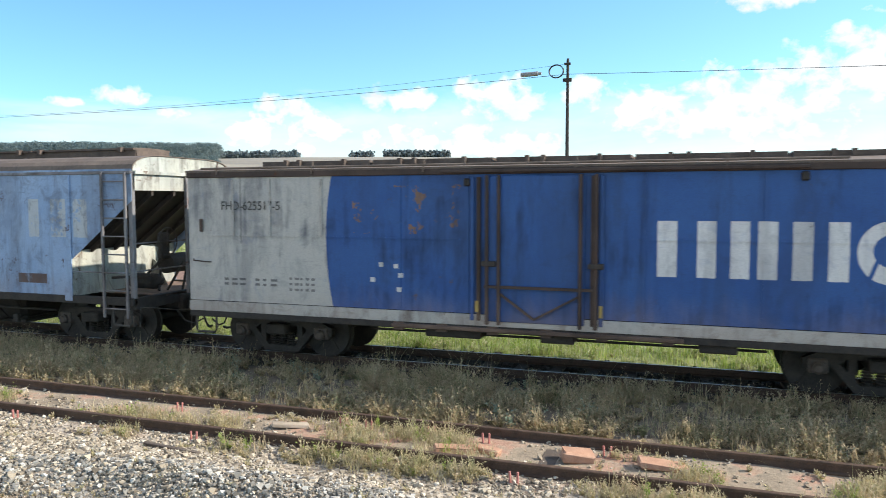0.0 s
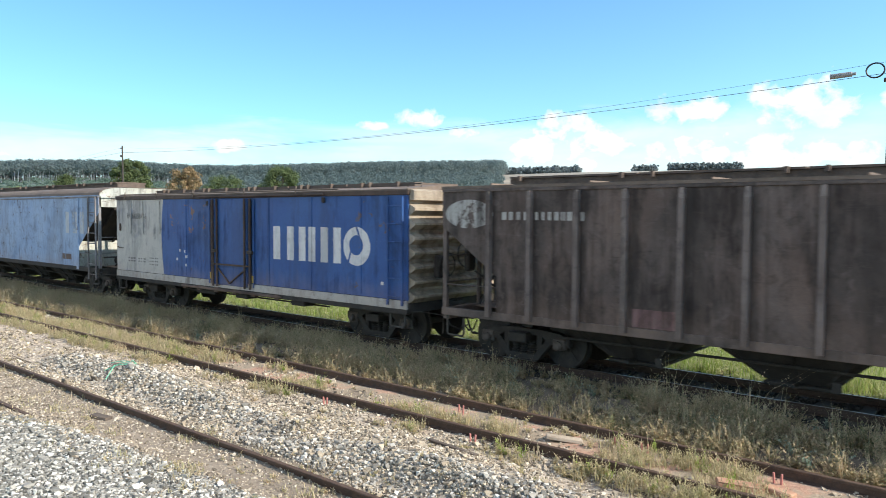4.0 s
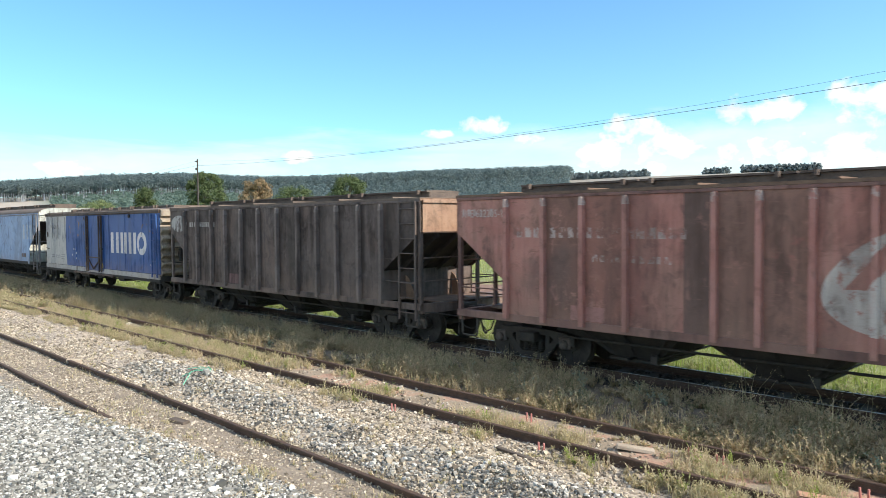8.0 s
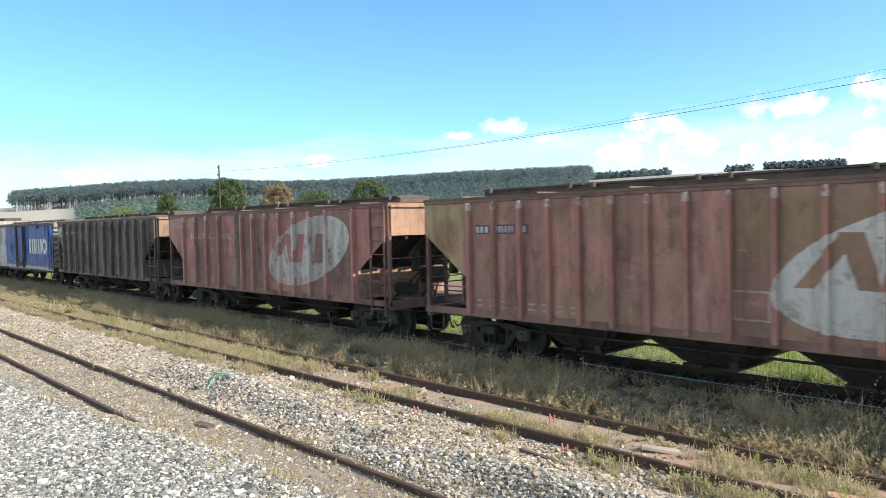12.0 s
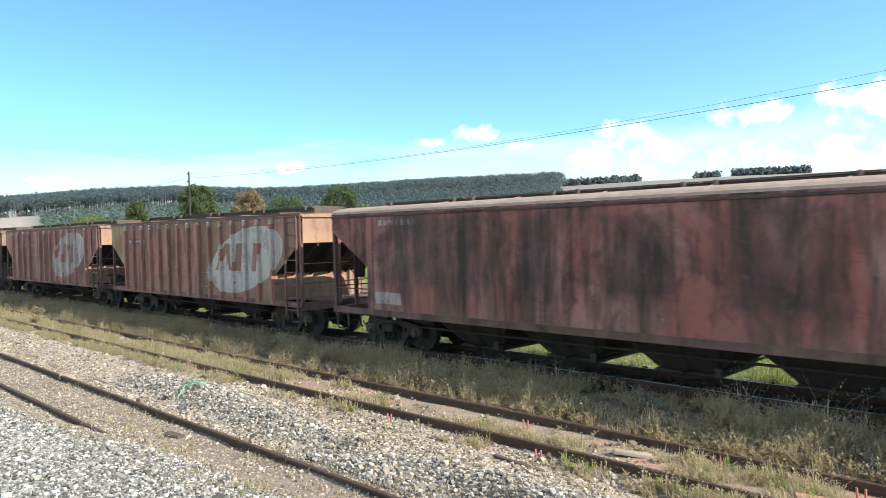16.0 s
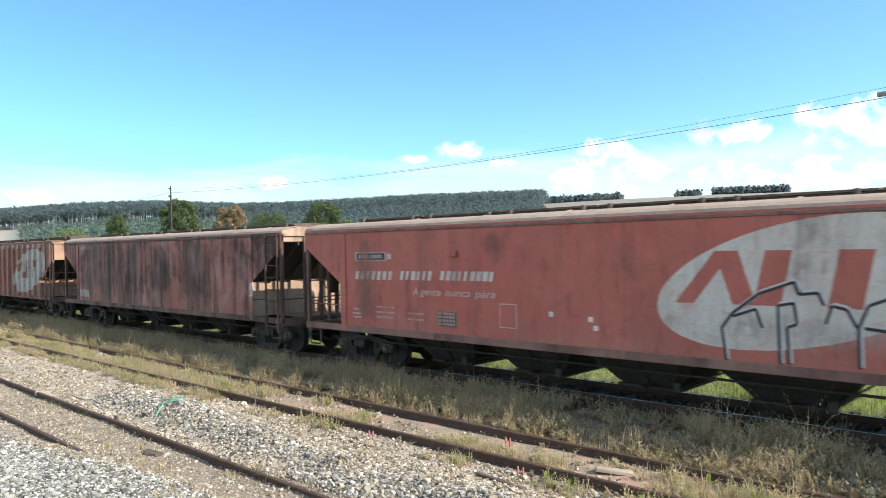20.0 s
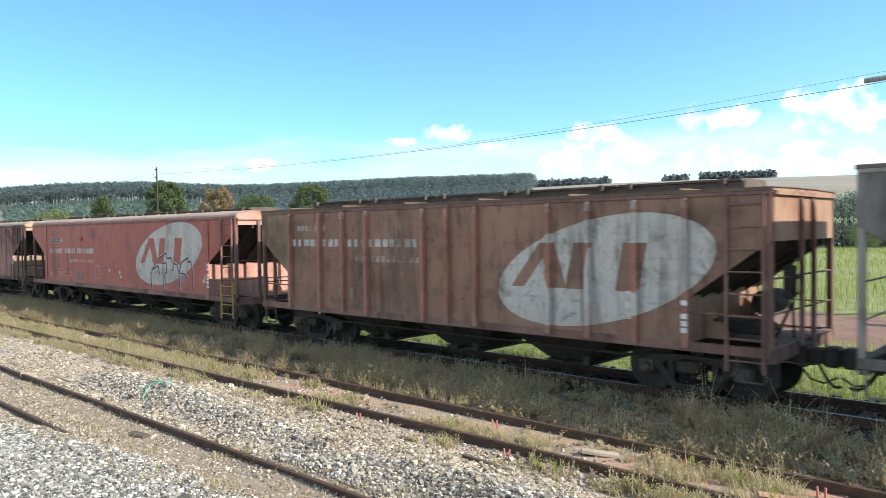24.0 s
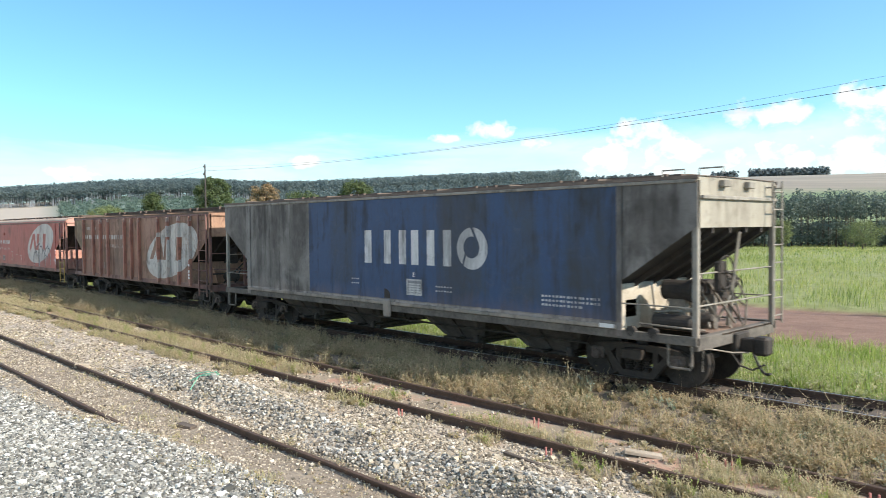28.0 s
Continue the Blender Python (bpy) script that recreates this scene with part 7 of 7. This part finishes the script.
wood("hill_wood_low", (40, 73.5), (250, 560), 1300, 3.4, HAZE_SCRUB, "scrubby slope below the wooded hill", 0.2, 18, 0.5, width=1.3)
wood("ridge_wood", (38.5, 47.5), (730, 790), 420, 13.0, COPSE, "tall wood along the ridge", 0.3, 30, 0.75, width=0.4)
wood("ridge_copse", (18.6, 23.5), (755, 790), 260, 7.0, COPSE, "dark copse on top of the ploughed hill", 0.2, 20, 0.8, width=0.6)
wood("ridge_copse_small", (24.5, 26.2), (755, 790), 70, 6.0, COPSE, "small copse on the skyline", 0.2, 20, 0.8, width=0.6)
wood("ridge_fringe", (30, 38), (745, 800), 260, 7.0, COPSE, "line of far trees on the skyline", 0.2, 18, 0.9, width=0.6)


# ---- small things in the yard ----
CLAY = plain("clay_tile", (0.36, 0.19, 0.12), (0.52, 0.32, 0.22), 0.85, 0.0, 8.0, 0.3)
PALE = plain("pale_board", (0.30, 0.245, 0.18), (0.46, 0.39, 0.31), 0.85, 0.0, 8.0, 0.3)
ROPE = plain("green_twine", (0.10, 0.42, 0.28), (0.20, 0.58, 0.42), 0.7)


def slab(name, x, y, sx, sy, sz, turn, mat, label, tilt=0.1):
    bm = bm_new()
    box(bm, -sx / 2, sx / 2, -sy / 2, sy / 2, 0, sz, min(sz, sx) * 0.15)
    for v in bm.verts:
        v.co += Vector([rng.uniform(-1, 1) * 0.12 * min(sx, sy) for _ in range(3)]) * 0.5
    ob = new(name, mesh_from(name, bm, mat))
    ob.location, ob.rotation_euler = (x, y, float(land(np.array(x), np.array(y))) + 0.005), (tilt * rng.uniform(-1, 1), tilt, turn)
    return tagged(ob, label, "debris")


slab("broken_tile", -1.2, 7.98, 0.34, 0.26, 0.10, 0.3, CLAY, "broken pinkish clay block between the siding's rails")
slab("broken_tile", -2.55, 7.74, 0.46, 0.16, 0.07, 0.5, CLAY, "broken clay tile on the siding")
slab("broken_tile", -2.2, 7.9, 0.30, 0.14, 0.06, -0.2, CLAY, "broken clay tile on the siding")
slab("broken_tile", -0.3, 8.0, 0.5, 0.2, 0.07, 0.2, CLAY, "broken clay tile on the siding")
slab("broken_board", -4.78, 7.97, 0.46, 0.13, 0.05, 0.55, PALE, "pale splintered board lying by the rail")
slab("broken_board", -5.6, 6.75, 0.7, 0.05, 0.035, 0.1, SLEEPER, "brown stick lying on the ballast")
slab("broken_board", -15.95, 5.05, 0.28, 0.13, 0.10, 1.2, PALE, "pale stub of wood by the rail")
slab("broken_board", -15.0, 5.5, 1.3, 0.03, 0.025, 0.15, PALE, "long pale stick on the ballast")
slab("rusty_scrap", -10.05, 4.56, 0.26, 0.14, 0.05, 0.4, SLEEPER, "rusty scrap lying in the near track")

for pts in (((-13.0, 6.45), (-12.75, 6.35), (-12.45, 6.3), (-12.2, 6.1)), ((-12.2, 6.1), (-12.35, 5.85), (-12.15, 5.6)), ((-12.9, 6.05), (-12.6, 6.15), (-12.3, 6.2), (-12.0, 5.95)), ((-12.5, 5.75), (-12.25, 5.95), (-11.95, 6.05))):
    bm = hose(bm_new(), [(x, y, float(land(np.array(x), np.array(y))) + 0.04 + 0.05 * (i % 2)) for i, (x, y) in enumerate(pts)], 0.008, 5)
    tagged(new("twine", mesh_from("twine", bm, ROPE)), "length of bright green twine caught on the ballast", "twine")

SPIKE = plain("red_spike", (0.40, 0.13, 0.11), (0.55, 0.25, 0.21), 0.7)
for x, y in ((-4.17, 8.22), (-3.82, 8.22), (-6.6, 8.15), (-2.3, 8.2), (-0.9, 8.2), (-5.6, 7.15), (-8.4, 7.15), (-1.7, 7.1), (-3.0, 8.25)):
    bm = bm_new()
    for d in (-0.035, 0.035):
        rod(bm, (d, 0, -0.05), (d * 1.2, 0, 0.10), 0.013, seg=6)
    ob = new("rail_clip", mesh_from("rail_clip", bm, SPIKE))
    ob.location = (x, y, -0.12)
    tagged(ob, "pair of faded red rail spikes beside the rail", "rail spike", "red spikes")



# ---- the train rolls off to the left, gathering speed ----
RUN = [
    (0.0, 0.00),
    (0.5, -1.66),
    (1.0, -3.34),
    (1.5, -5.04),
    (2.0, -6.75),
    (2.5, -8.49),
    (4.5, -15.50),
    (5.0, -17.35),
    (5.5, -19.19),
    (6.0, -20.95),
    (6.5, -22.76),
    (7.0, -24.54),
    (7.5, -26.36),
    (8.0, -28.22),
    (8.5, -30.10),
    (9.0, -32.01),
    (9.5, -33.93),
    (10.0, -35.79),
    (10.5, -37.61),
    (11.0, -39.46),
    (11.5, -41.38),
    (12.0, -43.35),
    (12.5, -45.32),
    (13.0, -47.30),
    (13.5, -49.28),
    (15.5, -57.17),
    (16.0, -59.21),
    (16.5, -61.27),
    (17.0, -63.30),
    (17.5, -65.28),
    (18.0, -67.25),
    (18.5, -69.25),
    (19.0, -71.27),
    (19.5, -73.32),
    (20.0, -75.41),
    (20.5, -77.56),
    (21.0, -79.74),
    (21.5, -81.94),
    (23.5, -90.86),
    (24.0, -92.98),
    (24.5, -95.13),
    (25.0, -97.31),
    (26.0, -101.87),
    (26.5, -104.09),
    (27.0, -106.30),
    (27.5, -108.52),
    (28.0, -110.74),
]
RUN_T, RUN_X = [t for t, x in RUN], [x for t, x in RUN]


def train_x(t):
    return float(np.interp(t, RUN_T, RUN_X))


def motions():
    times = RUN_T
    for root, x0 in CARS:
        walk(root, [(t, pose(x0 + train_x(t), MAIN, 0)) for t in times])
    ticks = [k * 28.0 / 210 for k in range(211)]
    for ob, x in WHEELSETS:
        walk(ob, [(t, pose(x, 0, WHEEL) @ Matrix.Rotation((train_x(t) - train_x(0)) / WHEEL, 4, "Y")) for t in ticks])


motions()
